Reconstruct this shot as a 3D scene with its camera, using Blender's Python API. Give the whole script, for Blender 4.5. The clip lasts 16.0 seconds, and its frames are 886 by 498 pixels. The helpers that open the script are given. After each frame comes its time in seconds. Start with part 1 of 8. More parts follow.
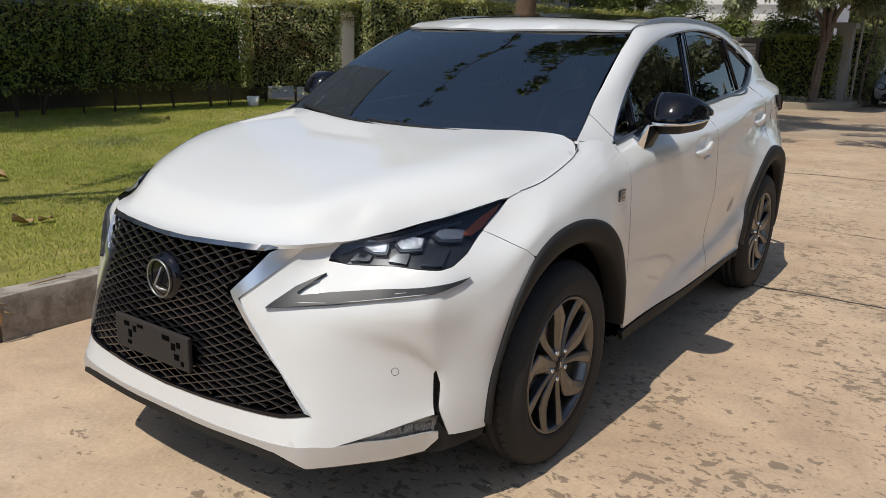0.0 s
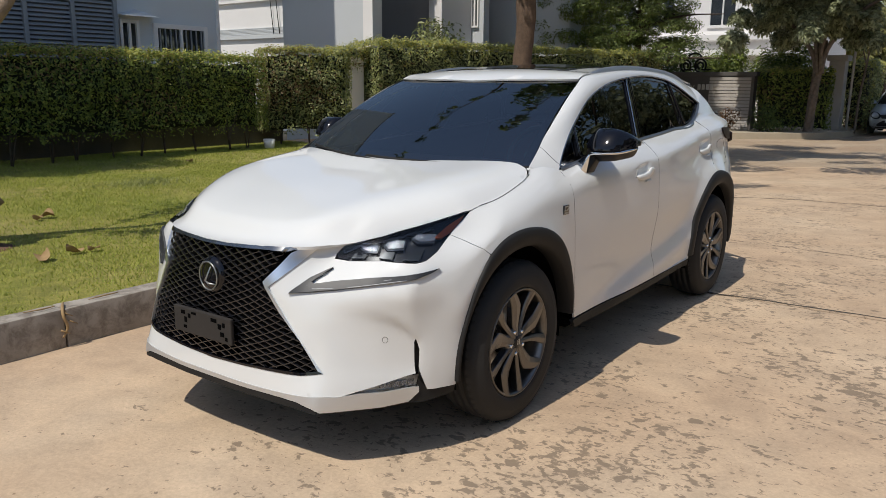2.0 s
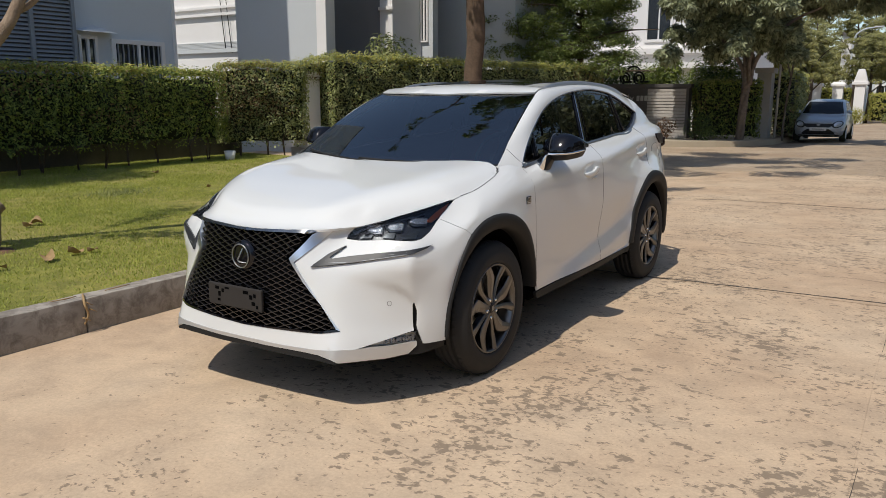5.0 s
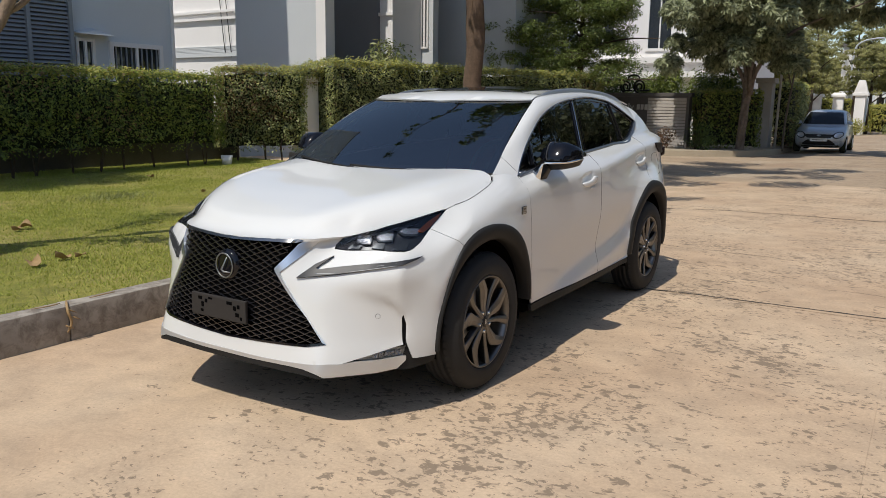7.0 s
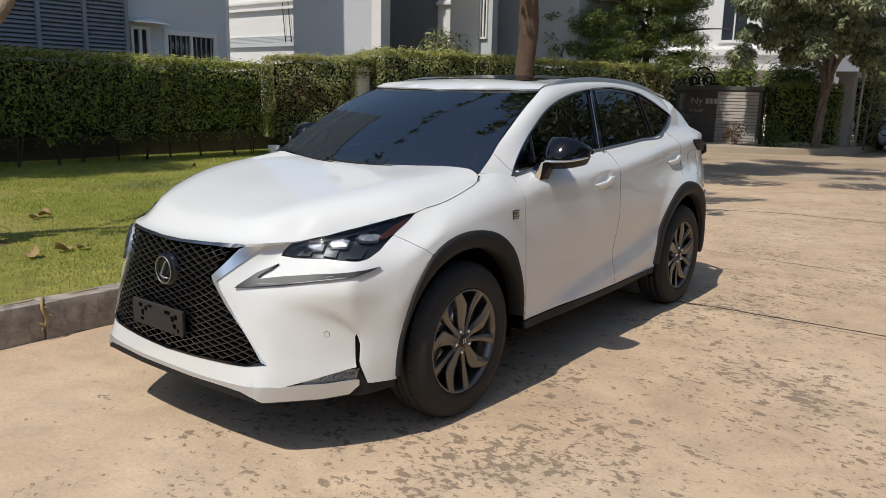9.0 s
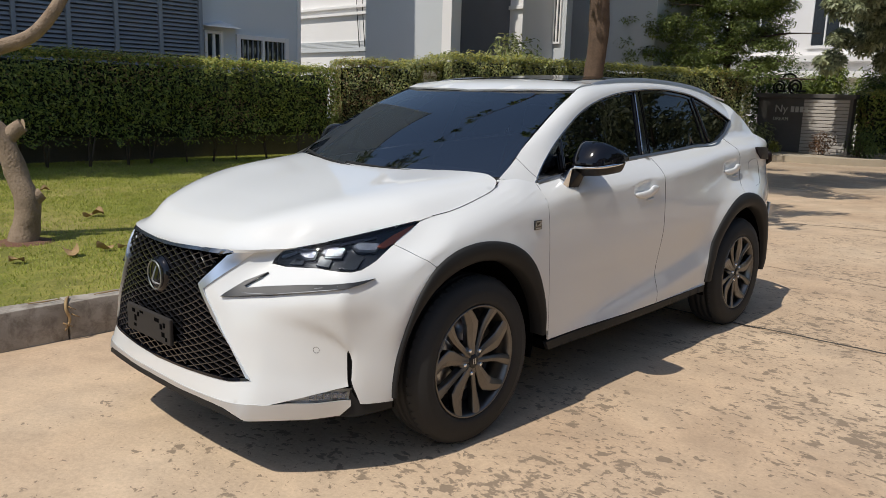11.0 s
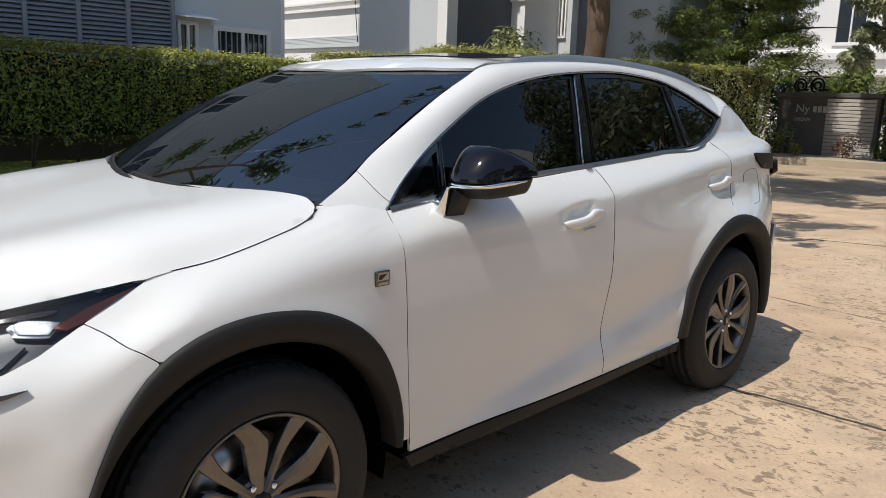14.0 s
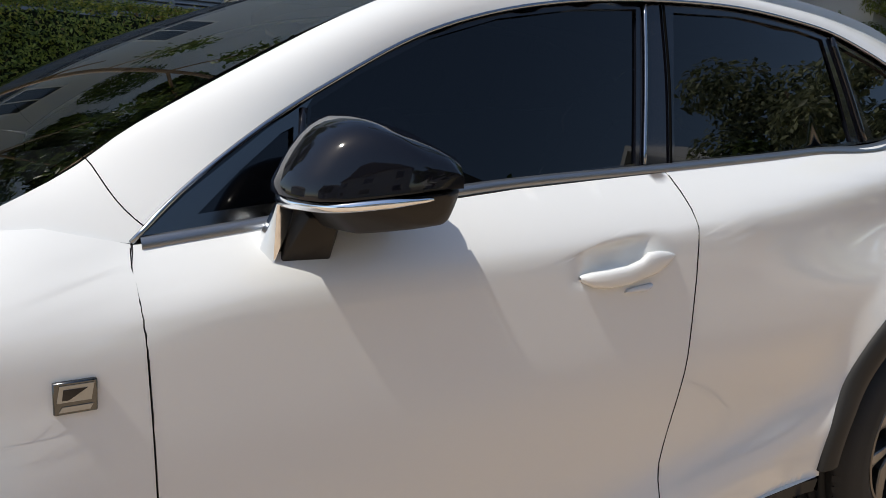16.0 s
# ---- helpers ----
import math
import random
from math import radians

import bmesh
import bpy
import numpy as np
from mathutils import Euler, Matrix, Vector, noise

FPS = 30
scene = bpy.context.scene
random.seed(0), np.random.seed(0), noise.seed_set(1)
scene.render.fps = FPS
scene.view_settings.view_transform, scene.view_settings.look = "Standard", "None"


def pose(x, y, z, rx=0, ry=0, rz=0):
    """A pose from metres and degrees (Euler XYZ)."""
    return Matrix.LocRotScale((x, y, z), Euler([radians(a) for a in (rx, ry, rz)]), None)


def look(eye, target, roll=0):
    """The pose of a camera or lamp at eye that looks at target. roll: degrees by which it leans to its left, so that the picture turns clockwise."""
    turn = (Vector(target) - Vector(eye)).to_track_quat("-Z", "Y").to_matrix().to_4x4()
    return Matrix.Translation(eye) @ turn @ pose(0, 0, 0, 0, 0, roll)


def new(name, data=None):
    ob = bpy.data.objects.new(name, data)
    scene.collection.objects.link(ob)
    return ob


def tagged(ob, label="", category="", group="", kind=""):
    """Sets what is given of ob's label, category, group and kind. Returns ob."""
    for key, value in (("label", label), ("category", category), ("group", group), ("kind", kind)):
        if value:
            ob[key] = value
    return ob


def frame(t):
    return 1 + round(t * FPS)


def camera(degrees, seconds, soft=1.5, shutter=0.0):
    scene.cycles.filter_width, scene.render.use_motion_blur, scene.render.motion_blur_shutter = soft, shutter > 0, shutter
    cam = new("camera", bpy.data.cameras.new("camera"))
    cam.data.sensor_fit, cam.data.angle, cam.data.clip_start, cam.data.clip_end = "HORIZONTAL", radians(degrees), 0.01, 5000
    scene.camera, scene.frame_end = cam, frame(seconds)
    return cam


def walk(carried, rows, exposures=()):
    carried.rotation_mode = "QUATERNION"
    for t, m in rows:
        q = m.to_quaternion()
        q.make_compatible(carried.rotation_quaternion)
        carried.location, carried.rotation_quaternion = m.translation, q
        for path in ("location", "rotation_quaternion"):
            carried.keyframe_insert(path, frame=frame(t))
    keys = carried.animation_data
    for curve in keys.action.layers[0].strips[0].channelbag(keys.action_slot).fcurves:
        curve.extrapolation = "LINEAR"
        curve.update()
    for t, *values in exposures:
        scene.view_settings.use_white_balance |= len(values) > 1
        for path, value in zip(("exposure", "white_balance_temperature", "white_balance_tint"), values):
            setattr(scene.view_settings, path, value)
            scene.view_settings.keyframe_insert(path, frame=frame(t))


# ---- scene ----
cam = camera(60.0, 16.0, 0.85)
PATH = [
    (0, (1.966, -2.258, 1.414), (0.852, -0.678, 0.902), 1.8),
    (0.5, (2.089, -2.458, 1.419), (0.965, -0.872, 0.95), 1.4),
    (1, (2.234, -2.663, 1.438), (1.095, -1.082, 0.988), 1.2),
    (1.5, (2.403, -2.734, 1.46), (1.251, -1.157, 1.03), 0.9),
    (2, (2.529, -2.797, 1.467), (1.37, -1.222, 1.049), 0.4),
    (2.5, (2.604, -2.93, 1.469), (1.446, -1.352, 1.058), -0.2),
    (3, (2.668, -3.167, 1.468), (1.52, -1.581, 1.06), -0.4),
    (3.5, (2.697, -3.279, 1.474), (1.566, -1.681, 1.064), -0.4),
    (4, (2.749, -3.376, 1.465), (1.644, -1.761, 1.054), -0.3),
    (4.5, (2.789, -3.462, 1.467), (1.71, -1.827, 1.061), -0.1),
    (5, (2.795, -3.511, 1.47), (1.744, -1.854, 1.083), 0.1),
    (7.5, (2.74, -3.29, 1.468), (1.684, -1.633, 1.096), 0.9),
    (8, (2.727, -3.15, 1.464), (1.634, -1.52, 1.077), 0.9),
    (8.5, (2.79, -2.936, 1.465), (1.648, -1.342, 1.069), 1.1),
    (9, (2.843, -2.73, 1.459), (1.651, -1.173, 1.066), 1.3),
    (9.5, (2.797, -2.564, 1.449), (1.555, -1.046, 1.061), 1.6),
    (12, (2.927, -2.168, 1.431), (1.564, -0.755, 1.049), 1.6),
    (12.5, (2.823, -1.991, 1.428), (1.468, -0.571, 1.046), 1.7),
    (13, (2.695, -1.703, 1.422), (1.344, -0.278, 1.042), 1.8),
    (13.5, (2.614, -1.318, 1.427), (1.259, 0.103, 1.048), 1.8),
    (14, (2.467, -0.975, 1.398), (1.089, 0.422, 1.013), 2.0),
    (14.5, (2.296, -0.616, 1.403), (0.875, 0.734, 1.002), 2.3),
    (15, (2.205, -0.267, 1.399), (0.728, 1.015, 0.98), 2.7),
    (15.5, (2.051, 0.011, 1.372), (0.501, 1.192, 0.921), 3.6),
    (16, (1.899, 0.267, 1.328), (0.264, 1.331, 0.886), 3.6),
]
walk(cam, [(t, look(eye, target, roll)) for t, eye, target, roll in PATH],
     exposures=((0.0, 0.0), (9.5, 0.05), (12.0, 0.11), (13.5, 0.23), (14.5, 0.33), (16.0, 0.40)))

# ---- light ----
SUN_EL, SUN_AZ = 58.5, 2.0   # degrees above the ground; turned from -y towards -x
world = bpy.data.worlds.new("world")
scene.world = world
world.use_nodes = True
wn = world.node_tree.nodes
sky = wn.new("ShaderNodeTexSky")
sky.sky_type = 'NISHITA'
sky.sun_disc = False
sky.sun_elevation = radians(SUN_EL)
sky.sun_rotation = radians(180 + SUN_AZ)
sky.air_density, sky.dust_density, sky.ozone_density = 1.0, 0.7, 1.0
wn["Background"].inputs[1].default_value = 0.120
world.node_tree.links.new(sky.outputs[0], wn["Background"].inputs[0])
sun_data = bpy.data.lights.new("sun", 'SUN')
sun_data.energy, sun_data.angle, sun_data.color = 3.7, radians(0.53), (1.0, 0.945, 0.855)
sun = new("sun", sun_data)
_se, _sa = radians(SUN_EL), radians(SUN_AZ)
to_sun = Vector((-math.sin(_sa) * math.cos(_se), -math.cos(_sa) * math.cos(_se), math.sin(_se)))
sun.matrix_world = Matrix.Translation((-4, -14, 24)) @ to_sun.to_track_quat("Z", "Y").to_matrix().to_4x4()


# ---- materials ----
def node_mat(name):
    m = bpy.data.materials.new(name)
    m.use_nodes = True
    nt = m.node_tree
    return m, nt, nt.nodes["Principled BSDF"]


def noise_node(nt, scale, detail=4.0, rough=0.6, vec=None, distort=0.0):
    n = nt.nodes.new("ShaderNodeTexNoise")
    n.inputs["Scale"].default_value, n.inputs["Detail"].default_value = scale, detail
    n.inputs["Roughness"].default_value, n.inputs["Distortion"].default_value = rough, distort
    if vec is not None:
        nt.links.new(vec, n.inputs["Vector"])
    return n


def ramp_node(nt, fac, stops):
    r = nt.nodes.new("ShaderNodeValToRGB")
    while len(r.color_ramp.elements) < len(stops):
        r.color_ramp.elements.new(0.5)
    for e, (p, c) in zip(r.color_ramp.elements, stops):
        e.position, e.color = p, (*c, 1) if len(c) == 3 else c
    nt.links.new(fac, r.inputs["Fac"])
    return r


def mix_node(nt, a, b, fac, mode='MIX'):
    n = nt.nodes.new("ShaderNodeMix")
    n.data_type, n.blend_type = 'RGBA', mode
    for val, key in ((fac, 0), (a, 6), (b, 7)):
        if isinstance(val, bpy.types.NodeSocket):
            nt.links.new(val, n.inputs[key])
        else:
            n.inputs[key].default_value = val if key == 0 else (*val, 1)
    return n.outputs[2]


def bump_node(nt, bsdf, height, strength, dist):
    b = nt.nodes.new("ShaderNodeBump")
    b.inputs["Strength"].default_value, b.inputs["Distance"].default_value = strength, dist
    nt.links.new(height, b.inputs["Height"])
    nt.links.new(b.outputs[0], bsdf.inputs["Normal"])


def coords(nt):
    return nt.nodes.new("ShaderNodeTexCoord").outputs["Object"]


def surface(name, low, high, scale, rough=0.6, metal=0.0, fine=40.0, bump=0.15, dist=0.004, coat=0.0, spread=0.5):
    """A plain material whose colour wanders between low and high at a coarse and a fine scale."""
    m, nt, b = node_mat(name)
    c = coords(nt)
    big, small = noise_node(nt, scale, 5, 0.6, c), noise_node(nt, fine, 3, 0.6, c)
    f = mix_node(nt, (0, 0, 0), (1, 1, 1), big.outputs["Fac"])
    f = mix_node(nt, f, small.outputs["Color"], 0.35)
    col = ramp_node(nt, f, [(0.5 - spread / 2, low), (0.5 + spread / 2, high)])
    nt.links.new(col.outputs[0], b.inputs["Base Color"])
    b.inputs["Roughness"].default_value, b.inputs["Metallic"].default_value = rough, metal
    b.inputs["Coat Weight"].default_value = coat
    if bump:
        bump_node(nt, b, small.outputs["Fac"], bump, dist)
    return m


def plain(name, col, rough=0.5, metal=0.0, coat=0.0, emit=None):
    m, nt, b = node_mat(name)
    b.inputs["Base Color"].default_value = (*col, 1)
    b.inputs["Roughness"].default_value, b.inputs["Metallic"].default_value = rough, metal
    b.inputs["Coat Weight"].default_value, b.inputs["Coat Roughness"].default_value = coat, 0.03
    return m


def leaf_mat(name, dark, light, rough=0.45):
    m, nt, b = node_mat(name)
    g = nt.nodes.new("ShaderNodeNewGeometry")
    big = noise_node(nt, 1.3, 3, 0.6, coords(nt))
    f = mix_node(nt, big.outputs["Color"], g.outputs["Random Per Island"], 0.6)
    r = ramp_node(nt, f, [(0.2, dark), (0.8, light)])
    nt.links.new(r.outputs[0], b.inputs["Base Color"])
    b.inputs["Roughness"].default_value = rough
    t = nt.nodes.new("ShaderNodeBsdfTranslucent")
    nt.links.new(r.outputs[0], t.inputs[0])
    mx = nt.nodes.new("ShaderNodeMixShader")
    mx.inputs[0].default_value = 0.38
    nt.links.new(b.outputs[0], mx.inputs[1])
    nt.links.new(t.outputs[0], mx.inputs[2])
    nt.links.new(mx.outputs[0], nt.nodes["Material Output"].inputs[0])
    return m


def glass_mat(name, tint, rough=0.0, ior=1.52):
    m, nt, b = node_mat(name)
    nt.nodes.remove(b)
    tr, gl, fr, mx = (nt.nodes.new("ShaderNode" + k) for k in ("BsdfTransparent", "BsdfGlossy", "Fresnel", "MixShader"))
    tr.inputs[0].default_value = (*tint, 1)
    gl.inputs["Roughness"].default_value = rough
    fr.inputs[0].default_value = ior
    for a, c in ((fr.outputs[0], mx.inputs[0]), (tr.outputs[0], mx.inputs[1]), (gl.outputs[0], mx.inputs[2]), (mx.outputs[0], nt.nodes["Material Output"].inputs[0])):
        nt.links.new(a, c)
    return m

# ---- building helpers ----
def thing(name, label, category, at=(0, 0, 0), group="", kind=""):
    e = new(name)
    e.empty_display_size = 0.1
    e.location = at
    return tagged(e, label, category, group, kind)


def from_bm(bm, name):
    me = bpy.data.meshes.new(name)
    bm.to_mesh(me)
    bm.free()
    return me


def part(name, bm, material, parent, label=""):
    """One mesh object under a thing or a part; bm is in world places."""
    me = from_bm(bm, name) if isinstance(bm, bmesh.types.BMesh) else bm
    ob = new(name, me)
    if material is not None and not me.materials:
        me.materials.append(material)
    if parent is not None:
        ob.parent = parent
        if parent.data is None:
            ob.matrix_parent_inverse = Matrix.Translation(-parent.location)
    return tagged(ob, label)


def mesh_of(name, verts, faces, smooth=False):
    me = bpy.data.meshes.new(name)
    me.from_pydata([tuple(v) for v in verts], [], [tuple(f) for f in faces])
    if smooth:
        me.polygons.foreach_set("use_smooth", [True] * len(me.polygons))
    return me


def box_bm(x0, x1, y0, y1, z0, z1, bevel=0.0, seg=2, bm=None):
    own = bm or bmesh.new()
    r = bmesh.ops.create_cube(own, size=1.0)
    bmesh.ops.transform(own, matrix=Matrix.Translation(((x0 + x1) / 2, (y0 + y1) / 2, (z0 + z1) / 2)) @ Matrix.Diagonal((x1 - x0, y1 - y0, z1 - z0, 1)), verts=r["verts"])
    if bevel:
        es = list({e for v in r["verts"] for e in v.link_edges})
        bmesh.ops.bevel(own, geom=es, offset=bevel, segments=seg, affect='EDGES', profile=0.6)
    return own


def smoothed(bm, angle=35):
    for f in bm.faces:
        f.smooth = True
    for e in bm.edges:
        if len(e.link_faces) != 2 or e.calc_face_angle(0) > radians(angle):
            e.smooth = False
    return bm


def curve_pts(pts, n):
    """A smooth curve through the points, n samples."""
    P = np.array(pts, float)
    t = np.r_[0, np.cumsum(np.maximum(np.linalg.norm(np.diff(P, axis=0), axis=1), 1e-6) ** 0.5)]
    return slopes_eval(t, P, np.linspace(0, t[-1], n))


def slopes_eval(t, P, q):
    """Cubic Hermite through P at t with bounded slopes, at q."""
    t, P, q = np.asarray(t, float), np.asarray(P, float), np.asarray(q, float)
    if P.ndim == 1:
        return slopes_eval(t, P[:, None], q)[:, 0]
    h, d = np.diff(t), np.diff(P, axis=0) / np.diff(t)[:, None]
    m = np.zeros_like(P)
    m[0], m[-1] = d[0], d[-1]
    if len(t) > 2:
        w = (h[:-1] / (h[:-1] + h[1:]))[:, None]
        m[1:-1] = d[:-1] * (1 - w) + d[1:] * w
    k = np.clip(np.searchsorted(t, q) - 1, 0, len(h) - 1)
    s = ((np.clip(q, t[0], t[-1]) - t[k]) / h[k])[:, None]
    hk = h[k][:, None]
    return (2 * s**3 - 3 * s**2 + 1) * P[k] + (s**3 - 2 * s**2 + s) * hk * m[k] + (-2 * s**3 + 3 * s**2) * P[k + 1] + (s**3 - s**2) * hk * m[k + 1]


def tube_bm(pts, radii, seg=8, n=None, bm=None, cap=True, squash=1.0):
    """A round bar along a curve; radii given at the points."""
    own = bm or bmesh.new()
    P = np.array(pts, float)
    R = np.array(radii if hasattr(radii, "__len__") else [radii] * len(P), float)
    if n:
        R = np.interp(np.linspace(0, 1, n), np.linspace(0, 1, len(R)), R)
        P = curve_pts(P, n)
    rings, up = [], Vector((0.13, 0.21, 0.97))
    for i, p in enumerate(P):
        d = Vector(P[min(i + 1, len(P) - 1)] - P[max(i - 1, 0)]).normalized()
        a = d.cross(up)
        a = a.normalized() if a.length > 1e-3 else d.orthogonal().normalized()
        b = a.cross(d).normalized()
        up = b
        rings.append([own.verts.new(Vector(p) + float(R[i]) * (math.cos(6.28318 * k / seg) * a + squash * math.sin(6.28318 * k / seg) * b)) for k in range(seg)])
    for r0, r1 in zip(rings, rings[1:]):
        for k in range(seg):
            own.faces.new((r0[k], r0[(k + 1) % seg], r1[(k + 1) % seg], r1[k])).smooth = True
    if cap:
        own.faces.new(rings[0][::-1])
        own.faces.new(rings[-1])
    return own


def loft_mesh(name, curves, smooth=True, flip=False, close=False):
    """A skin over curves that have equally many points."""
    n = len(curves[0])
    verts = [tuple(p) for c in curves for p in c]
    faces = []
    for i in range(len(curves) - 1):
        for j in range(n if close else n - 1):
            a, b = i * n + j, i * n + (j + 1) % n
            f = (a, b, b + n, a + n)
            faces.append(f[::-1] if flip else f)
    return mesh_of(name, verts, faces, smooth)


def lathe_bm(profile, seg=48, axis='X', centre=(0, 0, 0), bm=None):
    """A turned form: profile of (radius, height along the axis)."""
    own = bm or bmesh.new()
    c = Vector(centre)
    rings = []
    for r, h in profile:
        ring = []
        for k in range(seg):
            a = 6.28318531 * k / seg
            v = {'X': (h, r * math.cos(a), r * math.sin(a)), 'Z': (r * math.cos(a), r * math.sin(a), h), 'Y': (r * math.cos(a), h, r * math.sin(a))}[axis]
            ring.append(own.verts.new(c + Vector(v)))
        rings.append(ring)
    for r0, r1 in zip(rings, rings[1:]):
        for k in range(seg):
            own.faces.new((r0[k], r0[(k + 1) % seg], r1[(k + 1) % seg], r1[k])).smooth = True
    bmesh.ops.recalc_face_normals(own, faces=own.faces)
    return own


def leaf_cloud(name, places, normals, sizes, rng, shape=0.45, fold=0.25, axes=None):
    """Leaves of four triangles each: two folded halves with a point at each end."""
    n = len(places)
    N = normals + rng.normal(0, 0.45, (n, 3))
    N /= np.linalg.norm(N, axis=1)[:, None]
    A = np.cross(N, rng.normal(0, 1, (n, 3))) if axes is None else axes - N * np.sum(axes * N, 1)[:, None]
    A /= np.linalg.norm(A, axis=1)[:, None] + 1e-9
    B = np.cross(N, A)
    s = sizes[:, None]
    tip, base = places + A * s * 0.5, places - A * s * 0.5
    left, right = places + B * s * shape * 0.5 + N * s * fold * 0.3, places - B * s * shape * 0.5 + N * s * fold * 0.3
    V = np.stack([base, right, tip, left], 1).reshape(-1, 3)
    i = np.arange(n) * 4
    F = np.stack([np.stack([i, i + 1, i + 2], 1), np.stack([i, i + 2, i + 3], 1)], 1).reshape(-1, 3)
    me = bpy.data.meshes.new(name)
    me.vertices.add(len(V))
    me.vertices.foreach_set("co", V.ravel())
    me.loops.add(F.size)
    me.loops.foreach_set("vertex_index", F.ravel().astype(np.int32))
    me.polygons.add(len(F))
    me.polygons.foreach_set("loop_start", (np.arange(len(F)) * 3).astype(np.int32))
    me.update()
    me.validate()
    return me


def hull_simple(points, bevel=0.0):
    """A closed form round the points, with its edges rounded a little."""
    bm = bmesh.new()
    bmesh.ops.convex_hull(bm, input=[bm.verts.new(p) for p in points])
    bmesh.ops.delete(bm, geom=[v for v in bm.verts if not v.link_faces], context='VERTS')
    bmesh.ops.dissolve_limit(bm, angle_limit=radians(2), verts=bm.verts, edges=bm.edges)
    if bevel:
        bmesh.ops.bevel(bm, geom=list(bm.edges), offset=bevel, segments=2, affect='EDGES', profile=0.5, clamp_overlap=True)
    bmesh.ops.recalc_face_normals(bm, faces=bm.faces)
    return smoothed(bm, 35)

# ---- the white car: its shape ----
# The car's nose points to -y; its front axle stands at y = 0, its rear axle at y = 2.66.
AXLE_R, TYRE, HUB_Z = 2.66, 0.3635, 0.3605


def ease(a, b, x):
    t = min(1.0, max(0.0, (x - a) / (b - a)))
    return t * t * (3 - 2 * t)


def line(ts, vs):
    """A smooth function of one number through the given values."""
    ts, vs = list(ts), list(vs)
    n = len(ts)
    d = [(vs[i + 1] - vs[i]) / (ts[i + 1] - ts[i]) for i in range(n - 1)]
    m = [d[0]] + [((ts[i + 1] - ts[i]) * d[i - 1] + (ts[i] - ts[i - 1]) * d[i]) / (ts[i + 1] - ts[i - 1]) for i in range(1, n - 1)] + [d[-1]]

    def f(t):
        t = min(ts[-1], max(ts[0], t))
        i = 0
        while i < n - 2 and t > ts[i + 1]:
            i += 1
        h = ts[i + 1] - ts[i]
        s = (t - ts[i]) / h
        return (2 * s**3 - 3 * s**2 + 1) * vs[i] + (s**3 - 2 * s**2 + s) * h * m[i] + (-2 * s**3 + 3 * s**2) * vs[i + 1] + (s**3 - s**2) * h * m[i + 1]
    return f


belt_z = line((0.2, 0.46, 1.1, 1.55, 2.1, 2.5, 3.4), (1.05, 1.075, 1.135, 1.16, 1.19, 1.225, 1.27))
waist_x = line((-0.6, -0.4, -0.15, 0.3, 0.9, 1.6, 2.2, 2.66, 2.9, 3.1, 3.3, 3.5), (0.83, 0.868, 0.888, 0.905, 0.905, 0.905, 0.902, 0.912, 0.896, 0.862, 0.80, 0.70))
top_z = line((-0.35, -0.232, -0.07, 0.08, 0.18, 0.23, 0.268, 0.36, 0.46, 0.6), (0.93, 0.971, 1.000, 1.035, 1.061, 1.078, 1.097, 1.10, 1.078, 1.085))
top_x = line((-0.35, -0.232, 0.0, 0.12, 0.2, 0.268, 0.36, 0.46, 0.6), (0.765, 0.785, 0.794, 0.790, 0.780, 0.757, 0.78, 0.811, 0.808))
turn_z = line((-0.4, -0.1, 0.2, 0.5, 1.5), (0.80, 0.88, 0.92, 0.93, 0.95))
crease_z = line((-0.4, 0.1, 0.5, 1.0, 1.5, 2.1, 2.6, 3.1, 3.5), (0.80, 0.93, 1.00, 1.02, 1.05, 1.11, 1.16, 1.20, 1.22))
kick_z = line((0.4, 0.9, 1.4, 1.8, 2.2), (0.36, 0.42, 0.49, 0.545, 0.62))
rear_in = line((1.7, 2.1, 2.5, 2.9, 3.3), (0.0, 0.018, 0.055, 0.050, 0.02))


def glass_x(y, z):
    """Half width of the side glass plane."""
    return 0.795 - 0.02 * max(0.0, y - 1.2) - 0.36 * (z - 1.12) - 0.10 * max(0.0, y - 2.7) ** 2


def bend(v, r=0.02):
    """A softened max(0, v)."""
    return 0.5 * (v + math.sqrt(v * v + r * r))


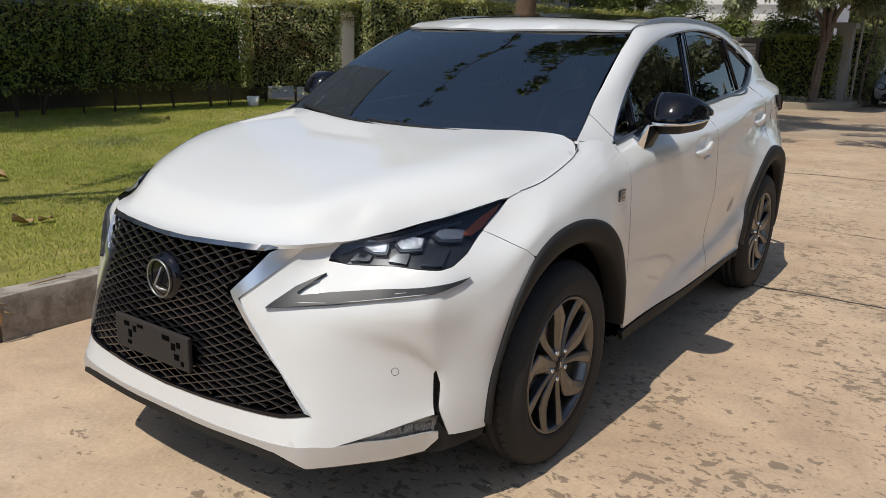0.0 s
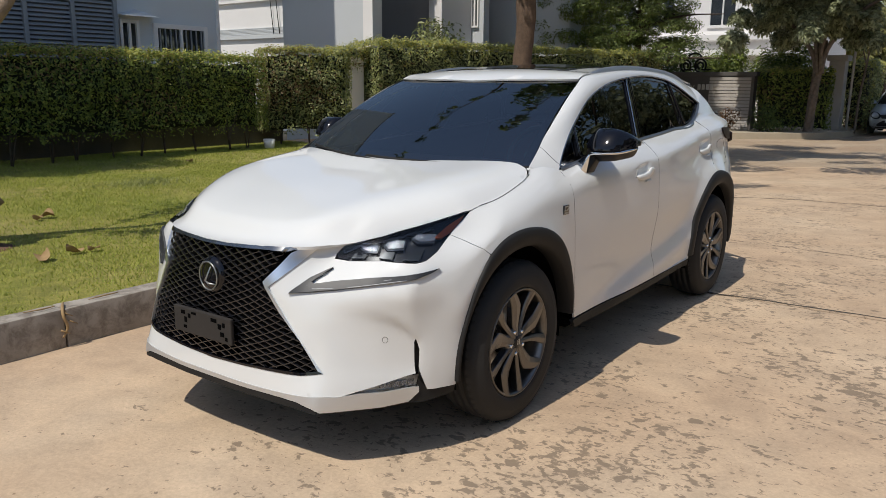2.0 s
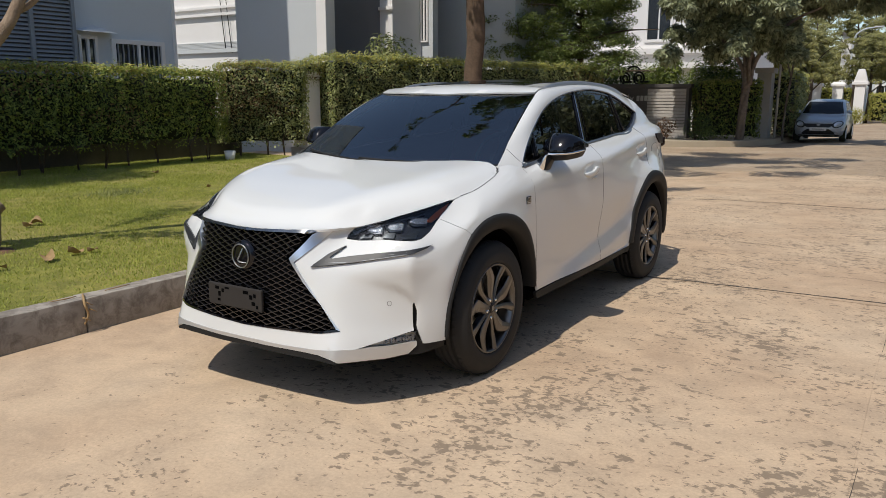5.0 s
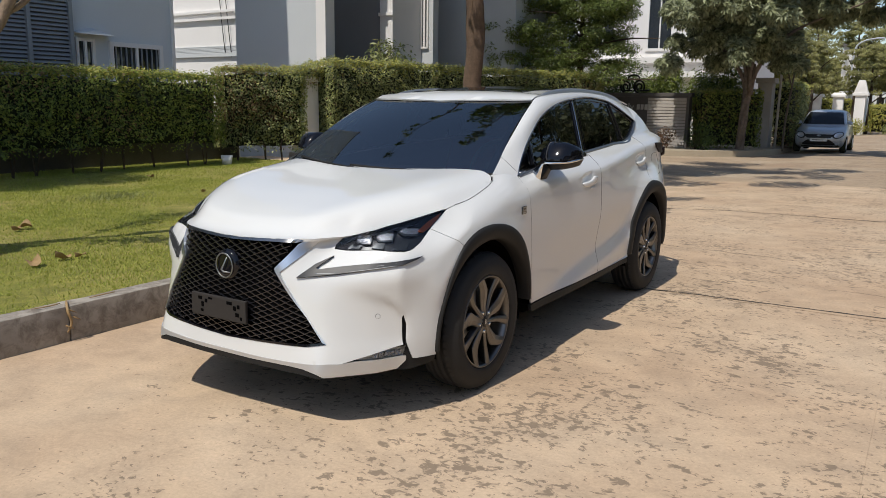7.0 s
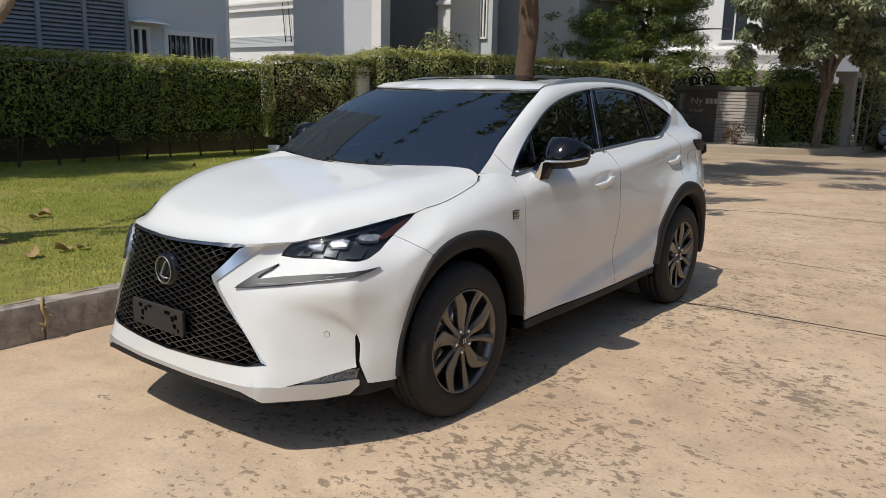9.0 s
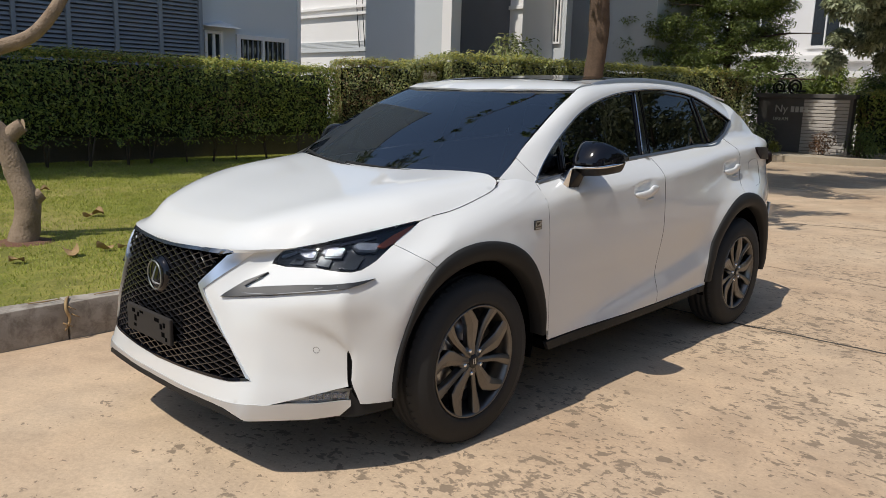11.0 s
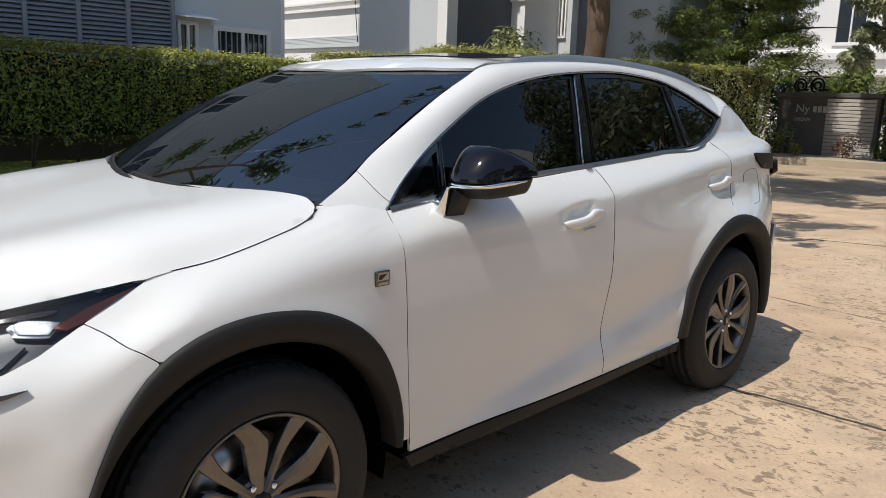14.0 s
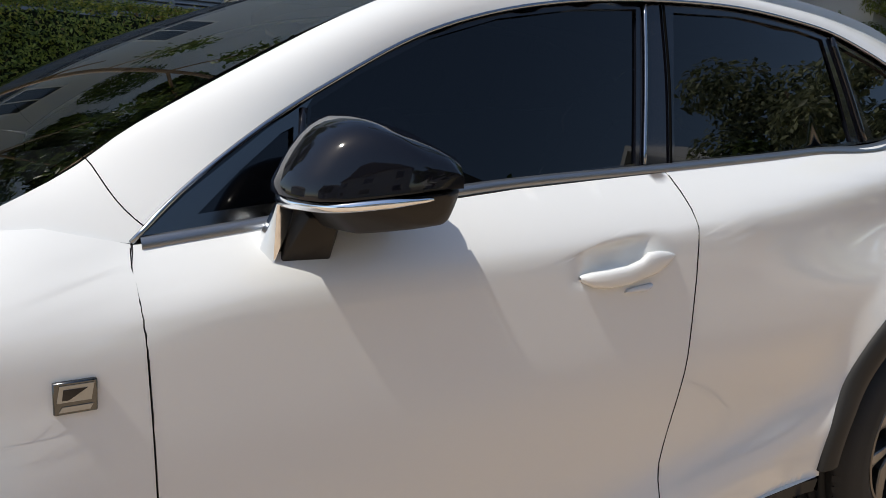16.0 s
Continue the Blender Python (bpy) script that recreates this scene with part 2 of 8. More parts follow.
def side_x(y, z):
    """Half width of the body side at length y and height z."""
    w = waist_x(y)
    k = ease(0.42, 1.05, y) * ease(2.36, 1.95, y)
    if k > 0:
        low = kick_z(y)
        w -= k * (0.026 * ease(0.80, low, z) - 0.34 * bend(low - z, 0.010) + 0.46 * bend(low - 0.10 - z, 0.02))
    w -= 0.075 * bend(z - 0.80, 0.06) * ease(-0.2, 0.5, y)
    w -= 0.25 * bend(0.31 - z, 0.02)
    for hub, reach in ((0.0, 0.50), (AXLE_R, 0.53)):
        r = math.hypot(y - hub, z - HUB_Z)
        if r < 0.9:
            w += 0.024 * (math.exp(-((r - reach) / 0.07) ** 2) if r < reach else min(1.0, bend(1 - (r - reach) / 0.105, 0.12))) * ease(0.2, 0.4, z) * ease(1.04, 0.78, z) * (ease(0.56, 0.22, y) if hub == 0 else ease(1.95, 2.4, y))
    w -= rear_in(y) * ease(0.86, 1.04, z)
    for y0, z0 in ((1.325, 1.008), (2.510, 1.070)):
        w -= 0.017 * math.exp(-((y - y0) / 0.088) ** 4 - ((z - z0 - 0.10 * (y - y0)) / 0.030) ** 4)
    mix = ease(0.34, 0.60, y)
    a = b = w
    if mix > 0:
        c, top = crease_z(y), belt_z(y)
        t = bend(z - c, 0.014) / (top - c)
        b = w + (glass_x(y, z) - w) * min(1.0, t) ** 1.1 if z > c - 0.08 else w
    if mix < 1:
        c, top = turn_z(y), top_z(y)
        t = (z - c) / (top - c)
        a = w + (top_x(y) - w) * min(1.3, t) ** 2.3 if t > 0 else w
    return a + (b - a) * mix


# Plan lines of the nose, from the middle out to the side, at rising heights.
NOSE_Z = (0.22, 0.30, 0.40, 0.52, 0.62, 0.70, 0.76, 0.82, 0.88, 0.97, 1.08)
NOSE = (
    ((0, -.955), (.25, -.95), (.48, -.93), (.575, -.90), (.68, -.775), (.775, -.625), (.815, -.55)),
    ((0, -.955), (.25, -.95), (.48, -.925), (.575, -.885), (.68, -.765), (.78, -.615), (.82, -.54)),
    ((0, -.945), (.25, -.94), (.45, -.91), (.55, -.865), (.67, -.745), (.78, -.605), (.825, -.54)),
    ((0, -.945), (.25, -.94), (.42, -.91), (.53, -.85), (.66, -.735), (.785, -.605), (.832, -.53)),
    ((0, -.94), (.24, -.935), (.39, -.905), (.50, -.85), (.64, -.75), (.79, -.625), (.838, -.53)),
    ((0, -.935), (.23, -.93), (.36, -.905), (.46, -.845), (.62, -.755), (.795, -.64), (.842, -.53)),
    ((0, -.925), (.22, -.92), (.355, -.89), (.47, -.785), (.62, -.71), (.797, -.61), (.842, -.50)),
    ((0, -.905), (.22, -.895), (.365, -.86), (.475, -.715), (.62, -.655), (.775, -.56), (.83, -.44)),
    ((0, -.87), (.25, -.855), (.40, -.80), (.51, -.67), (.63, -.60), (.76, -.44), (.815, -.32)),
    ((0, -.80), (.25, -.78), (.40, -.72), (.51, -.60), (.62, -.48), (.735, -.32), (.785, -.20)),
    ((0, -.60), (.25, -.58), (.40, -.50), (.52, -.38), (.62, -.25), (.70, -.08), (.76, .12)),
)
NOSE_U = (0.0, 0.25, 0.44, 0.58, 0.75, 0.94, 1.04)
nose_end = line(NOSE_Z, (-.44, -.43, -.43, -.42, -.42, -.42, -.39, -.32, -.20, -.06, .28))
SIDE_U = 1.16
nose_x = [[line(NOSE_Z, [row[i][k] for row in NOSE]) for k in (0, 1)] for i in range(7)]


cheek_z = line((0.55, 0.70, 0.80, 0.88, 0.94), (0.640, 0.632, 0.618, 0.585, 0.520))


def skin(u, z):
    """The body's outer skin: u runs from the middle of the nose round the corner and along the side, z is the height."""
    end = nose_end(z)
    if u >= SIDE_U:
        y = end + u - SIDE_U
        return (side_x(y, z), y, z)
    us = list(NOSE_U) + [SIDE_U, SIDE_U + 0.12]
    xs = [f[0](z) for f in nose_x] + [side_x(end, z), side_x(end + 0.12, z)]
    ys = [f[1](z) for f in nose_x] + [end, end + 0.12]
    x, y = line(us, xs)(u), line(us, ys)(u)
    if 0.75 < u < 1.04:
        # the crisp upright edge at the bumper's corner
        k = 0.85 * ease(0.75, 0.86, u) * ease(1.04, 0.99, u) * ease(0.30, 0.40, z) * ease(0.80, 0.73, z)
        i = 4 if u < 0.94 else 5
        w = (u - us[i]) / (us[i + 1] - us[i])
        x += k * (xs[i] + (xs[i + 1] - xs[i]) * w - x)
        y += k * (ys[i] + (ys[i + 1] - ys[i]) * w - y)
    if 0.5 < u < 0.96 and z < 0.42:
        y += 0.16 * bend(line((0.5, 0.94), (0.365, 0.408))(u) - z, 0.008) * ease(0.5, 0.62, u) * ease(0.99, 0.90, u)
    if 0.56 < u < 0.97 and 0.33 < z < 0.68:
        c = cheek_z(u)
        y += 0.020 * ease(c + 0.015, c - 0.035, z) * ease(0.58, 0.90, u) * ease(0.975, 0.932, u) * ease(0.33, 0.42, z)
    return (x, y, z)


def on_skin(p):
    """The place on the skin (u, z) nearest to a point at that point's height."""
    x, y, z = p
    if y > nose_end(z):
        return (y - nose_end(z) + SIDE_U, z)
    best, lo, hi = None, 0.0, SIDE_U + 0.05
    for _ in range(3):
        us = [lo + (hi - lo) * i / 24 for i in range(25)]
        ds = [math.hypot(skin(u, z)[0] - x, skin(u, z)[1] - y) for u in us]
        k = ds.index(min(ds))
        lo, hi = us[max(0, k - 1)], us[min(24, k + 1)]
        best = us[k]
    return (best, z)


# Bonnet, windscreen and roof
hood_mid = line((-0.92, -0.86, -0.75, -0.5, -0.2, 0.12, 0.3), (0.838, 0.885, 0.932, 1.002, 1.060, 1.110, 1.135))
hood_half = line((-0.92, -0.885, -0.85, -0.79, -0.695, -0.575, -0.435, -0.33, -0.235, -0.16, -0.05, 0.08, 0.16, 0.215, 0.248, 0.30), (0.27, 0.30, 0.362, 0.442, 0.513, 0.601, 0.691, 0.746, 0.7815, 0.7897, 0.797, 0.7955, 0.7885, 0.778, 0.762, 0.745))
hood_edge = line((-0.92, -0.897, -0.85, -0.79, -0.69, -0.57, -0.45, -0.232, -0.07, 0.08, 0.18, 0.23, 0.268, 0.30), (0.855, 0.857, 0.859, 0.861, 0.865, 0.888, 0.918, 0.972, 1.001, 1.036, 1.062, 1.079, 1.096, 1.104))


def hood_z(x, y):
    w = abs(x) / hood_half(y)
    a, b = hood_mid(y), hood_edge(y)
    crown = 1 - min(1.10, w) ** 10.0
    ridge = 0.010 * math.exp(-((w - 0.76) / 0.24) ** 2) * ease(1.0, 0.93, w) * ease(-0.92, -0.5, y) * ease(0.24, -0.15, y)
    return b + (a - b) * crown + ridge


def screen(s, v):
    """The windscreen: s from -1 to 1 across, v from 0 at the foot to 1 at the roof."""
    e = s * s
    lo = (s * 0.745, 0.10 + 0.20 * e, 1.095 + 0.012 * e)
    hi = (s * 0.612, 0.905 + 0.119 * e, 1.488 + 0.008 * e)
    k = 0.030 * math.sin(math.pi * v) * (1 - 0.05 * e)
    return tuple(a + (b - a) * v for a, b in zip(lo, hi))[0:1] + (lo[1] + (hi[1] - lo[1]) * v - 0.5 * k, lo[2] + (hi[2] - lo[2]) * v + 0.85 * k)


roof_mid = line((0.88, 0.905, 0.965, 1.3, 1.7, 2.1, 2.6, 3.0, 3.3), (1.478, 1.491, 1.517, 1.572, 1.600, 1.603, 1.580, 1.535, 1.485))
roof_half = line((0.9, 1.08, 1.5, 2.1, 2.7, 3.3), (0.62, 0.610, 0.585, 0.570, 0.560, 0.53))
roof_drop = line((0.9, 0.985, 1.03, 1.08, 1.3, 2.0, 3.3), (0.016, 0.034, 0.034, 0.026, 0.034, 0.046, 0.05))


def roof_z(x, y):
    return roof_mid(y) - roof_drop(y) * (abs(x) / roof_half(y)) ** 2.2


# ---- materials of the place ----
def road_mat(name="road_concrete", tone=(1, 1, 1)):
    m, nt, b = node_mat(name)
    c = coords(nt)
    mp = nt.nodes.new("ShaderNodeMapping")
    mp.inputs["Scale"].default_value = (0.80, 1.0, 1.0)
    nt.links.new(c, mp.inputs[0])
    st = mp.outputs[0]
    broad, mid, fine = noise_node(nt, 0.45, 4, 0.6, c), noise_node(nt, 3.2, 6, 0.65, st, 0.6), noise_node(nt, 55, 4, 0.7, c)
    base = ramp_node(nt, broad.outputs["Fac"], [(0.30, (0.455, 0.323, 0.213)), (0.55, (0.53, 0.402, 0.278)), (0.75, (0.60, 0.472, 0.34))])
    wash = ramp_node(nt, mid.outputs["Fac"], [(0.35, (0.84, 0.83, 0.82)), (0.65, (1.07, 1.05, 1.02))])
    col = mix_node(nt, base.outputs[0], wash.outputs[0], 1.0, 'MULTIPLY')
    # scaled-off patches: grey-brown flakes of two sizes, thick in some stretches and rare in others
    warp = noise_node(nt, 16.0, 3, 0.6, st)
    wv = nt.nodes.new("ShaderNodeVectorMath")
    wv.operation = 'MULTIPLY_ADD'
    wv.inputs[1].default_value = (0.06, 0.06, 0.0)
    nt.links.new(warp.outputs["Color"], wv.inputs[0])
    nt.links.new(st, wv.inputs[2])
    where = noise_node(nt, 1.1, 3, 0.6, c)
    sp = nt.nodes.new("ShaderNodeSeparateXYZ")
    nt.links.new(c, sp.inputs[0])
    zone = nt.nodes.new("ShaderNodeMapRange")
    zone.inputs["From Min"].default_value, zone.inputs["From Max"].default_value = -1.6, 1.0
    zone.inputs["To Min"].default_value, zone.inputs["To Max"].default_value = -0.10, 0.015
    nt.links.new(sp.outputs["X"], zone.inputs[0])

    def flakes(scale, share, lo, hi):
        n = noise_node(nt, scale, 3.0, 0.62, wv.outputs[0])
        a1 = nt.nodes.new("ShaderNodeMath")
        a1.operation = 'MULTIPLY_ADD'
        a1.inputs[1].default_value = share
        nt.links.new(where.outputs["Fac"], a1.inputs[0])
        nt.links.new(n.outputs["Fac"], a1.inputs[2])
        a2 = nt.nodes.new("ShaderNodeMath")
        a2.operation = 'ADD'
        nt.links.new(a1.outputs[0], a2.inputs[0])
        nt.links.new(zone.outputs[0], a2.inputs[1])
        return ramp_node(nt, a2.outputs[0], [(lo, (0, 0, 0)), (lo + 0.018, (0.6, 0.6, 0.6)), (hi, (1, 1, 1))])

    big_f, small_f = flakes(13.0, 0.40, 0.812, 0.86), flakes(30.0, 0.40, 0.808, 0.86)
    mask = nt.nodes.new("ShaderNodeMath")
    mask.operation = 'MAXIMUM'
    nt.links.new(big_f.outputs[0], mask.inputs[0])
    nt.links.new(small_f.outputs[0], mask.inputs[1])
    dirt = mix_node(nt, (0.215, 0.158, 0.106), (0.10, 0.078, 0.056), fine.outputs["Fac"])
    mf = nt.nodes.new("ShaderNodeMath")
    mf.operation = 'MULTIPLY'
    mf.inputs[1].default_value = 0.74
    nt.links.new(mask.outputs[0], mf.inputs[0])
    col = mix_node(nt, col, dirt, mf.outputs[0])
    # small dark pits and grit
    pit = noise_node(nt, 30, 2, 0.5, c)
    pm = ramp_node(nt, pit.outputs["Fac"], [(0.72, (1, 1, 1)), (0.77, (0.50, 0.45, 0.40))])
    col = mix_node(nt, col, pm.outputs[0], 0.8, 'MULTIPLY')
    grit = ramp_node(nt, fine.outputs["Fac"], [(0.30, (0.86, 0.86, 0.86)), (0.7, (1.08, 1.08, 1.08))])
    col = mix_node(nt, col, grit.outputs[0], 1.0, 'MULTIPLY')
    col = mix_node(nt, col, tone, 1.0, 'MULTIPLY')
    nt.links.new(col, b.inputs["Base Color"])
    b.inputs["Roughness"].default_value = 0.88
    h = nt.nodes.new("ShaderNodeMath")
    h.operation = 'MULTIPLY_ADD'
    h.inputs[1].default_value = -0.6
    nt.links.new(mask.outputs[0], h.inputs[0])
    nt.links.new(fine.outputs["Fac"], h.inputs[2])
    bump_node(nt, b, h.outputs[0], 0.35, 0.006)
    return m


def kerb_material():
    m, nt, b = node_mat("kerb_concrete")
    c = coords(nt)
    big, mid, fine = noise_node(nt, 1.6, 5, 0.65, c), noise_node(nt, 9, 5, 0.7, c, 0.5), noise_node(nt, 70, 3, 0.7, c)
    r = ramp_node(nt, big.outputs["Fac"], [(0.3, (0.23, 0.205, 0.175)), (0.7, (0.44, 0.395, 0.335))])
    st = ramp_node(nt, mid.outputs["Fac"], [(0.36, (0.45, 0.42, 0.40)), (0.56, (1, 1, 1))])
    col = mix_node(nt, r.outputs[0], st.outputs[0], 0.8, 'MULTIPLY')
    nt.links.new(col, b.inputs["Base Color"])
    b.inputs["Roughness"].default_value = 0.92
    bump_node(nt, b, fine.outputs["Fac"], 0.4, 0.004)
    return m


def lawn_mat():
    m, nt, b = node_mat("lawn_soil")
    c = coords(nt)
    big, mid, fine = noise_node(nt, 0.5, 4, 0.6, c), noise_node(nt, 4.5, 5, 0.7, c), noise_node(nt, 90, 3, 0.8, c)
    r = ramp_node(nt, big.outputs["Fac"], [(0.3, (0.20, 0.225, 0.035)), (0.5, (0.30, 0.28, 0.07)), (0.70, (0.37, 0.31, 0.13))])
    d = ramp_node(nt, mid.outputs["Fac"], [(0.36, (0.66, 0.70, 0.55)), (0.62, (1.1, 1.08, 1.0))])
    f = ramp_node(nt, fine.outputs["Fac"], [(0.3, (0.55, 0.58, 0.5)), (0.7, (1.35, 1.32, 1.25))])
    col = mix_node(nt, mix_node(nt, r.outputs[0], d.outputs[0], 1.0, 'MULTIPLY'), f.outputs[0], 1.0, 'MULTIPLY')
    nt.links.new(col, b.inputs["Base Color"])
    b.inputs["Roughness"].default_value = 0.95
    bump_node(nt, b, fine.outputs["Fac"], 0.8, 0.02)
    return m


rng = np.random.default_rng(7)
concrete, kerb_mat, soil = road_mat(), kerb_material(), lawn_mat()
old_concrete = road_mat("cross_street_concrete", (0.76, 0.775, 0.79))
joint_mat = surface("joint_tar", (0.03, 0.025, 0.02), (0.09, 0.075, 0.06), 6, 0.9)
blade_mat = leaf_mat("grass_blades", (0.20, 0.25, 0.03), (0.48, 0.50, 0.10), 0.6)
leaf_a = leaf_mat("hedge_leaves", (0.05, 0.085, 0.018), (0.30, 0.36, 0.07))
leaf_layer = leaf_mat("feathery_leaves", (0.07, 0.105, 0.025), (0.27, 0.33, 0.085))
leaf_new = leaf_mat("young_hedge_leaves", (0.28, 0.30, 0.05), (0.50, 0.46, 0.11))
leaf_red = leaf_mat("reddish_hedge_leaves", (0.12, 0.07, 0.03), (0.30, 0.20, 0.09))
leaf_b = leaf_mat("bright_hedge_leaves", (0.085, 0.115, 0.035), (0.46, 0.48, 0.20))
leaf_t = leaf_mat("tree_leaves", (0.04, 0.07, 0.018), (0.14, 0.20, 0.05))
leaf_p = leaf_mat("pale_tree_leaves", (0.09, 0.11, 0.055), (0.46, 0.49, 0.28))
leaf_far = leaf_mat("far_leaves", (0.10, 0.105, 0.030), (0.38, 0.36, 0.115))
# near-black: painted shade inside the hedges, also the far car's tyres
shade_tyre_mat = surface("hedge_shade_tyre_black", (0.006, 0.009, 0.003), (0.016, 0.022, 0.007), 5, 0.95)
grey_wall = surface("grey_render", (0.58, 0.61, 0.63), (0.63, 0.66, 0.68), 0.5, 0.85, fine=60, bump=0.1)
pale_wall = surface("pale_grey_render", (0.50, 0.52, 0.53), (0.55, 0.57, 0.58), 0.5, 0.85, fine=60, bump=0.1)
white_wall = surface("white_render", (0.72, 0.70, 0.68), (0.80, 0.78, 0.76), 0.5, 0.8, fine=60, bump=0.1)
dark_wall = surface("dark_grey_render", (0.10, 0.105, 0.12), (0.13, 0.135, 0.15), 0.6, 0.8, fine=60, bump=0.1)
louvre_mat = surface("grey_louvre_paint", (0.24, 0.26, 0.28), (0.29, 0.31, 0.33), 2, 0.55, fine=50, bump=0.05)
bark = surface("bark", (0.14, 0.095, 0.06), (0.36, 0.27, 0.19), 7, 0.92, fine=45, bump=0.9, dist=0.012)
bark_dark = surface("dark_bark", (0.038, 0.027, 0.019), (0.12, 0.085, 0.06), 6, 0.92, fine=40, bump=0.9, dist=0.012)
cut_wood = surface("cut_wood", (0.34, 0.26, 0.17), (0.5, 0.4, 0.28), 20, 0.9)
dry_leaf = surface("dry_leaf", (0.20, 0.12, 0.05), (0.42, 0.29, 0.14), 14, 0.8)
pane_mat = plain("house_glass", (0.02, 0.025, 0.03), 0.05, 0.0, 1.0)
stone_dark = surface("dark_stone", (0.07, 0.065, 0.06), (0.12, 0.11, 0.105), 2, 0.7)
stone_pale = surface("pale_stone_strips", (0.36, 0.33, 0.30), (0.50, 0.46, 0.42), 3, 0.8, fine=50, bump=0.3)
black_metal = plain("black_iron", (0.015, 0.015, 0.015), 0.5, 0.6)
letter_mat = plain("pale_letters", (0.5, 0.48, 0.45), 0.5, 0.3)
roof_mat = surface("roof_tiles", (0.12, 0.11, 0.11), (0.19, 0.175, 0.17), 3, 0.8)

# ---- the ground ----
def ground_z(x):
    return -0.087 * ease(0.5, -1.9, x) - 0.03 * ease(4.0, 9.0, x)


def sheet(x0, x1, y0, y1, nx, ny, fz, drop=0.0):
    bm = bmesh.new()
    g = [[bm.verts.new((x0 + (x1 - x0) * i / nx, y0 + (y1 - y0) * j / ny, fz(x0 + (x1 - x0) * i / nx) - drop)) for i in range(nx + 1)] for j in range(ny + 1)]
    for r0, r1 in zip(g, g[1:]):
        for i in range(nx):
            bm.faces.new((r0[i], r0[i + 1], r1[i + 1], r1[i])).smooth = True
    return bm


far_soil = surface("dusty_ground", (0.20, 0.17, 0.11), (0.30, 0.25, 0.17), 0.2, 0.95)
tagged(part("ground", sheet(-600, 600, -600, 600, 8, 8, lambda x: -0.16), far_soil, None), "dusty tan earth reaching the horizon", "ground", kind="structure")
road = tagged(part("road", sheet(-14, 8.0, -30, 60, 22, 30, lambda x: ground_z(x), 0.018), joint_mat, None), "worn tan concrete road with dark joints", "road", kind="structure")
XJ, YJ = (-14.0, -6.47, -1.88, 2.66, 8.0), (-30.0, -20.2, -14.5, -8.73, -2.98, 2.70, 8.30, 13.4, 20.0, 26.0, 40.0, 60.0)
for i in range(4):
    for j in range(11):
        if i < 2 and (YJ[j] < 10 and YJ[j + 1] < 10):
            continue
        gx, gy = 0.0003, (0.011 if YJ[j] < 5 else 0.006)
        s = sheet(XJ[i] + gx, XJ[i + 1] - gx, YJ[j] + gy, YJ[j + 1] - gy, 14, 8, ground_z)
        rim = [e for e in s.edges if len(e.link_faces) == 1]
        r = bmesh.ops.extrude_edge_only(s, edges=rim)
        for v in [v for v in r["geom"] if isinstance(v, bmesh.types.BMVert)]:
            v.co.z -= 0.016
        for f in s.faces:
            f.smooth = False
        part("slab", s, concrete if YJ[j] < 10 else old_concrete, road)


def tar_line(name, p0, p1, w0, w1, wander, seed, label, gaps=0.0):
    """A wandering line of old joint filler or a crack, lying on the road."""
    r = np.random.default_rng(seed)
    n = max(8, int(math.dist(p0, p1) / 0.05))
    d = Vector((p1[0] - p0[0], p1[1] - p0[1], 0)).normalized()
    side = Vector((-d.y, d.x, 0))
    bm, prev = bmesh.new(), None
    for i in range(n + 1):
        a = i / n
        o = wander * (noise.noise((a * n * 0.10, seed, 0.0)) + 0.4 * noise.noise((a * n * 0.45, seed, 4.0)))
        c = Vector((p0[0] + (p1[0] - p0[0]) * a, p0[1] + (p1[1] - p0[1]) * a, 0)) + side * o
        w = 0.5 * (w0 + (w1 - w0) * r.uniform())
        if noise.noise((a * n * 0.07, seed + 3.0, 9.0)) < gaps - 0.5:
            prev = None
            continue
        z = ground_z(c.x) + 0.0025
        ring = [bm.verts.new((*(c + side * k).xy, z)) for k in (w, -w)]
        if prev:
            bm.faces.new((prev[0], prev[1], ring[1], ring[0]))
        prev = ring
    bmesh.ops.recalc_face_normals(bm, faces=bm.faces)
    return part(name, bm, joint_mat, road, label)


tar_line("joint_filler", (-1.86, 2.60), (7.9, 3.02), 0.014, 0.026, 0.022, 3, "dark worn joint filler across the road")
tar_line("joint_filler", (-1.86, 8.06), (7.9, 8.60), 0.014, 0.030, 0.03, 5, "dark worn joint filler across the road")
tar_line("joint_filler", (2.67, -2.9), (2.67, 8.2), 0.0015, 0.0035, 0.006, 7, "thin dark joint along the road", 0.62)
tar_line("crack", (0.2, 4.84), (3.6, 4.55), 0.003, 0.010, 0.06, 9, "thin crack in the concrete", 0.3)
tar_line("crack", (2.1, 3.5), (4.6, 3.66), 0.003, 0.008, 0.08, 12, "thin crack in the concrete", 0.3)

# kerb stones along the lawn, then round the corner
kerb = tagged(thing("kerb", "weathered grey concrete kerb along the lawn", "kerb", (-1.95, 0, 0)), kind="structure")
def kerb_run(pts):
    for (x0, y0), (x1, y1) in zip(pts, pts[1:]):
        ln = math.hypot(x1 - x0, y1 - y0)
        a = math.atan2(y1 - y0, x1 - x0)
        bm = box_bm(0.004, ln - 0.004, 0.0, 0.15, -0.16, 0.15, 0.012, 2)
        bmesh.ops.subdivide_edges(bm, edges=[e for e in bm.edges if e.calc_length() > 0.5], cuts=10)
        for v in bm.verts:
            v.co += Vector((0, 1, 1)) * (noise.noise(v.co * 9 + Vector((x0, y0, 0))) * 0.006)
        bmesh.ops.transform(bm, matrix=Matrix.Translation((x0, y0, 0)) @ Matrix.Rotation(a, 4, 'Z'), verts=bm.verts)
        part("kerb_stone", smoothed(bm, 50), kerb_mat, kerb)


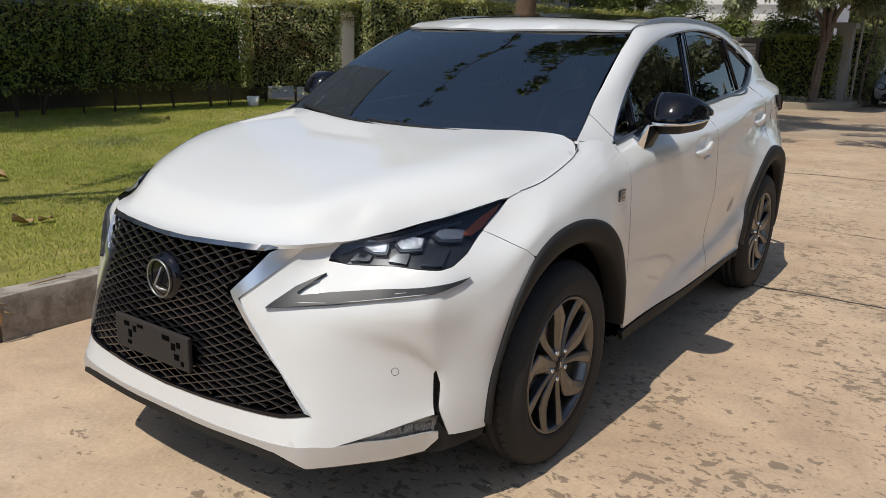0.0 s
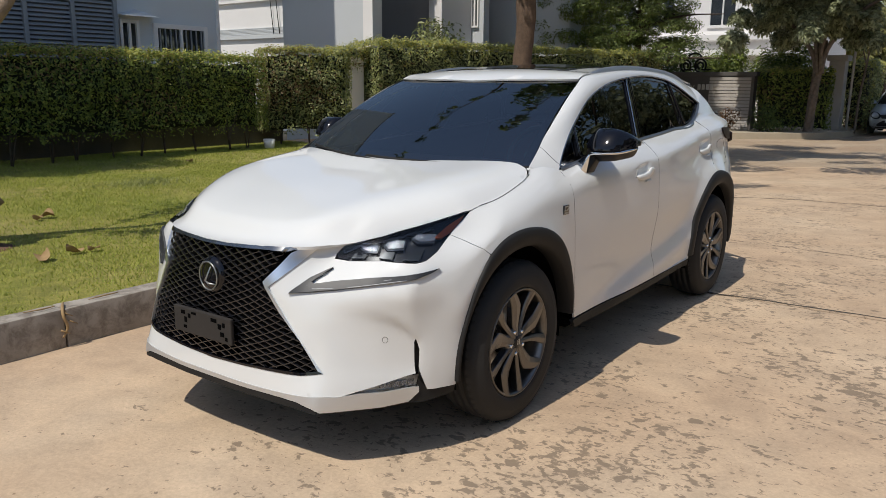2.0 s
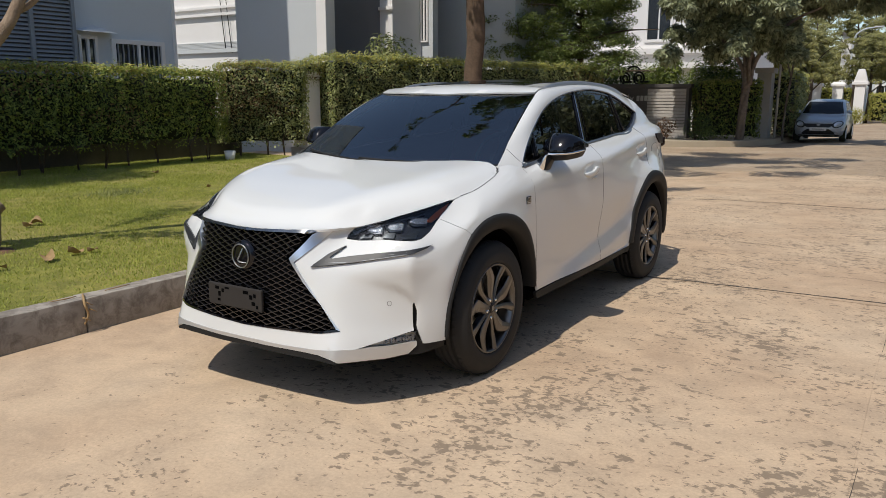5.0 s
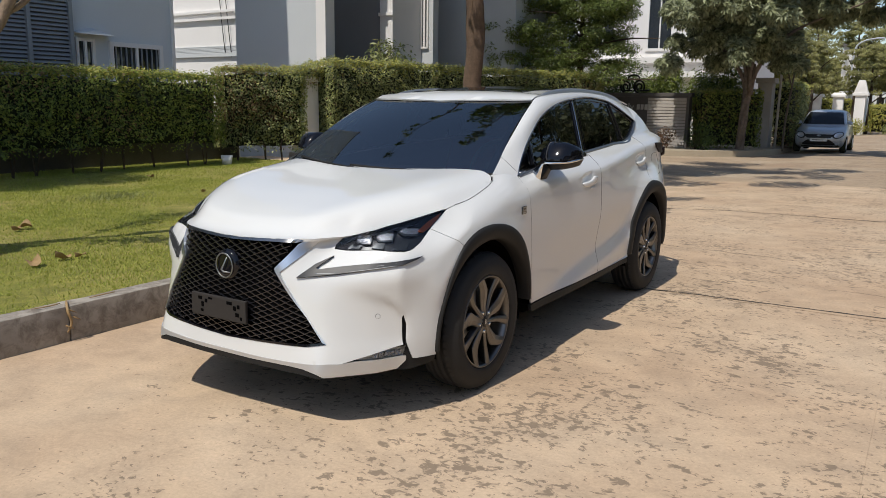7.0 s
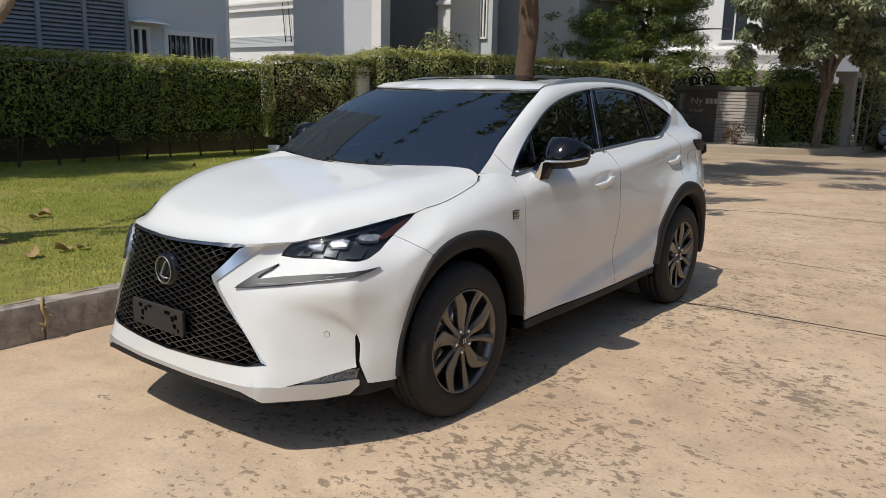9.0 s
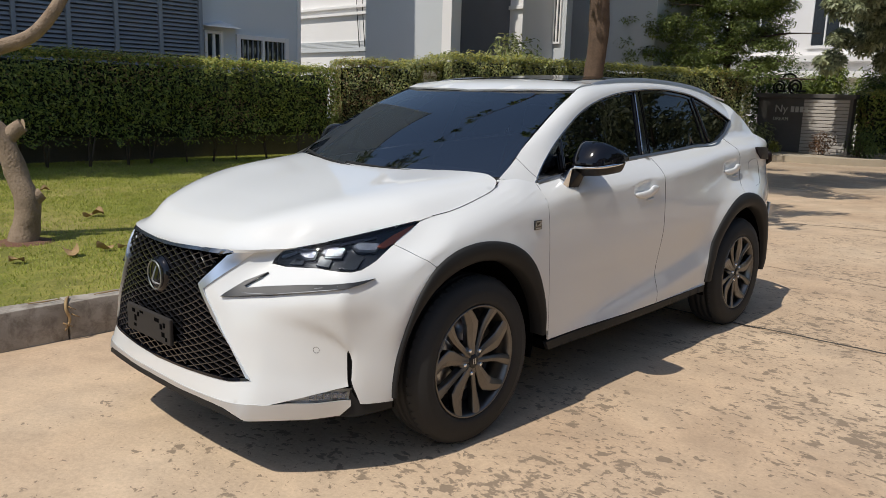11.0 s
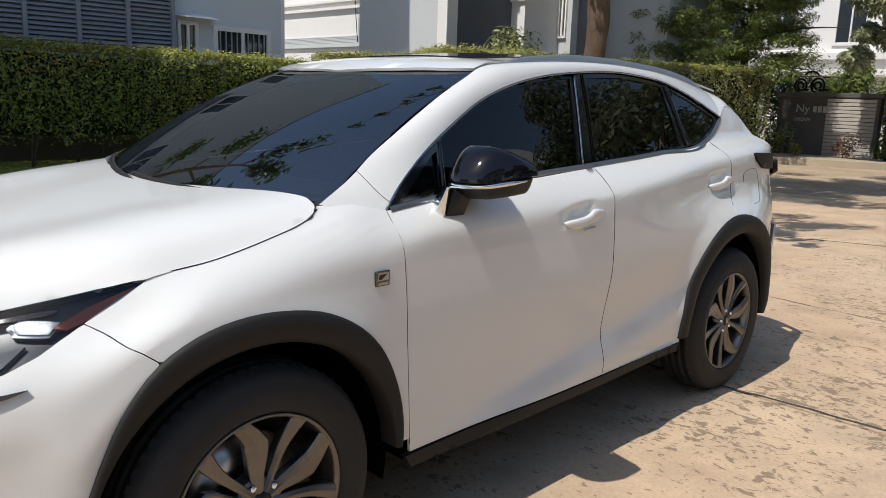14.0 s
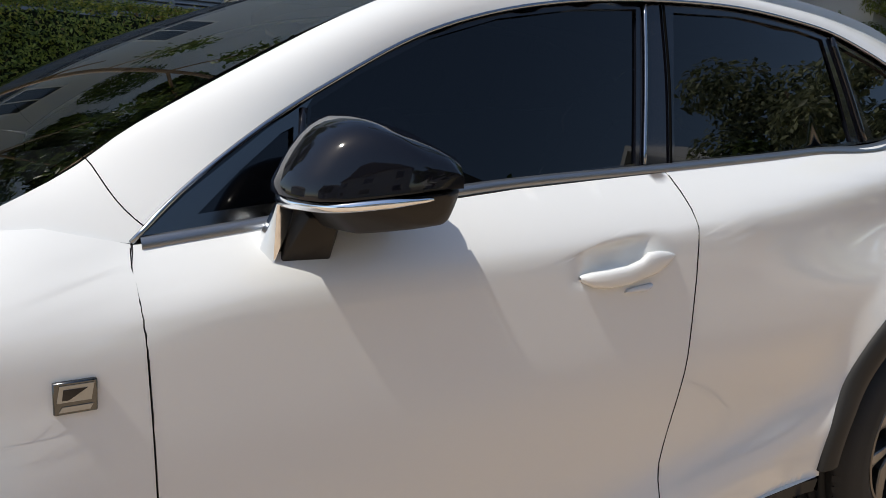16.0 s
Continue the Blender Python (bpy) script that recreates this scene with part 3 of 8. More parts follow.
LAWN_END = 9.6
kerb_run([(-1.88, y) for y in (-20.6, -18.6, -16.6, -14.6, -12.6, -10.6, -8.6, -6.6, -4.6, -2.6, -0.6, 1.4, 3.4, 5.4, 7.0)])
kerb_run([(-1.88 - 2.6 * (1 - math.cos(a)), 7.0 + 2.6 * math.sin(a)) for a in np.linspace(0, math.pi / 2, 6)] + [(-6.5, LAWN_END), (-8.5, LAWN_END), (-9.4, LAWN_END)])

# lawn
def lawn_z(x, y):
    return 0.135 + 0.012 * noise.noise((x * 0.9, y * 0.9, 3.0)) + 0.004 * (-1.9 - x)


def lawn_inside(x, y):
    if x > -2.02 or y > LAWN_END - 0.1:
        return False
    return not (x > -4.48 and y > 7.0 and math.hypot(x + 4.48, y - 7.0) > 2.45)


bm = bmesh.new()
rows_y = list(np.linspace(-20, 7, 60)) + list(np.linspace(7.1, LAWN_END - 0.12, 14))
gv = []
for y in rows_y:
    edge = -2.02 if y <= 7 else -4.48 + math.sqrt(max(0.0, 2.46 ** 2 - (y - 7.0) ** 2))
    gv.append([bm.verts.new((-11.2 + (edge + 11.2) * k / 39, y, lawn_z(-11.2 + (edge + 11.2) * k / 39, y))) for k in range(40)])
for r0, r1 in zip(gv, gv[1:]):
    for k in range(39):
        bm.faces.new((r0[k], r0[k + 1], r1[k + 1], r1[k])).smooth = True
lawn = tagged(part("lawn", bm, soil, None), "sunlit short green lawn with dry patches", "lawn", kind="structure")


def blades(n, x0, x1, y0, y1, h0, h1, seed, keep=None):
    r = np.random.default_rng(seed)
    x, y = r.uniform(x0, x1, n), r.uniform(y0, y1, n)
    ok = np.array([lawn_inside(a, b) for a, b in zip(x, y)])
    if keep is not None:
        ok &= keep(x, y, r)
    x, y = x[ok], y[ok]
    n = len(x)
    z = np.array([lawn_z(a, b) for a, b in zip(x, y)]) - 0.004
    h, a, w = r.uniform(h0, h1, n), r.uniform(0, 6.283, n), r.uniform(0.003, 0.006, n)
    lx, ly = r.normal(0, 0.6, n) * h, r.normal(0, 0.6, n) * h
    base = np.stack([x, y, z], 1)
    side = np.stack([np.cos(a) * w, np.sin(a) * w, 0 * w], 1)
    tip = base + np.stack([lx, ly, h], 1)
    V = np.stack([base - side, base + side, tip], 1).reshape(-1, 3)
    me = bpy.data.meshes.new("grass_blades")
    me.vertices.add(len(V))
    me.vertices.foreach_set("co", V.ravel())
    me.loops.add(len(V))
    me.loops.foreach_set("vertex_index", np.arange(len(V), dtype=np.int32))
    me.polygons.add(n)
    me.polygons.foreach_set("loop_start", (np.arange(n) * 3).astype(np.int32))
    me.update()
    return me


def patchy(x, y, r):
    n = np.array([noise.noise((a * .9, b * .9, 1.0)) + .6 * noise.noise((a * 3.3, b * 3.3, 2.0)) for a, b in zip(x, y)])
    return r.uniform(0, 1, len(x)) < np.clip(.72 + .9 * n, .12, 1.0)


part("grass", blades(150000, -7.5, -2.0, -3.0, 6.5, 0.014, 0.034, 3, patchy), blade_mat, lawn)["kind"] = "stuff"
part("grass", blades(90000, -11.0, -7.5, -3.0, 9.5, 0.02, 0.04, 4, patchy), blade_mat, lawn)["kind"] = "stuff"
tuft_keep = lambda x, y, r: r.uniform(0, 1, len(x)) < np.exp(-((x + 6.7) / 0.28) ** 2 - ((y - 3.05) / 0.38) ** 2)
tagged(part("weed_tuft", blades(5000, -7.4, -6.0, 2.2, 3.9, 0.03, 0.075, 5, tuft_keep), leaf_b, None), "low tuft of taller green weeds in the lawn", "weeds", kind="stuff")


def fallen_leaf(x, y, z, size, seed, label, cat="fallen leaf"):
    r = random.Random(seed)
    a = r.uniform(0, 6.28)
    rows = []
    for i in range(7):
        u = i / 6 - 0.5
        w = 0.36 * math.sqrt(max(0, 1 - (2 * u) ** 2)) * size
        rows.append([(u * size, w * k / 2, 0.35 * abs(k / 2) ** 2 * size * (0.6 + 0.5 * math.sin(5 * u + seed)) + 0.16 * size * math.sin(3 * u + seed) ** 2) for k in (-2, -1, 0, 1, 2)])
    me = loft_mesh("dry_leaf", rows)
    ob = part("dry_leaf", me, dry_leaf, None)
    ob.matrix_world = Matrix.Translation((x, y, z + 0.003)) @ Matrix.Rotation(a, 4, 'Z') @ Matrix.Rotation(r.uniform(-.3, .3), 4, 'X')
    tagged(ob, label, cat, "dry leaves on the lawn")
    return ob


for k, (x, y, s) in enumerate(((-5.10, .92, .15), (-3.25, -.03, .15), (-3.30, .24, .14), (-3.27, .38, .10), (-3.23, -.45, .12), (-5.02, .80, .11), (-4.6, -0.5, .10), (-7.3, 1.2, .12), (-6.2, 4.2, .10), (-8.6, 5.1, .12))):
    fallen_leaf(x, y, lawn_z(x, y) + 0.012, s, k + 1, "curled dry brown leaf lying on the grass")
tw = tube_bm([(-1.97, -.56, .162), (-1.90, -.60, .158), (-1.86, -.62, .12), (-1.862, -.60, .04), (-1.865, -.63, -.02)], [.006, .009, .010, .009, .006], 6, 20)
for q in ((-1.858, -.59, .08), (-1.860, -.64, .03), (-1.868, -.61, .13)):
    tube_bm([q, (q[0] + .004, q[1] + .05, q[2] - .03)], [.006, .002], 5, bm=tw)
tagged(part("dry_twig", tw, dry_leaf, None), "dry brown twig hanging over the kerb", "twig")
tagged(part("dry_twig", tube_bm([(-1.96, -.80, .160), (-1.93, -.70, .164), (-1.95, -.62, .160)], [.003, .005, .003], 5, 8), dry_leaf, None), "dry brown twig lying on the kerb", "twig")
tagged(part("dry_twig", tube_bm([(-1.93, -.42, .160), (-1.92, -.33, .166), (-1.94, -.22, .160)], [.003, .005, .003], 5, 8), dry_leaf, None), "dry brown twig lying on the kerb", "twig")


# ---- hedges ----
def along(path, t):
    """Place and heading at a share t of a path's length."""
    seg = [math.dist(a, b) for a, b in zip(path, path[1:])]
    d = t * sum(seg)
    for (a, b), ln in zip(zip(path, path[1:]), seg):
        if d <= ln or (a, b) == (path[-2], path[-1]):
            w = d / ln
            return a[0] + (b[0] - a[0]) * w, a[1] + (b[1] - a[1]) * w, math.atan2(b[1] - a[1], b[0] - a[0])
        d -= ln


def hedge(path, width, z0, z1, density, size, mat, label, seed, stems=True, base=0.14, red=0.6):
    r = np.random.default_rng(seed)
    length = sum(math.dist(a, b) for a, b in zip(path, path[1:]))
    top = thing("hedge", label, "hedge", (path[0][0], path[0][1], base))
    rows = []
    n = max(2, int(length / 0.5))
    for i in range(n + 1):
        x, y, h = along(path, i / n)
        nx, ny = math.sin(h), -math.cos(h)
        ring = []
        for o, z in ((-.16, z0 + .14), (-.22, (z0 + z1) / 2), (-.28, z1 - .20), (0, z1 - .14), (.28, z1 - .20), (.22, (z0 + z1) / 2), (.16, z0 + .14)):
            k = width * o * (0.9 + 0.12 * r.uniform(-1, 1))
            ring.append((x + nx * k, y + ny * k, z + r.uniform(-.05, .05)))
        rows.append(ring)
    # this core puts the shade behind the leaves into its colour
    c0 = loft_mesh("hedge_shade_core", rows, True, False, True)
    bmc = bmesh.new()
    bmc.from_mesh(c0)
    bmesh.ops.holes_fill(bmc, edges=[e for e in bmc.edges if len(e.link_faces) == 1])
    part("hedge_shade_core", bmc, shade_tyre_mat, top)
    area_side, area_top = length * (z1 - z0), length * width
    P, N = [], []
    for face, cnt in (("front", area_side * density), ("back", area_side * density * 0.35), ("top", area_top * density * 1.2), ("e0", width * (z1 - z0) * density), ("e1", width * (z1 - z0) * density)):
        for _ in range(int(cnt)):
            t = r.uniform(0, 1) if face[0] != "e" else (0.0 if face == "e0" else 1.0)
            x, y, h = along(path, t)
            nx, ny = math.sin(h), -math.cos(h)
            s = t * length
            if face in ("front", "back"):
                z = z0 + (z1 - z0) * r.uniform(0, 1) ** 0.9
                bulge = 0.10 * noise.noise((s * 1.1, z * 1.3, seed)) + 0.13 * noise.noise((s * 3.1, z * 2.6, seed)) + 0.06 * noise.noise((s * 8.0, z * 8.0, seed))
                lowgap = z0 + 0.20 + 0.42 * noise.noise((s * 1.5, 0.0, seed + 9)) + 0.2 * noise.noise((s * 4.5, 3.0, seed))
                if z < lowgap and r.uniform() < 0.75:
                    continue
                sg = 1 if face == "front" else -1
                k = sg * (width / 2 + bulge - abs(r.normal(0, 0.07)) - 0.16 * max(0.0, z - z1 + 0.25) - 0.17 * ease(0.80, 0.15, (z - z0) / (z1 - z0)))
                P.append((x + nx * k, y + ny * k, z))
                N.append((nx * sg, ny * sg, 0.45))
            elif face == "top":
                k = width * r.uniform(-.5, .5)
                z = z1 + 0.07 * noise.noise((s * 1.7, k * 2, seed)) + 0.07 * noise.noise((s * 6.0, k * 6, seed)) + abs(r.normal(0, 0.045)) ** 0.9 - 0.06
                P.append((x + nx * k, y + ny * k, z))
                N.append((0, 0, 1.2))
            else:
                e = -1 if face == "e0" else 1
                k = width * r.uniform(-.5, .5)
                z = r.uniform(z0 + .1, z1)
                dd = e * (0.04 + 0.05 * noise.noise((k * 3, z * 2, seed)))
                P.append((x + nx * k + math.cos(h) * dd, y + ny * k + math.sin(h) * dd, z))
                N.append((math.cos(h) * e, math.sin(h) * e, 0.45))
    P, N = np.array(P), np.array(N)
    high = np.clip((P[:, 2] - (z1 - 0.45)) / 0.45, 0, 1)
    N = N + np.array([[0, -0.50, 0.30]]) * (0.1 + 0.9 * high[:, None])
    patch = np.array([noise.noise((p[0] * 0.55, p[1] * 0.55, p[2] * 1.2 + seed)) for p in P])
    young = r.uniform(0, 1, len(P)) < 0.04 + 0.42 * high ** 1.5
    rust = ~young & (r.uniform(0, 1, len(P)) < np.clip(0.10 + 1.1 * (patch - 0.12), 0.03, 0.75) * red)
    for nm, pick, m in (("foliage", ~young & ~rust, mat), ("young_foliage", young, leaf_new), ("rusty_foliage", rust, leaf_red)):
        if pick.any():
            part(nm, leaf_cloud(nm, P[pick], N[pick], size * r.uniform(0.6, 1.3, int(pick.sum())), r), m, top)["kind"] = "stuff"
    if stems:
        for i in range(int(length / 0.55)):
            x, y, h = along(path, (i + 0.5 + r.uniform(-.3, .3)) / int(length / 0.55))
            nx, ny = math.sin(h), -math.cos(h)
            k = width * r.uniform(-.05, .25)
            x, y = x + nx * k, y + ny * k
            bm = bmesh.new()
            for j in range(2):
                tube_bm([(x, y, base - .05), (x + r.uniform(-.05, .05), y + r.uniform(-.08, .08), base + .35), (x + r.uniform(-.08, .08), y + r.uniform(-.2, .2), z0 + .45)], [.018, .014, .010], 5, bm=bm)
            part("stem", bm, bark_dark, top)
    return top


hedge([(-10.2, -3.0), (-10.2, 7.75)], 1.0, 0.50, 1.99, 1500, 0.062, leaf_a, "tall dark green clipped hedge on the lawn's edge", 11, red=0.5)
hedge([(-10.2, -12.0), (-10.2, -3.1)], 1.0, 0.50, 1.99, 500, 0.09, leaf_a, "tall dark green clipped hedge on the lawn's edge", 14)
hedge([(-10.6, 8.5), (-9.85, 10.12)], 1.0, 0.36, 2.20, 1500, 0.062, leaf_b, "sunlit clipped hedge beside a gate post", 12, red=0.9)
hedge([(-9.75, 10.80), (-9.0, 14.0), (-7.9, 18.0), (-6.9, 20.6)], 1.2, 0.25, 2.44, 1000, 0.075, leaf_b, "long clipped hedge behind the driveway", 13, True, -0.08, 0.8)
hedge([(-9.95, 10.15), (-9.85, 10.80)], 0.8, 1.72, 2.30, 1300, 0.062, leaf_b, "hedge growth arching over the gate post", 15, False, red=0.9)

# low garden wall behind the hedge
tagged(part("garden_wall", box_bm(-11.25, -11.05, -12, 9.4, -0.1, 0.95, 0.01), surface("mossy_wall", (0.05, 0.045, 0.039), (0.13, 0.118, 0.10), 1.2, 0.9), None), "low stained garden wall behind the hedge", "wall", kind="structure")
post = thing("gate_post", "pale square rendered gate post in the hedge gap", "gate post", (-9.9, 10.5, 0))
part("shaft", box_bm(-10.15, -9.72, 10.22, 10.72, -0.1, 1.95, 0.012), white_wall, post)
part("post_cap", box_bm(-10.2, -9.67, 10.17, 10.77, 1.95, 2.06, 0.015), white_wall, post)
part("post_foot", box_bm(-10.2, -9.67, 10.17, 10.77, -0.1, 0.30, 0.012), stone_pale, post)
bucket = thing("bucket", "pale plastic bucket standing beside the hedge", "bucket", (-10.1, 7.85, 0.14))
part("bucket_body", lathe_bm([(0.0, 0.14), (0.09, 0.14), (0.12, 0.36), (0.112, 0.36), (0.085, 0.16), (0.0, 0.16)], 24, 'Z', (-9.75, 7.85, 0)), white_wall, bucket)


# ---- houses ----
def window(parent, x, y0, y1, z0, z1, facing='x', bars=0, frame=0.09, sill=True, label="white framed window"):
    """A window set on a wall whose face is at x (looking to +x) or at y = x (looking to -y); y0, y1 run along the wall."""
    def bx(a0, a1, d0, d1, c0, c1, bev=0.0):
        return box_bm(x + d0, x + d1, a0, a1, c0, c1, bev) if facing == 'x' else box_bm(a0, a1, x - d1, x - d0, c0, c1, bev)
    w = part("window", bx(y0, y1, -0.05, 0.012, z0, z1), pane_mat, parent, label)
    for a0, a1, c0, c1 in ((y0 - frame, y0, z0 - frame, z1 + frame), (y1, y1 + frame, z0 - frame, z1 + frame), (y0, y1, z1, z1 + frame), (y0, y1, z0 - frame, z0), ((y0 + y1) / 2 - .03, (y0 + y1) / 2 + .03, z0, z1)):
        part("window_frame", bx(a0, a1, -0.02, 0.07, c0, c1, 0.008), white_wall, w)
    for k in range(bars):
        yb = y0 + (y1 - y0) * (k + 0.5) / bars
        part("window_bar", bx(yb - .012, yb + .012, 0.02, 0.05, z0, z1), louvre_mat, w)
    if sill:
        part("window_sill", bx(y0 - frame - .05, y1 + frame + .05, -0.02, 0.14, z0 - frame - .06, z0 - frame, 0.01), white_wall, w)
    return w


ha = thing("house", "grey rendered two-storey house with louvred screen", "house", (-16, 2, 0))
part("wall", box_bm(-22, -13.1, -9.0, 9.30, -0.2, 11.6, 0.01), grey_wall, ha)
part("corner_trim", box_bm(-13.16, -13.06, 9.26, 9.34, -0.2, 11.6, 0.01), white_wall, ha)
part("roof", hull_simple([(-22.5, -9.5, 11.6), (-13.0, -9.5, 11.6), (-22.5, 9.5, 11.6), (-13.0, 9.5, 11.6), (-19, -6.5, 13.2), (-16, -6.5, 13.2), (-19, 6.5, 13.2), (-16, 6.5, 13.2)]), roof_mat, ha)
window(ha, -13.1, 6.80, 7.12, 1.60, 2.72, 'x', 0, 0.07)
window(ha, -13.1, 7.64, 8.86, 1.60, 2.66, 'x', 9, 0.10)
for y0, y1, z0, z1 in ((-5.2, -4.0, 4.3, 5.6), (-1.8, -0.6, 4.3, 5.6), (2.0, 3.2, 4.3, 5.6), (5.2, 6.4, 4.3, 5.6), (7.4, 8.4, 4.3, 5.6)):
    window(ha, -13.1, y0, y1, z0, z1, 'x', 0, 0.10)
part("window_hood", hull_simple([(-13.1, 6.72, 2.90), (-12.82, 6.72, 2.86), (-13.1, 7.55, 2.90), (-12.82, 7.55, 2.86), (-13.1, 7.15, 3.02), (-12.9, 7.15, 2.96)]), pale_wall, ha, "small hood over the window")
scr = part("louvre_screen", box_bm(-13.09, -13.0, -2.0, 6.62, 1.2, 4.0), dark_wall, ha, "grey louvred screen")
for k in range(28):
    z = 1.30 + k * 0.085
    lv = box_bm(-.005, .005, -2.0, 6.60, -.034, .034)
    bmesh.ops.transform(lv, matrix=Matrix.Translation((-12.965, 0, z)) @ Matrix.Rotation(radians(-38), 4, 'Y'), verts=lv.verts)
    part("louvre", lv, louvre_mat, scr)
for y in (-1.0, 0.0, 0.95, 1.9, 2.81, 3.79, 4.72, 5.66, 6.58):
    part("screen_post", box_bm(-12.99, -12.90, y - .04, y + .04, 1.2, 4.05, 0.005), louvre_mat, scr)

hb = thing("house", "white and grey modern house with tall columns", "house", (-14, 16, 0))
part("back_wall", box_bm(-26, -14.95, 16.0, 24.0, -0.2, 8.0, 0.01), white_wall, hb)
for z in (4.28, 4.52):
    part("moulding", box_bm(-26, -14.95, 15.88, 16.0, z, z + 0.10, 0.01), white_wall, hb)
part("moulding", box_bm(-26, -14.95, 15.90, 16.0, 3.02, 3.16, 0.01), pale_wall, hb)
for k in range(5):
    part("board", box_bm(-26, -14.95, 15.95, 16.0, 3.18 + k * .045, 3.215 + k * .045), pale_wall, hb)
part("grey_bay", box_bm(-14.9, -11.72, 13.0, 16.0, -0.2, 8.0, 0.01), pale_wall, hb)
part("column", box_bm(-11.72, -11.38, 12.92, 13.3, -0.2, 8.0, 0.012), white_wall, hb)
part("recess_wall", box_bm(-14.0, -11.5, 13.3, 15.5, -0.2, 8.0), dark_wall, hb)
part("white_bay", box_bm(-14.0, -11.04, 15.5, 17.0, -0.2, 8.0, 0.01), white_wall, hb)
part("bay_ledge", box_bm(-14.0, -10.98, 15.42, 15.5, 4.0, 4.10, 0.01), white_wall, hb)
part("side_wall", box_bm(-14.0, -10.6, 17.0, 17.3, -0.2, 8.0, 0.01), pale_wall, hb)
window(hb, 17.0, -10.98, -10.80, 3.2, 5.4, 'y', 0, 0.05, False)
part("far_wall", box_bm(-14.0, -8.9, 19.2, 24.0, -0.2, 7.5, 0.01), grey_wall, hb)
part("roof", box_bm(-26.4, -8.6, 15.8, 24.4, 8.0, 8.3, 0.03), roof_mat, hb)
part("bay_roof", box_bm(-15.0, -11.3, 12.85, 15.8, 8.0, 8.3, 0.03), roof_mat, hb)

# ducts and cables on the white wall
for x in (-18.6, -18.3):
    tagged(part("cable", tube_bm([(x, 15.93, 3.0), (x - .1, 15.9, 4.2), (x - .25, 15.93, 5.6)], 0.015, 5, 10), black_metal, None), "thin dark cable running down a wall", "cable")

hc = thing("house", "white house with upper floor windows behind trees", "house", (-8, 34, 0))
part("wall", box_bm(-16, -4.6, 31.0, 40.0, -0.2, 8.0, 0.01), white_wall, hc)
part("cornice", box_bm(-16.2, -4.4, 30.7, 31.0, 3.35, 3.62, 0.02), white_wall, hc)
part("cornice", box_bm(-16.2, -4.4, 30.6, 31.0, 2.72, 2.98, 0.02), white_wall, hc)
for x in (-13.5, -11.0, -8.4, -6.3):
    window(hc, 31.0, x, x + 1.0, 4.0, 6.2, 'y', 0, 0.12, False)
part("roof", hull_simple([(-16.6, 30.4, 8.0), (-4.0, 30.4, 8.0), (-16.6, 40.5, 8.0), (-4.0, 40.5, 8.0), (-13, 35, 10.2), (-8, 35, 10.2)]), roof_mat, hc)

# ---- the sign wall ----
sg = thing("sign_wall", "dark stone sign wall with pale grooved strips", "sign wall", (-5.6, 23.5, 0))
part("wall_body", box_bm(-7.3, -4.42, 23.5, 23.85, -0.1, 1.82, 0.01), stone_dark, sg)
part("wall_cap", box_bm(-7.4, -4.34, 23.42, 23.92, 1.82, 1.95, 0.012), stone_dark, sg)
part("pale_face", box_bm(-5.85, -4.50, 23.475, 23.5, 0.05, 1.80), surface("groove_shadow", (0.16, 0.145, 0.13), (0.22, 0.2, 0.18), 3, 0.9), sg)
for k in range(16):
    part("stone_strip", box_bm(-5.84, -4.51, 23.44, 23.475, 0.08 + k * .107, 0.08 + k * .107 + .088, 0.006, 1), stone_pale, sg)


def lettering(text, x, y, z, size, parent, name="letters"):
    cu = bpy.data.curves.new(name, 'FONT')
    cu.body, cu.size, cu.extrude = text, size, 0.008
    ob = bpy.data.objects.new(name, cu)
    scene.collection.objects.link(ob)
    bpy.context.view_layer.update()
    me = bpy.data.meshes.new_from_object(ob.evaluated_get(bpy.context.evaluated_depsgraph_get()))
    bpy.data.objects.remove(ob)
    me.transform(Matrix.Translation((x, y, z)) @ Matrix.Rotation(radians(90), 4, 'X'))
    return part(name, me, letter_mat, parent)


lettering("Ny", -6.75, 23.48, 1.36, 0.34, sg, "letters")
for k in range(4):
    part("letter_bar", box_bm(-6.22 + k * .14, -6.12 + k * .14, 23.425, 23.44, 1.37, 1.55), letter_mat, sg)
for x0, x1, z0, z1 in ((-6.78, -6.46, 2.00, 2.06), (-6.38, -6.33, 2.0, 2.24), (-6.18, -5.86, 2.00, 2.06), (-6.10, -5.88, 2.38, 2.43)):
    part("sign_bar", box_bm(x0, x1, 23.52, 23.58, z0, z1, .02), black_metal, sg, "plain dark metal sign bar")
lettering("DREAM", -6.78, 23.48, 1.10, 0.15, sg, "letters")
for cx, rr in ((-6.75, .17), (-6.25, .19)):
    for r2 in (rr, rr * .5):
        pts = [(cx + r2 * math.cos(a), 23.65, 2.16 + r2 * 1.1 * math.sin(a)) for a in np.linspace(-.8, 4.6, 24)]
        part("scroll", tube_bm(pts, 0.03, 6), black_metal, sg, "black iron scroll ornament")
part("scroll", tube_bm([(-6.45 + .2 * math.cos(a), 23.65, 2.45 + .12 * math.sin(a)) for a in np.linspace(-.3, 3.6, 14)], 0.03, 6), black_metal, sg, "black iron scroll ornament")


# ---- trees and shrubs ----
def leaf_blob(r, centre, radius, n, flat=0.7):
    d = r.normal(0, 1, (n, 3))
    d /= np.linalg.norm(d, axis=1)[:, None]
    rad = radius * r.uniform(0.35, 1.0, n) ** 0.6
    P = np.array(centre) + d * rad[:, None] * np.array([1, 1, flat])
    return P, d * np.array([1, 1, 1.0]) + np.array([0, 0, 0.7])


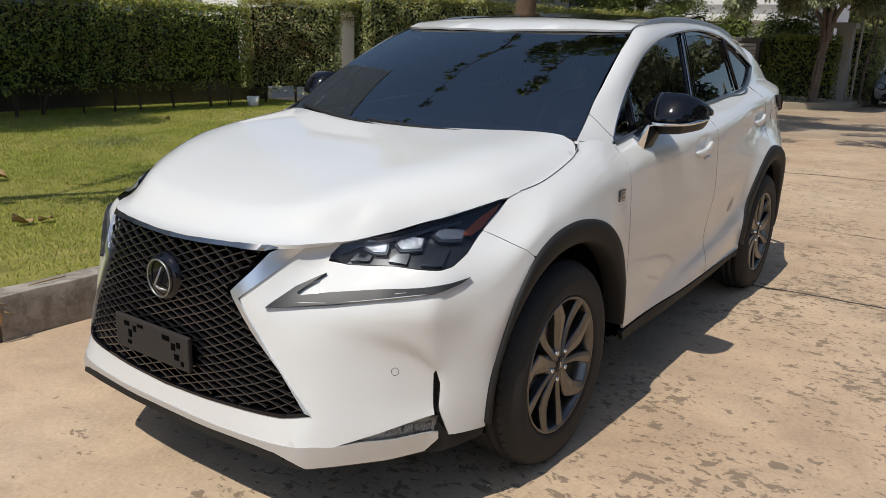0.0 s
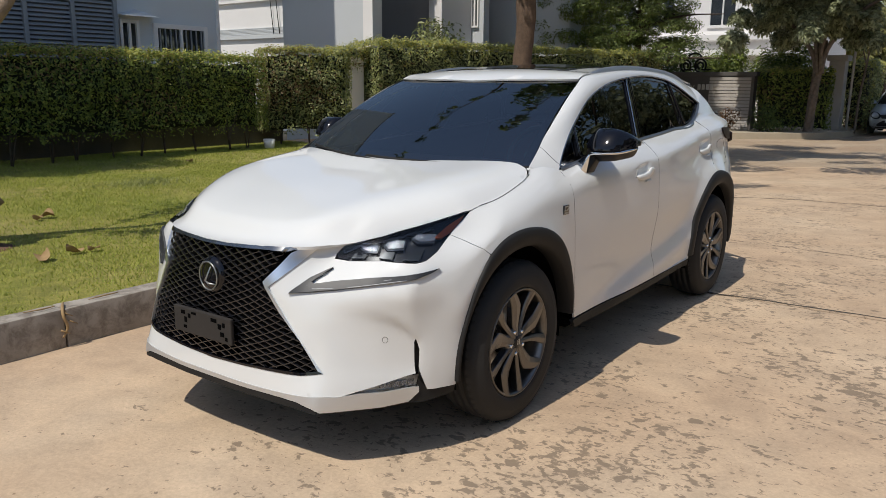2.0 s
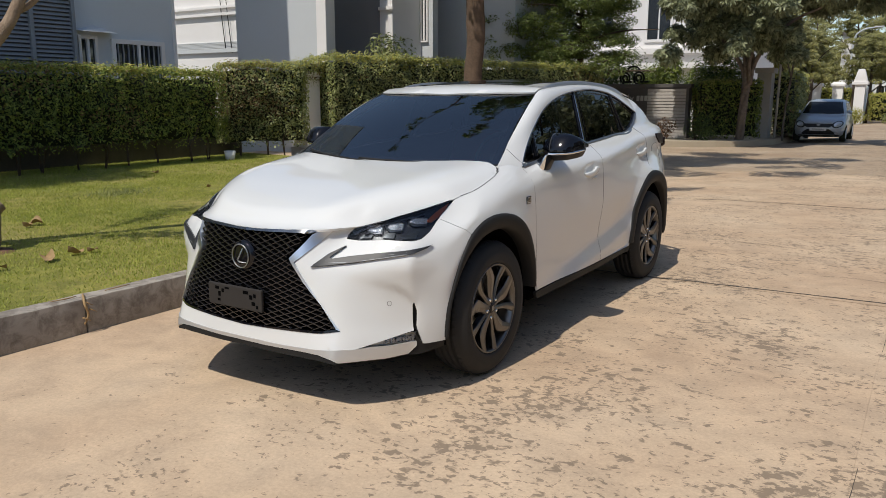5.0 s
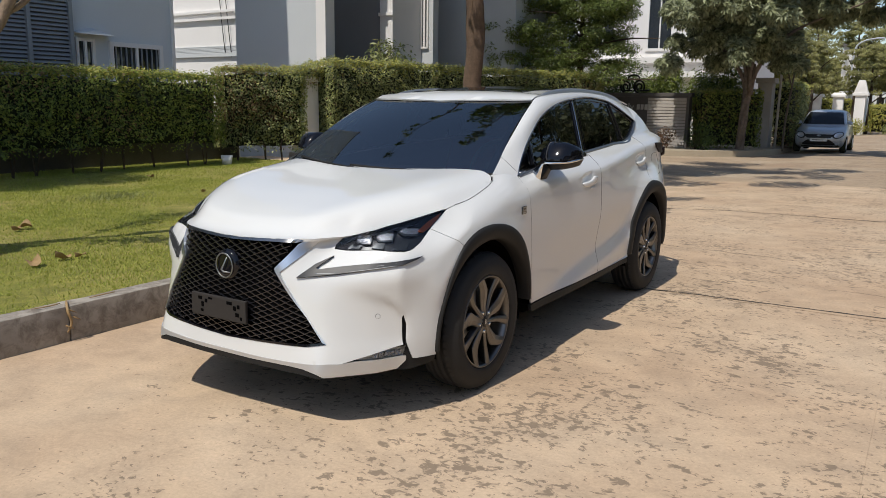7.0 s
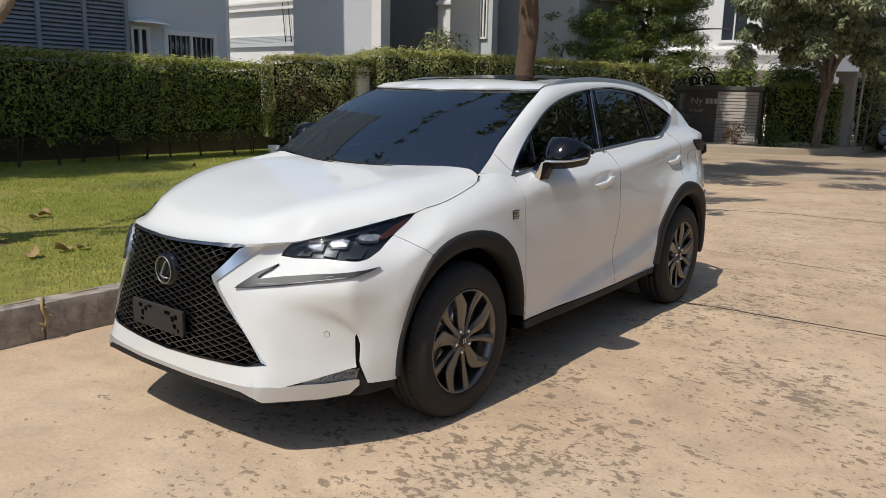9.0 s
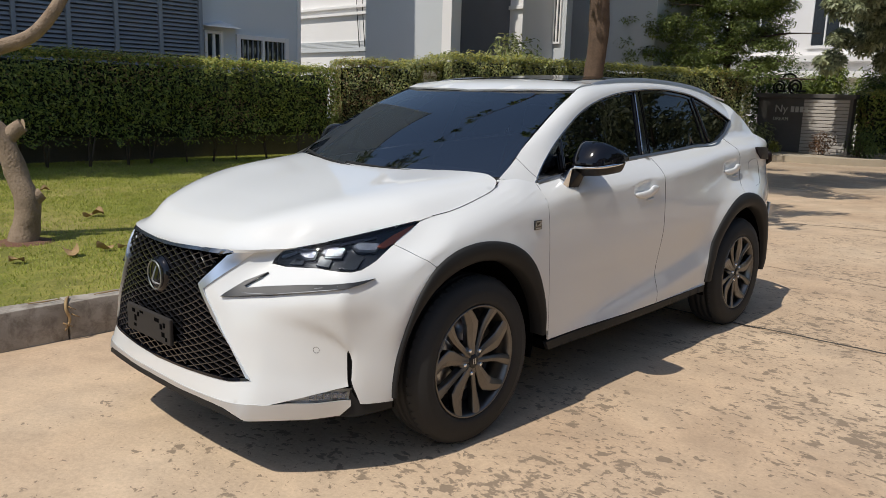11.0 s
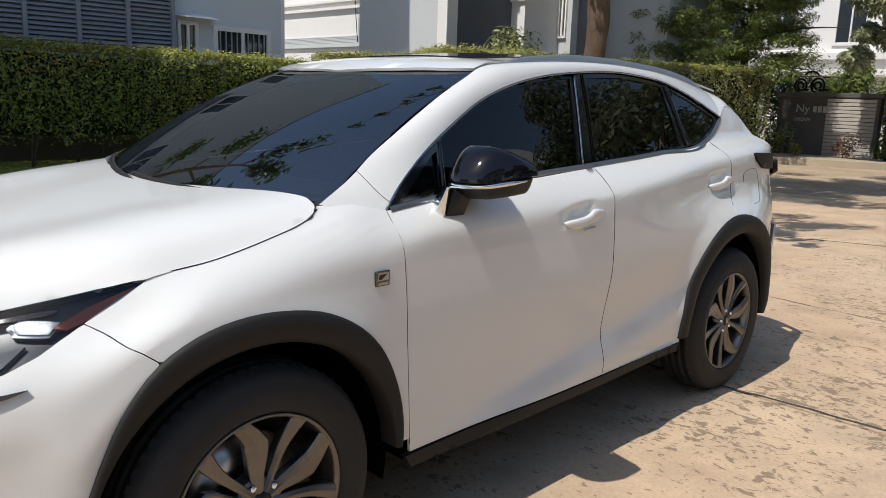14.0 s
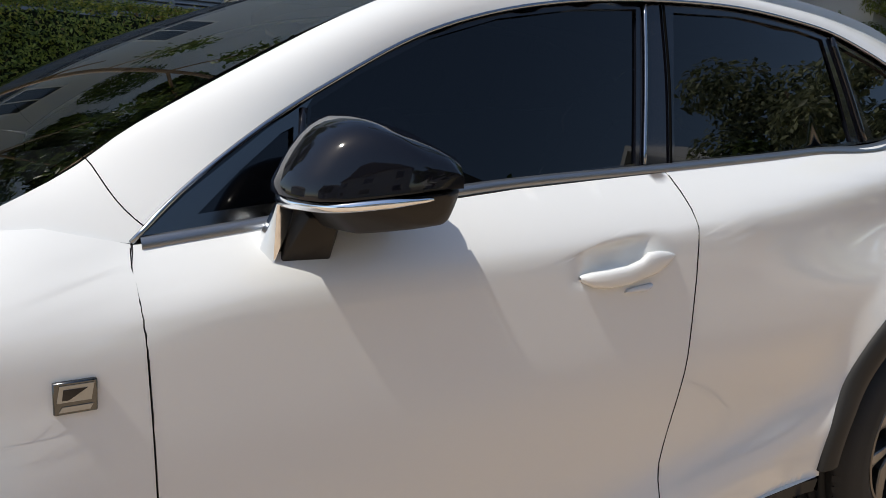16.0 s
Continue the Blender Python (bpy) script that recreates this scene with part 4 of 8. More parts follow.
def tree(base, trunk, limbs, blobs, leaf_size, leaves, mat, bark_m, label, seed, shape=0.42, twigs=True, flat=0.7, lean=(0, 0, 0), whorl=0):
    """trunk and limbs: lists of ((x, y, z), radius); blobs: (centre, radius) of leafy clumps."""
    r = np.random.default_rng(seed)
    t = thing("tree", label, "tree", base)
    bm = bmesh.new()
    tube_bm([p for p, _ in trunk], [q for _, q in trunk], 12, 26, bm)
    for v in bm.verts:
        v.co += Vector((noise.noise(v.co * 7), noise.noise(v.co * 7 + Vector((5, 0, 0))), 0)) * 0.018
    part("trunk", bm, bark_m, t)
    for lb in limbs:
        part("limb", tube_bm([p for p, _ in lb], [q for _, q in lb], 8, 14), bark_m, t)
    P, N = [], []
    per = leaves / sum(b[1] ** 2 for b in blobs)
    tw = bmesh.new()
    for c, rad in blobs:
        p, n = leaf_blob(r, c, rad, int(per * rad * rad), flat)
        P.append(p)
        N.append(n)
        if twigs:
            for _ in range(5):
                e = Vector(p[r.integers(len(p))])
                tube_bm([c, tuple((Vector(c) + e) / 2 + Vector((0, 0, .05))), tuple(e)], [.012, .008, .004], 4, bm=tw)
    if twigs:
        part("twig_mass", tw, bark_m, t)["kind"] = "stuff"
    P, N = np.concatenate(P), np.concatenate(N) + np.array(lean)
    size, axes = leaf_size * r.uniform(.6, 1.3, len(P)), None
    if whorl:
        # leaves in drooping rosettes at the twig ends
        N /= np.linalg.norm(N, axis=1)[:, None]
        side = np.cross(N, r.normal(0, 1, N.shape))
        side /= np.linalg.norm(side, axis=1)[:, None]
        over = np.cross(N, side)
        turn = np.arange(whorl) * 2 * math.pi / whorl
        axes = (side[:, None] * np.cos(turn)[None, :, None] + over[:, None] * np.sin(turn)[None, :, None] + np.array([0, 0, -.35])).reshape(-1, 3)
        size = np.repeat(size, whorl) * r.uniform(.8, 1.15, len(axes))
        P, N = np.repeat(P, whorl, 0) + axes * size[:, None] * .55, np.repeat(N, whorl, 0)
    part("crown", leaf_cloud("crown", P, N, size, r, shape, axes=axes), mat, t)["kind"] = "stuff"
    return t


# the pruned tree on the lawn: a bare crooked trunk with one returning bough and sparse leafy shoots
pr = thing("tree", "crooked pruned tree with rough tan bark on the lawn", "tree", (-4.08, -.12, .13))
bm = tube_bm([(-4.08, -.14, .05), (-4.07, -.11, .22), (-4.06, -.07, .46), (-4.12, -.12, .72), (-4.19, -.20, 1.02), (-4.28, -.38, 1.22), (-4.42, -.62, 1.45), (-4.46, -.78, 1.75), (-4.40, -.95, 2.3), (-4.2, -1.1, 3.2)], [.135, .105, .095, .088, .092, .088, .085, .075, .06, .045], 14, 60)
for v in bm.verts:
    v.co += Vector((noise.noise(v.co * 11), noise.noise(v.co * 11 + Vector((5, 0, 0))), noise.noise(v.co * 9 + Vector((0, 7, 0))))) * 0.016
part("trunk", bm, bark, pr)
part("stub", tube_bm([(-4.06, -.06, .46), (-4.03, .0, .53), (-4.02, .035, .555)], [.07, .062, .055], 10, 8), bark, pr)
part("stub", tube_bm([(-4.17, -.17, 1.0), (-4.13, -.09, 1.09), (-4.11, -.05, 1.12)], [.07, .065, .06], 10, 8), bark, pr)
part("cut_face", lathe_bm([(0.0, 0.004), (0.055, 0.0)], 14, 'Y', (-4.11, -.049, 1.12)), cut_wood, pr, "pale sawn end of a limb")
part("bough", tube_bm([(-4.42, -.62, 1.48), (-4.36, -.40, 1.62), (-4.22, -.16, 1.74), (-4.06, .04, 1.84), (-3.96, .18, 2.02), (-3.90, .30, 2.26), (-3.76, .42, 2.7), (-3.5, .5, 3.4), (-3.2, .55, 4.2)], [.07, .066, .060, .055, .050, .045, .038, .03, .018], 10, 40), bark, pr)
part("bough", tube_bm([(-3.97, .16, 1.98), (-4.0, .26, 2.14), (-3.92, .42, 2.26), (-3.8, .6, 2.5)], [.035, .03, .026, .015], 8, 16), bark, pr)
shoots = (((-3.2, .55, 4.2), (-2.95, .5, 4.55), (-2.75, .4, 4.75)), ((-3.2, .55, 4.2), (-3.1, .9, 4.6), (-2.9, 1.2, 4.9)), ((-3.5, .5, 3.4), (-3.2, .1, 3.9), (-2.95, -.2, 4.3)), ((-3.5, .5, 3.4), (-3.9, 1.1, 4.1), (-4.3, 1.5, 4.5)),
          ((-4.2, -1.1, 3.2), (-3.8, -1.2, 3.9), (-3.3, -1.1, 4.6)), ((-4.2, -1.1, 3.2), (-4.6, -.6, 4.2), (-5.0, -.2, 4.8)), ((-3.76, .42, 2.7), (-4.2, .9, 3.2), (-4.7, 1.2, 3.6)))
LP, LN = [], []
rt = np.random.default_rng(21)
for sh in shoots:
    part("shoot", tube_bm(sh, [.018, .012, .005], 6, 12), bark, pr)
    pts = curve_pts(sh, 30)[10:]
    for p in pts:
        k = 9
        LP.append(p + rt.normal(0, .10, (k, 3)))
        LN.append(rt.normal(0, .6, (k, 3)) + np.array([0, 0, .6]))
LP, LN = np.concatenate(LP), np.concatenate(LN)
part("crown", leaf_cloud("crown", LP, LN, .15 * rt.uniform(.6, 1.2, len(LP)), rt, .38), leaf_t, pr)["kind"] = "stuff"
tagged(part("soil_patch", lathe_bm([(0.0, .035), (.16, .03), (.24, .012), (.30, -.02)], 24, 'Z', (-4.08, -.12, .13)), surface("red_soil", (0.10, 0.05, 0.03), (0.18, 0.09, 0.055), 8, 0.95), None), "bare reddish soil round the tree foot", "soil")

# the tree at the lawn's corner, its crown mostly overhead
def cloud_of(r, n, x0, x1, y0, y1, z0, z1, rad):
    return [((r.uniform(x0, x1), r.uniform(y0, y1), r.uniform(z0, z1)), rad * r.uniform(.7, 1.3)) for _ in range(n)]


rr = random.Random(5)
bark_brown = surface("brown_bark", (0.058, 0.037, 0.026), (0.175, 0.112, 0.076), 7, 0.92, fine=45, bump=0.9, dist=0.012)
corner_blobs = cloud_of(rr, 22, -7.4, -1.6, 7.5, 13.5, 4.6, 6.6, .75) + cloud_of(rr, 24, -3.2, .8, 8.6, 14.5, 4.6, 6.2, .55)
# two boughs that droop over the road, seen mirrored in the windscreen
droop_a = [((-5.3, 10.4, 4.5), .085), ((-4.7, 8.3, 6.1), .05), ((-3.7, 5.6, 6.1), .028), ((-3.2, 3.6, 5.5), .014), ((-2.75, 1.9, 5.0), .005)]
droop_b = [((-5.3, 10.4, 4.9), .085), ((-3.8, 8.4, 6.4), .055), ((-2.3, 6.0, 6.3), .032), ((-1.6, 4.2, 5.5), .016), ((-1.2, 2.8, 5.15), .009), ((-.9, 1.8, 4.85), .004)]
droop_c = [((-2.3, 6.0, 6.3), .030), ((-1.3, 5.0, 5.9), .018), ((-.5, 4.2, 5.3), .006)]
for run, first in ((droop_a, .45), (droop_b, .45), (droop_c, .2)):
    for p in curve_pts([q for q, _ in run], 34)[int(34 * first)::2]:
        k = rr.uniform(.10, .20)
        corner_blobs.append(((p[0] + rr.uniform(-.14, .14), p[1] + rr.uniform(-.14, .14), p[2] + rr.uniform(-.16, .08)), k))
corner_blobs += cloud_of(rr, 26, -9.6, -6.4, 11.5, 18.0, 5.2, 6.6, .66)
corner_blobs += cloud_of(rr, 34, -5.0, .9, 9.6, 15.8, 4.9, 6.6, .62)
corner_blobs += cloud_of(rr, 16, -3.0, -.6, 4.4, 6.6, 5.5, 6.5, .34)
tree((-5.3, 10.45, -.08), [((-5.3, 10.45, -.12), .24), ((-5.28, 10.42, .8), .20), ((-5.32, 10.4, 1.8), .185), ((-5.25, 10.4, 2.6), .185), ((-5.3, 10.4, 3.8), .17), ((-5.3, 10.5, 5.6), .07)],
     [[((-5.26, 10.4, 3.7), .10), ((-4.9, 10.5, 4.2), .075), ((-4.0, 10.6, 4.9), .05), ((-2.8, 10.9, 5.6), .025)], [((-5.3, 10.4, 3.9), .09), ((-6.0, 10.2, 4.6), .06), ((-7.4, 9.8, 5.6), .03)], [((-5.3, 10.45, 4.0), .08), ((-5.1, 11.4, 4.9), .05), ((-4.6, 12.6, 5.8), .025)], droop_a, droop_b, droop_c],
     corner_blobs, .15, 46000, leaf_t, bark_brown, "tall shade tree with brown trunk at the lawn corner", 31)

# feathery tree with flat layered boughs behind the long hedge
lay = []
for k in range(430):
    a, d, lv = rr.uniform(0, 6.28), 2.7 * math.sqrt(rr.uniform(.02, 1)), rr.randrange(8)
    lay.append(((-8.2 + d * math.cos(a), 20.8 + .7 * d * math.sin(a), 2.95 + .46 * lv + rr.uniform(-.20, .20) - .10 * d + .25 * math.sin(2 * a + lv)), rr.uniform(.22, .55)))
tree((-7.4, 20.9, -.1), [((-7.4, 20.9, -.1), .14), ((-7.35, 20.9, 2.5), .11), ((-7.3, 20.9, 5.6), .05)],
     [[((-7.35, 20.9, 2.0 + .42 * k), .05), ((-7.35 + 1.4 * math.cos(k * 2.1), 20.9 + .9 * math.sin(k * 2.1), 2.3 + .42 * k), .03), ((-7.35 + 2.6 * math.cos(k * 2.1), 20.9 + 1.6 * math.sin(k * 2.1), 2.3 + .42 * k), .012)] for k in range(8)],
     lay, .11, 90000, leaf_layer, bark_dark, "green tree with flat layered feathery boughs", 32, .3, True, .45)

# broad-leaved street tree by the far kerb
bark_street = surface("grey_brown_bark", (0.06, 0.047, 0.038), (0.24, 0.195, 0.155), 9, 0.94, fine=40, bump=0.9, dist=0.015)
far_blobs = (cloud_of(rr, 34, -4.4, -1.2, 22.0, 25.2, 3.5, 6.4, .48) + cloud_of(rr, 10, -1.4, .0, 22.0, 24.6, 4.3, 6.4, .42) + cloud_of(rr, 16, -4.9, -1.6, 21.3, 23.4, 2.85, 3.7, .36) + cloud_of(rr, 24, -4.6, -.7, 20.3, 22.0, 4.0, 6.2, .46)
             + cloud_of(rr, 10, -2.0, -1.1, 22.4, 24.2, 2.8, 3.8, .32) + cloud_of(rr, 26, -.9, 1.3, 21.6, 24.4, 4.05, 6.2, .36) + cloud_of(rr, 9, .6, 1.9, 21.8, 23.4, 4.35, 5.0, .24))
street_limbs = [[((-2.62, 23.6, 1.8), .08), ((-2.78, 23.5, 2.5), .07), ((-3.7, 23.1, 3.7), .04), ((-4.6, 22.6, 4.6), .02)], [((-2.50, 23.55, 1.9), .08), ((-2.36, 23.4, 2.6), .07), ((-1.4, 22.9, 3.7), .04), ((.9, 22.6, 4.6), .02)],
                [((-2.55, 23.6, 2.0), .10), ((-2.5, 23.5, 3.2), .08), ((-2.3, 23.4, 4.6), .04)], [((-2.6, 23.5, 1.8), .06), ((-2.66, 23.4, 2.6), .055), ((-3.0, 23.4, 3.8), .03)], [((-2.50, 23.5, 1.9), .06), ((-2.46, 23.2, 2.7), .05), ((-1.9, 22.6, 4.0), .025)]]
# the trunk is fluted: strands wind up it and part into the limbs
for k in range(5):
    street_limbs.append([((-2.72 + .06 * z + (.085 + .05 * max(0, z - 1.7)) * math.cos(k * 1.26 + 1.1 * z), 23.6 + .085 * math.sin(k * 1.26 + 1.1 * z), z + .08), .062 - .008 * z + .012 * math.sin(5 * z + k)) for z in (0, .3, .6, .9, 1.2, 1.5, 1.8, 2.1, 2.4, 2.8)])
tree((-2.72, 23.6, .05), [((-2.72, 23.6, .05), .15), ((-2.69, 23.6, .5), .105), ((-2.64, 23.6, 1.3), .105), ((-2.60, 23.6, 2.0), .14), ((-2.55, 23.5, 2.8), .11)],
     street_limbs, far_blobs, .165, 17500, leaf_p, bark_street, "broad-leaved street tree with pale green crown", 33, .36, True, .75, (0, -.7, .3), 7)
tree((-1.72, 25.75, .05), [((-1.72, 25.75, .0), .045), ((-1.70, 25.75, 1.0), .038), ((-1.58, 25.7, 2.2), .035), ((-1.45, 25.6, 3.4), .03)],
     [[((-1.58, 25.7, 2.2), .025), ((-1.8, 25.6, 2.9), .02), ((-2.0, 25.5, 3.4), .01)]], cloud_of(rr, 8, -2.2, -1.5, 25.2, 26.2, 2.7, 3.7, .26), .14, 1200, leaf_t, bark_street, "slender young tree beside the street pole", 35)


# an unseen tall tree added at the lawn's far edge to shade the hedge
tree((-11.6, -4.6, -.1), [((-11.6, -4.6, -.15), .22), ((-11.5, -4.5, 2.5), .18), ((-11.3, -4.3, 5.5), .14), ((-10.8, -4.0, 8.0), .07)],
     [[((-11.4, -4.4, 4.5), .09), ((-10.6, -3.0, 6.2), .06), ((-9.6, -1.4, 7.6), .025)], [((-11.3, -4.3, 5.5), .08), ((-10.2, -5.2, 7.0), .05), ((-9.2, -6.2, 8.2), .025)], [((-11.2, -4.2, 6.0), .07), ((-10.0, -2.4, 7.6), .04), ((-9.2, -.8, 8.6), .02)]],
     cloud_of(rr, 44, -10.9, -8.9, -7.5, .2, 6.4, 9.4, .74), .19, 30000, leaf_t, bark_dark, "unseen tall tree added beyond the hedge for shade", 34)


def shrub(centre, radius, height, n, size, mat, label, seed, cat="shrub"):
    r = np.random.default_rng(seed)
    t = thing("shrub", label, cat, (centre[0], centre[1], centre[2]))
    P, N = [], []
    for _ in range(7):
        c = (centre[0] + r.uniform(-.5, .5) * radius, centre[1] + r.uniform(-.4, .4) * radius, centre[2] + height * r.uniform(.25, .85))
        p, q = leaf_blob(r, c, radius * r.uniform(.4, .7), n // 7, min(1.2, height / radius / 1.6))
        P.append(p)
        N.append(q)
    P, N = np.concatenate(P), np.concatenate(N)
    ok = P[:, 2] > centre[2]
    P, N = P[ok], N[ok]
    part("foliage", leaf_cloud("foliage", P, N, size * r.uniform(.6, 1.3, len(P)), r, .35), mat, t)["kind"] = "stuff"
    bm = bmesh.new()
    for _ in range(6):
        tube_bm([(centre[0] + r.uniform(-.1, .1), centre[1] + r.uniform(-.1, .1), centre[2] - .05), (centre[0] + r.uniform(-.4, .4) * radius, centre[1] + r.uniform(-.3, .3) * radius, centre[2] + height * .7)], [.015, .006], 5, bm=bm)
    part("stem", bm, bark_dark, t)
    return t


shrub((-9.6, 13.2, 2.1), .9, 1.0, 900, .15, leaf_b, "bright shrub growing above the hedge", 41)
shrub((-6.3, 22.7, .0), .30, .45, 300, .09, leaf_new, "low yellow flowering shrub before the sign wall", 49)
shrub((-6.9, 22.9, .0), .55, .9, 700, .11, leaf_b, "green shrub before the sign wall", 42)
shrub((-5.0, 22.95, .0), .45, .8, 420, .10, leaf_mat("reddish_leaves", (0.10, 0.05, 0.03), (0.26, 0.15, 0.08)), "reddish dry shrub before the sign wall", 43)
shrub((-5.9, 24.7, .0), 1.2, 3.1, 5000, .15, leaf_a, "dark bush behind the sign wall", 44)
shrub((-7.6, 24.6, .0), 1.3, 3.3, 5000, .15, leaf_t, "dark leafy bush beside the sign wall", 50)
shrub((-4.1, 25.3, .0), 1.3, 3.2, 6000, .15, leaf_a, "leafy bush behind the sign wall", 45)
shrub((-3.9, 22.9, .0), .6, 1.0, 800, .11, leaf_t, "low shrub at the foot of the hedge", 46)
hedge([(-4.25, 23.75), (-2.55, 24.9)], 1.0, .05, 2.05, 520, .10, leaf_a, "dark hedge between sign wall and tree", 47, False, .0)
hedge([(-1.95, 26.4), (-2.3, 31.0)], 1.2, .05, 2.35, 420, .11, leaf_b, "dark green hedge beyond the street tree", 48, False, .0)
brown_post = surface("grey_post_render", (0.34, 0.325, 0.30), (0.46, 0.44, 0.41), 2, 0.85)
pl = thing("gate_post", "pale grey rendered gate post beyond the tree", "gate post", (-2.5, 25.6, 0))
part("shaft", box_bm(-2.62, -2.15, 25.4, 26.0, -.05, 2.32, .012), brown_post, pl)
part("post_cap", box_bm(-2.70, -2.07, 25.3, 26.1, 2.32, 2.50, .02), brown_post, pl)
tagged(part("lamp_pole", tube_bm([(-1.95, 25.6, -.05), (-1.93, 25.6, 2.0), (-1.9, 25.6, 7.0)], .04, 10), brown_post, None), "slim grey metal street pole", "pole")

# far verge with its kerb
vg = bmesh.new()
edge_pts = curve_pts([(-14.0, 20.2), (-8.0, 20.6), (-5.5, 21.2), (-3.5, 22.0), (-2.2, 23.6), (-1.7, 26.0), (-1.65, 32.0), (-1.65, 60.0)], 40)
top_f = [vg.verts.new((x, y, .10)) for x, y in edge_pts]
low_f = [vg.verts.new((x, y, -.2)) for x, y in edge_pts]
back = [vg.verts.new((-16.0, max(y, 24.0) + 30 * (i / 39), .10)) for i, (x, y) in enumerate(edge_pts)]
inn = [vg.verts.new((x - .16 * (.3 + (i / 39)), y + .16 * (1.3 - i / 39), .105)) for i, (x, y) in enumerate(edge_pts)]
for i in range(39):
    vg.faces.new((low_f[i], low_f[i + 1], top_f[i + 1], top_f[i]))
    vg.faces.new((top_f[i], top_f[i + 1], inn[i + 1], inn[i]))
    vg.faces.new((inn[i], inn[i + 1], back[i + 1], back[i]))
bmesh.ops.recalc_face_normals(vg, faces=vg.faces)
tagged(part("verge", vg, surface("verge_concrete", (0.32, 0.27, 0.2), (0.45, 0.38, 0.28), 1.0, 0.9), None), "pale kerb and verge of the far street corner", "kerb", kind="structure")

# ---- the far street: parked car, fence, houses, woods ----
grey_paint = plain("silver_car_paint", (0.40, 0.43, 0.47), 0.30, 0.25, 0.8)
far_glass = plain("far_car_glass", (0.010, 0.012, 0.015), 0.18)
far_glass.node_tree.nodes["Principled BSDF"].inputs["Specular IOR Level"].default_value = 0.25
far_lamp = plain("far_car_lamp", (0.55, 0.57, 0.60), 0.15, 0.4, 1.0)
far_black = plain("far_car_plastic", (0.012, 0.012, 0.013), 0.5)
fx, fy = -.60, 25.75
fc = thing("car", "small silver blue hatchback parked in the far street", "car", (fx, fy + 1.7, 0))
# height, nose, tail, half width, corner radius
LOWER = ((.17, .16, 3.38, .70, .30), (.26, .05, 3.46, .765, .32), (.42, .0, 3.50, .795, .34), (.56, .02, 3.50, .80, .36), (.66, .07, 3.49, .795, .38), (.73, .16, 3.48, .785, .40), (.79, .34, 3.47, .772, .42), (.85, .58, 3.46, .757, .40), (.90, .82, 3.45, .742, .36), (.93, 1.00, 3.44, .72, .30))
UPPER = ((.88, .74, 3.45, .735, .30), (.96, .86, 3.44, .725, .29), (1.10, 1.07, 3.40, .69, .27), (1.24, 1.30, 3.33, .645, .25), (1.33, 1.47, 3.25, .61, .24), (1.40, 1.68, 3.14, .55, .24), (1.44, 1.95, 2.98, .44, .24), (1.455, 2.25, 2.80, .28, .2))


def ring_at(rings, z):
    return [float(np.interp(z, [q[0] for q in rings], [q[k] for q in rings])) for k in range(1, 5)]


def nose_y(rings, x, z):
    """The front of the far car's rounded plan at x, z."""
    a, _, w, r = ring_at(rings, z)
    d = max(0.0, min(abs(x), w - .001) - (w - r)) / r
    return a + .09 * (x / w) ** 2 + r * (1 - math.sqrt(max(0.0, 1 - d * d)))


def ringed(rings):
    bm, rows = bmesh.new(), []
    for z, a, b, w, r in rings:
        xs = [w * math.sin(k * math.pi / 24) for k in range(-12, 13)]
        run = [(x, nose_y(rings, x, z)) for x in xs] + [(x, a + b - nose_y(rings, x, z)) for x in reversed(xs)]
        rows.append([bm.verts.new((fx + x, fy + y, z)) for x, y in run])
    n = len(rows[0])
    for p, q in zip(rows, rows[1:]):
        for k in range(n):
            bm.faces.new((p[k], p[(k + 1) % n], q[(k + 1) % n], q[k]))
    bm.faces.new(rows[-1])
    bm.faces.new(list(reversed(rows[0])))
    bmesh.ops.recalc_face_normals(bm, faces=bm.faces)
    return smoothed(bm, 50)


def nose_patch(rings, shape, out, n=10, m=6, thick=.03):
    """A piece let into the far car's front; shape(u, v) gives x and z for u, v in 0..1."""
    bm, grid = bmesh.new(), []
    for i in range(m + 1):
        row = []
        for j in range(n + 1):
            x, z = shape(j / n, i / m)
            row.append([bm.verts.new((fx + x, fy + nose_y(rings, x, z) - o, z + (o * .6 if rings is UPPER else 0))) for o in (out, out - thick)])
        grid.append(row)
    for i in range(m):
        for j in range(n):
            for side in (0, 1):
                bm.faces.new([grid[a][b][side] for a, b in ((i, j), (i, j + 1), (i + 1, j + 1), (i + 1, j))])
    rim = [(0, j) for j in range(n)] + [(i, n) for i in range(m)] + [(m, j) for j in range(n, 0, -1)] + [(i, 0) for i in range(m, 0, -1)]
    for (a, b), (c, d) in zip(rim, rim[1:] + rim[:1]):
        bm.faces.new((grid[a][b][0], grid[c][d][0], grid[c][d][1], grid[a][b][1]))
    bmesh.ops.recalc_face_normals(bm, faces=bm.faces)
    return smoothed(bm, 40)


def quad_shape(x0, z0, x1, z1):
    """Between half width x0 at height z0 and half width x1 at height z1."""
    return lambda u, v: ((2 * u - 1) * (x0 + (x1 - x0) * v), z0 + (z1 - z0) * v)


def oval_shape(x, z, a, b, tilt):
    def at(u, v):
        p, q = 2 * u - 1, 2 * v - 1
        p, q = p * math.sqrt(1 - q * q / 2) * a, q * math.sqrt(1 - p * p / 2) * b
        return x + p * math.cos(tilt) - q * math.sin(tilt), z + p * math.sin(tilt) + q * math.cos(tilt)
    return at


